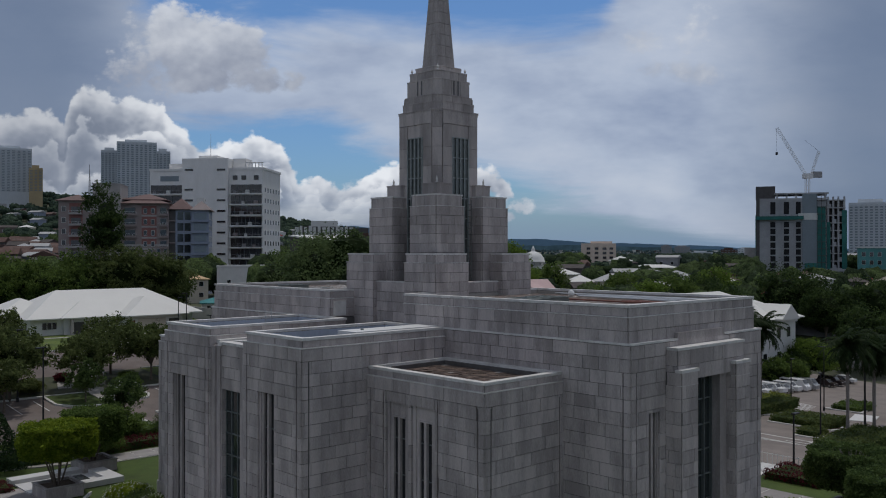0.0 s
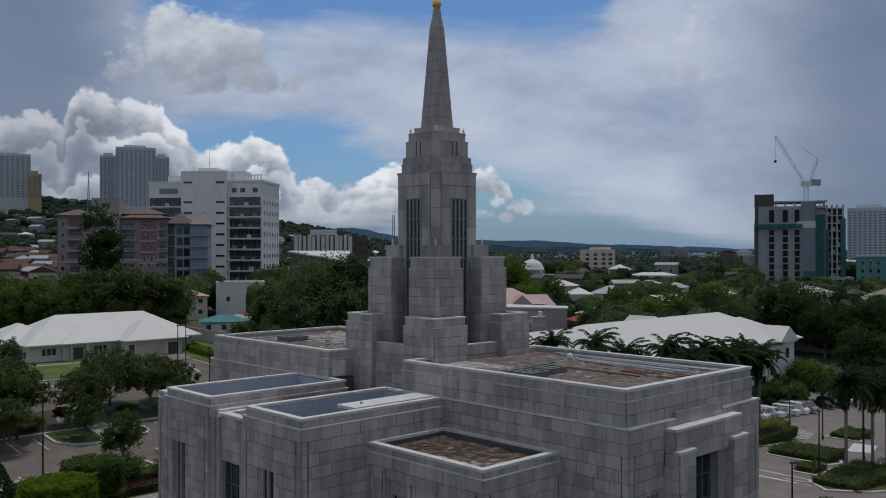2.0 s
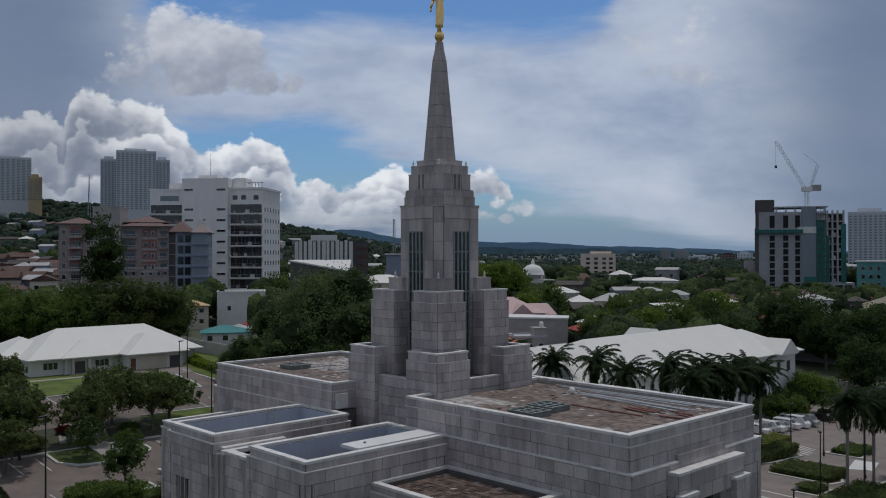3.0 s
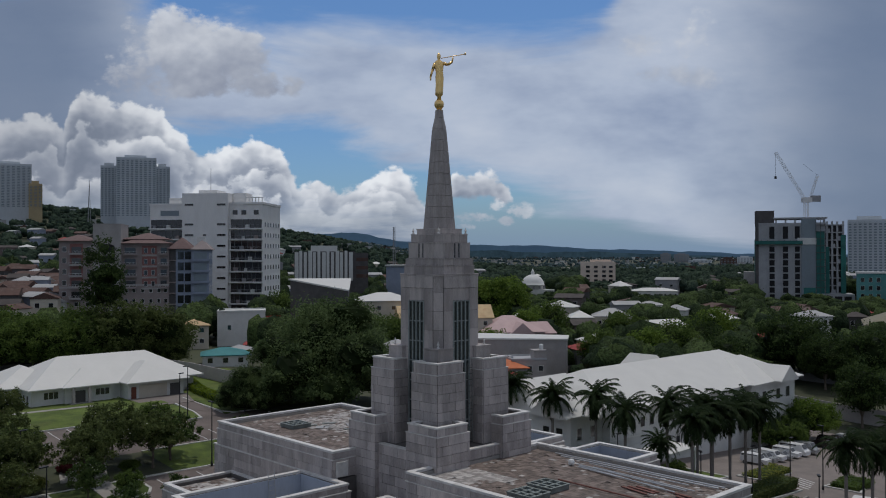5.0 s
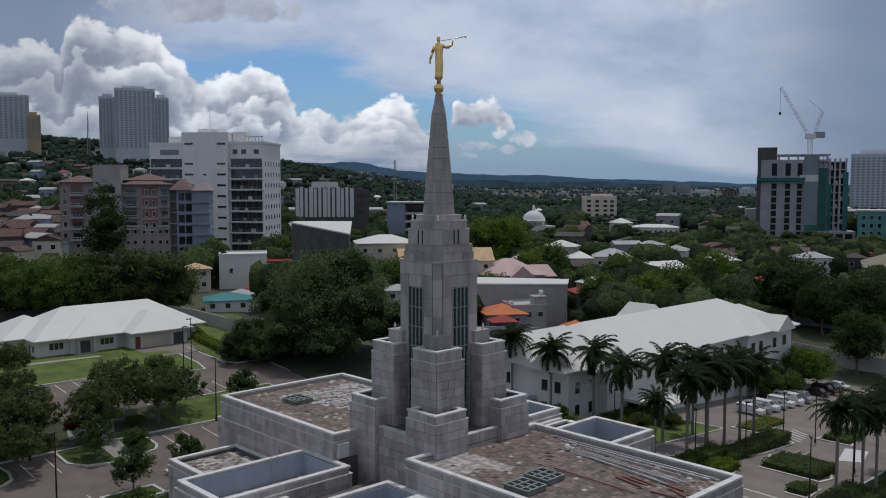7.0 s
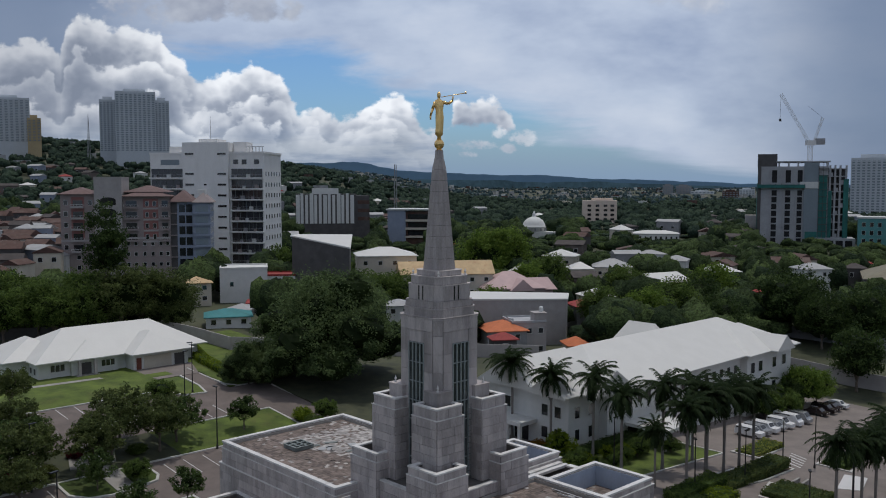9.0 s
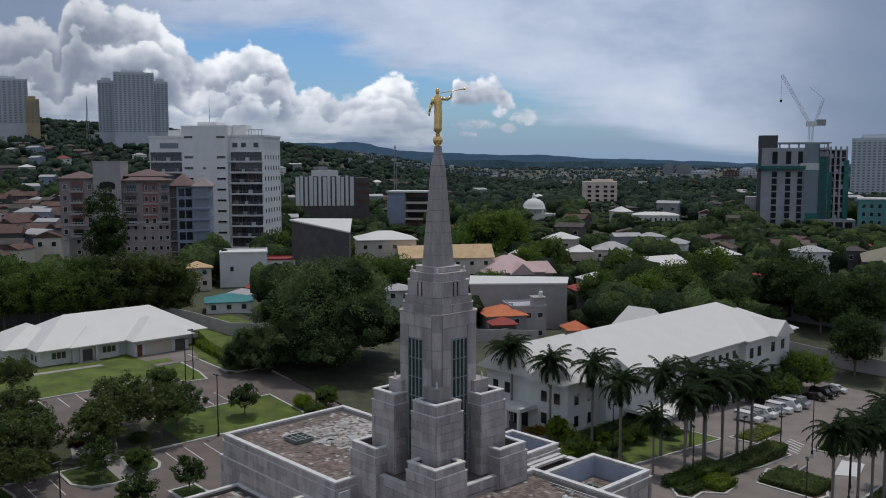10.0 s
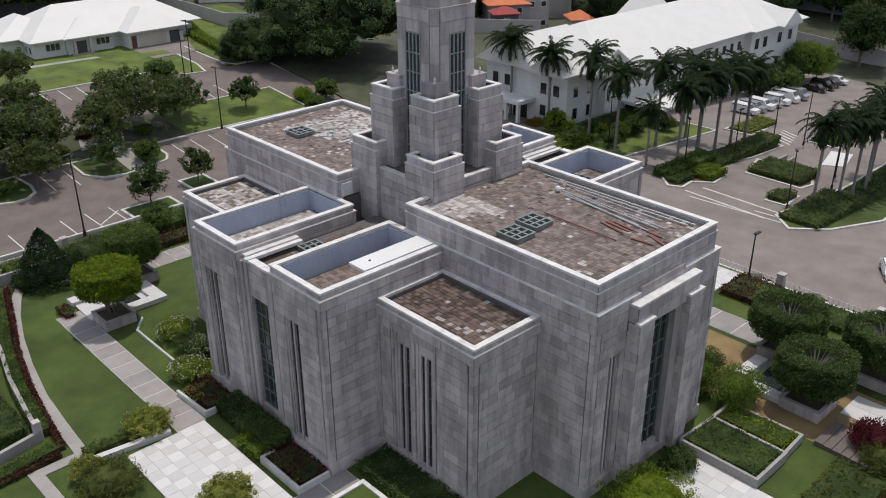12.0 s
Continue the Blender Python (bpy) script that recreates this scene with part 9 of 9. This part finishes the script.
while made < 68:
    dep = rt.uniform(236, 430)
    lat = px(rt.uniform(-30, 128), dep)
    if free(lat, dep) and all((lat - a) ** 2 + (dep - b) ** 2 > 7.4 ** 2 for a, b in spots):
        spots.append((lat, dep))
        made += 1
        x, y = cf(lat, dep)
        ob = copy_thing(kinds[rt.choice((0, 0, 1, 1, 3, 3, 3, 6, 7, 7, 7, 2))], pose(x, y, ground_z(x, y) + rt.uniform(1.5, 4.5), 0, 0, VIEW + rt.uniform(-30, 30)))
        ob.scale = (rt.uniform(0.6, 0.95), rt.uniform(0.6, 0.95), rt.uniform(0.75, 1.2))
made, tries = 0, 0
while made < 18 and tries < 6000:
    tries += 1
    dep = rt.uniform(245, 460)
    lat = px(rt.uniform(900, 1540), dep)
    if free(lat, dep, 1) and not low(lat, dep) and all((lat - a) ** 2 + (dep - b) ** 2 > 11 ** 2 for a, b in spots):
        spots.append((lat, dep))
        made += 1
        x, y = cf(lat, dep)
        ob = copy_thing(kinds[rt.choice((0, 1, 2, 3, 5, 7, 8, 8))], pose(x, y, ground_z(x, y) + rt.uniform(1.0, 3.0), 0, 0, VIEW + rt.uniform(-30, 30)))
        ob.scale = (rt.uniform(0.8, 1.4), rt.uniform(0.8, 1.3), rt.uniform(0.85, 1.2))
retire(*kinds)
# past the first rows the town is one carpet of roofs
bm = bmesh.new()
for _ in range(620):
    dep = 800 + 2800 * rt.random() ** 0.8
    lat = rt.uniform(-0.55, 0.58) * dep
    if lat < -0.1 * dep and dep > 1200:
        continue
    x, y = cf(lat, dep)
    z = ground_z(x, y)
    w, d, h = rt.uniform(6, 15), rt.uniform(6, 12), rt.uniform(4, 9)
    m = rt.choice((0, 1, 1, 1, 2, 3))
    box(bm, x - w / 2, x + w / 2, y - d / 2, y + d / 2, z - 3, z + h, m)
tagged(part("far_roofs", bm, ["white_wall", "sheet_roof", "rust_roof", "cream_wall"]), "carpet of pale roofs on the plain", "houses", kind="stuff")

# ---- woods ----


def woods(name, count, dep0, dep1, size0, seed, label, leaves=44, lobes=3, keep=None, mat="leaf_far", tall=1.0):
    """Crowns of several rough lobes, fringed with leaf sprays."""
    r = random.Random(seed)
    verts, faces = [], []
    for _ in range(count):
        dep = dep0 + (dep1 - dep0) * r.random() ** 1.3
        lat = r.uniform(-0.60, 0.60) * dep
        if not free(lat, dep) or (keep and not keep(lat, dep)):
            continue
        if any((lat - a) ** 2 + (dep + 6 - b) ** 2 < 9 ** 2 for a, b in spots):
            continue
        x, y = cf(lat, dep)
        z = ground_z(x, y)
        h, w = r.uniform(6, 12.5) * tall, r.uniform(3.6, 6.5) * tall
        if low(lat, dep):
            h, w = h * 0.45, w * 0.8
        s = size0 * (0.42 + dep / 700)
        for q in range(lobes):
            o = Vector((r.uniform(-0.55, 0.55) * w, r.uniform(-0.55, 0.55) * w, h * r.uniform(0.45, 0.62))) if q else Vector((0, 0, h * 0.55))
            R = (w * (0.78 if q else 0.9) * r.uniform(0.8, 1.1), h * (0.34 if q else 0.42))
            i, k0 = len(verts), 8
            for ring_, (sn, cs) in enumerate(((0.4, 0.93), (0.78, 0.66), (1.0, 0.15), (0.9, -0.45), (0.5, -0.8))):
                for k in range(k0):
                    a = 2 * math.pi * (k + 0.5 * (ring_ % 2)) / k0
                    m = 1 + r.uniform(-0.27, 0.27)
                    verts.append((x + o.x + R[0] * sn * m * math.cos(a), y + o.y + R[0] * sn * m * math.sin(a), z + o.z + R[1] * cs * m))
            for g_ in range(4):
                for k in range(k0):
                    p, n = i + g_ * k0 + k, i + g_ * k0 + (k + 1) % k0
                    faces.append((p, p + k0, n + k0, n))
            faces.append(tuple(i + k for k in range(k0)))
        for _ in range(leaves):
            d = Vector((r.gauss(0, 1), r.gauss(0, 1), r.gauss(0, 0.9) + 0.35)).normalized() * r.uniform(0.84, 1.04)
            c = Vector((x + d.x * w, y + d.y * w, z + h * 0.55 + d.z * h * 0.45))
            n = (d * 1.3 + Vector((r.gauss(0, 0.28), r.gauss(0, 0.28), r.gauss(0, 0.28) + 0.35))).normalized()
            a = Matrix.Rotation(r.uniform(0, 6.28), 3, n) @ n.orthogonal().normalized()
            b = n.cross(a)
            k = s * r.uniform(0.7, 1.3)
            i = len(verts)
            verts += [tuple(c + a * k), tuple(c + b * k * 0.7), tuple(c - a * k), tuple(c - b * k * 0.7)]
            faces.append((i, i + 1, i + 2, i + 3))
    me = bpy.data.meshes.new(name)
    me.from_pydata(verts, [], faces)
    me.materials.append(MATS[mat])
    me.shade_smooth()
    tagged(new(name, me), label, "trees", kind="stuff")


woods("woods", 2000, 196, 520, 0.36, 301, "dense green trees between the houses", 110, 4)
woods("woods", 6800, 470, 1500, 0.5, 302, "wooded hillside beyond the town", 12, 2, None, "leaf_hill_hazed", 0.78)
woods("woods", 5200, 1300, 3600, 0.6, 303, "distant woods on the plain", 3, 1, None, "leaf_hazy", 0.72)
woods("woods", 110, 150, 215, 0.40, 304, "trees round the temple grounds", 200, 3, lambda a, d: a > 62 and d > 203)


# far ridges: plain backdrop behind everything, hazy by their colour alone
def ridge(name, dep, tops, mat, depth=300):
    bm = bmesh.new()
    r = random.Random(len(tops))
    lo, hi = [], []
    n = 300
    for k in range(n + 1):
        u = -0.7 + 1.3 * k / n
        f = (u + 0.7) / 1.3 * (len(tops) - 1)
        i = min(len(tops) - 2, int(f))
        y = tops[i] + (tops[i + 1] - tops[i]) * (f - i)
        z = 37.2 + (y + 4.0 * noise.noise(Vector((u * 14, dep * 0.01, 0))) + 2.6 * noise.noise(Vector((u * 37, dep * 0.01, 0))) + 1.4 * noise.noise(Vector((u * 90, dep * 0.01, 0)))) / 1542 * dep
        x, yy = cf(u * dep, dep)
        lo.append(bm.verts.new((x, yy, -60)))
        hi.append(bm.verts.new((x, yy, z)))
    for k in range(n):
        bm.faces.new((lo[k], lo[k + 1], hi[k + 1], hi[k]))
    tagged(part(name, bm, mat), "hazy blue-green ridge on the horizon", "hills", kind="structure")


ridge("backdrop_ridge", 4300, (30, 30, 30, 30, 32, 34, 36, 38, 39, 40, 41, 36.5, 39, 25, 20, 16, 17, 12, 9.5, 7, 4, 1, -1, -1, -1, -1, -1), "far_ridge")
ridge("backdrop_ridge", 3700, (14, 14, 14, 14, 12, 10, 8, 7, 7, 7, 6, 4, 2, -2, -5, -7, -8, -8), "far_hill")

# ---- the stones of the temple's walls ----


def lay_stones():
    joined, shared, own = {}, {}, 0
    gap = 0.012
    for wall, o, along, out, u0, u1, z0, z1, near in BLOCKS:
        full = near and own < 300 and abs(z1 - z0 - COURSE) < 0.01 and u1 - u0 > 0.9
        if full:
            key = (round(u1 - u0, 2), abs(along.x) > 0.5)
            if key not in shared:
                w = key[0]
                bm = bmesh.new()
                a, c = (w / 2 - gap, SKIN)
                if key[1]:
                    box(bm, -a, a, -c, DEEP + 0.02, -COURSE / 2 + gap, COURSE / 2 - gap)
                else:
                    box(bm, -c, DEEP + 0.02, -a, a, -COURSE / 2 + gap, COURSE / 2 - gap)
                bmesh.ops.bevel(bm, geom=bm.edges[:], offset=0.01, segments=1, affect="EDGES")
                shared[key] = mesh_of("stone", bm, "granite")
            ob = new("stone", shared[key])
            ob.parent = wall
            ob.location = o + along * (u0 + u1) / 2 + Vector((0, 0, (z0 + z1) / 2))
            own += 1
            continue
        verts, faces = joined.setdefault(wall, ([], []))
        j = SKIN + rng.uniform(-0.006, 0.006)
        p, q = o + along * (u0 + gap), o + along * (u1 - gap)
        n = len(verts)
        for d in (-DEEP - 0.02, j):
            for b, z in ((p, z0 + gap), (q, z0 + gap), (q, z1 - gap), (p, z1 - gap)):
                v = b + out * d
                verts.append((v.x, v.y, z))
        faces += [(n + 4, n + 5, n + 6, n + 7), (n, n + 1, n + 5, n + 4), (n + 1, n + 2, n + 6, n + 5), (n + 2, n + 3, n + 7, n + 6), (n + 3, n, n + 4, n + 7)]
    for wall, (verts, faces) in joined.items():
        me = bpy.data.meshes.new("masonry")
        me.from_pydata(verts, [], faces)
        me.materials.append(MATS["granite_joined"])
        ob = new("masonry", me)
        ob.parent = wall
        tagged(ob, kind="stuff")


lay_stones()
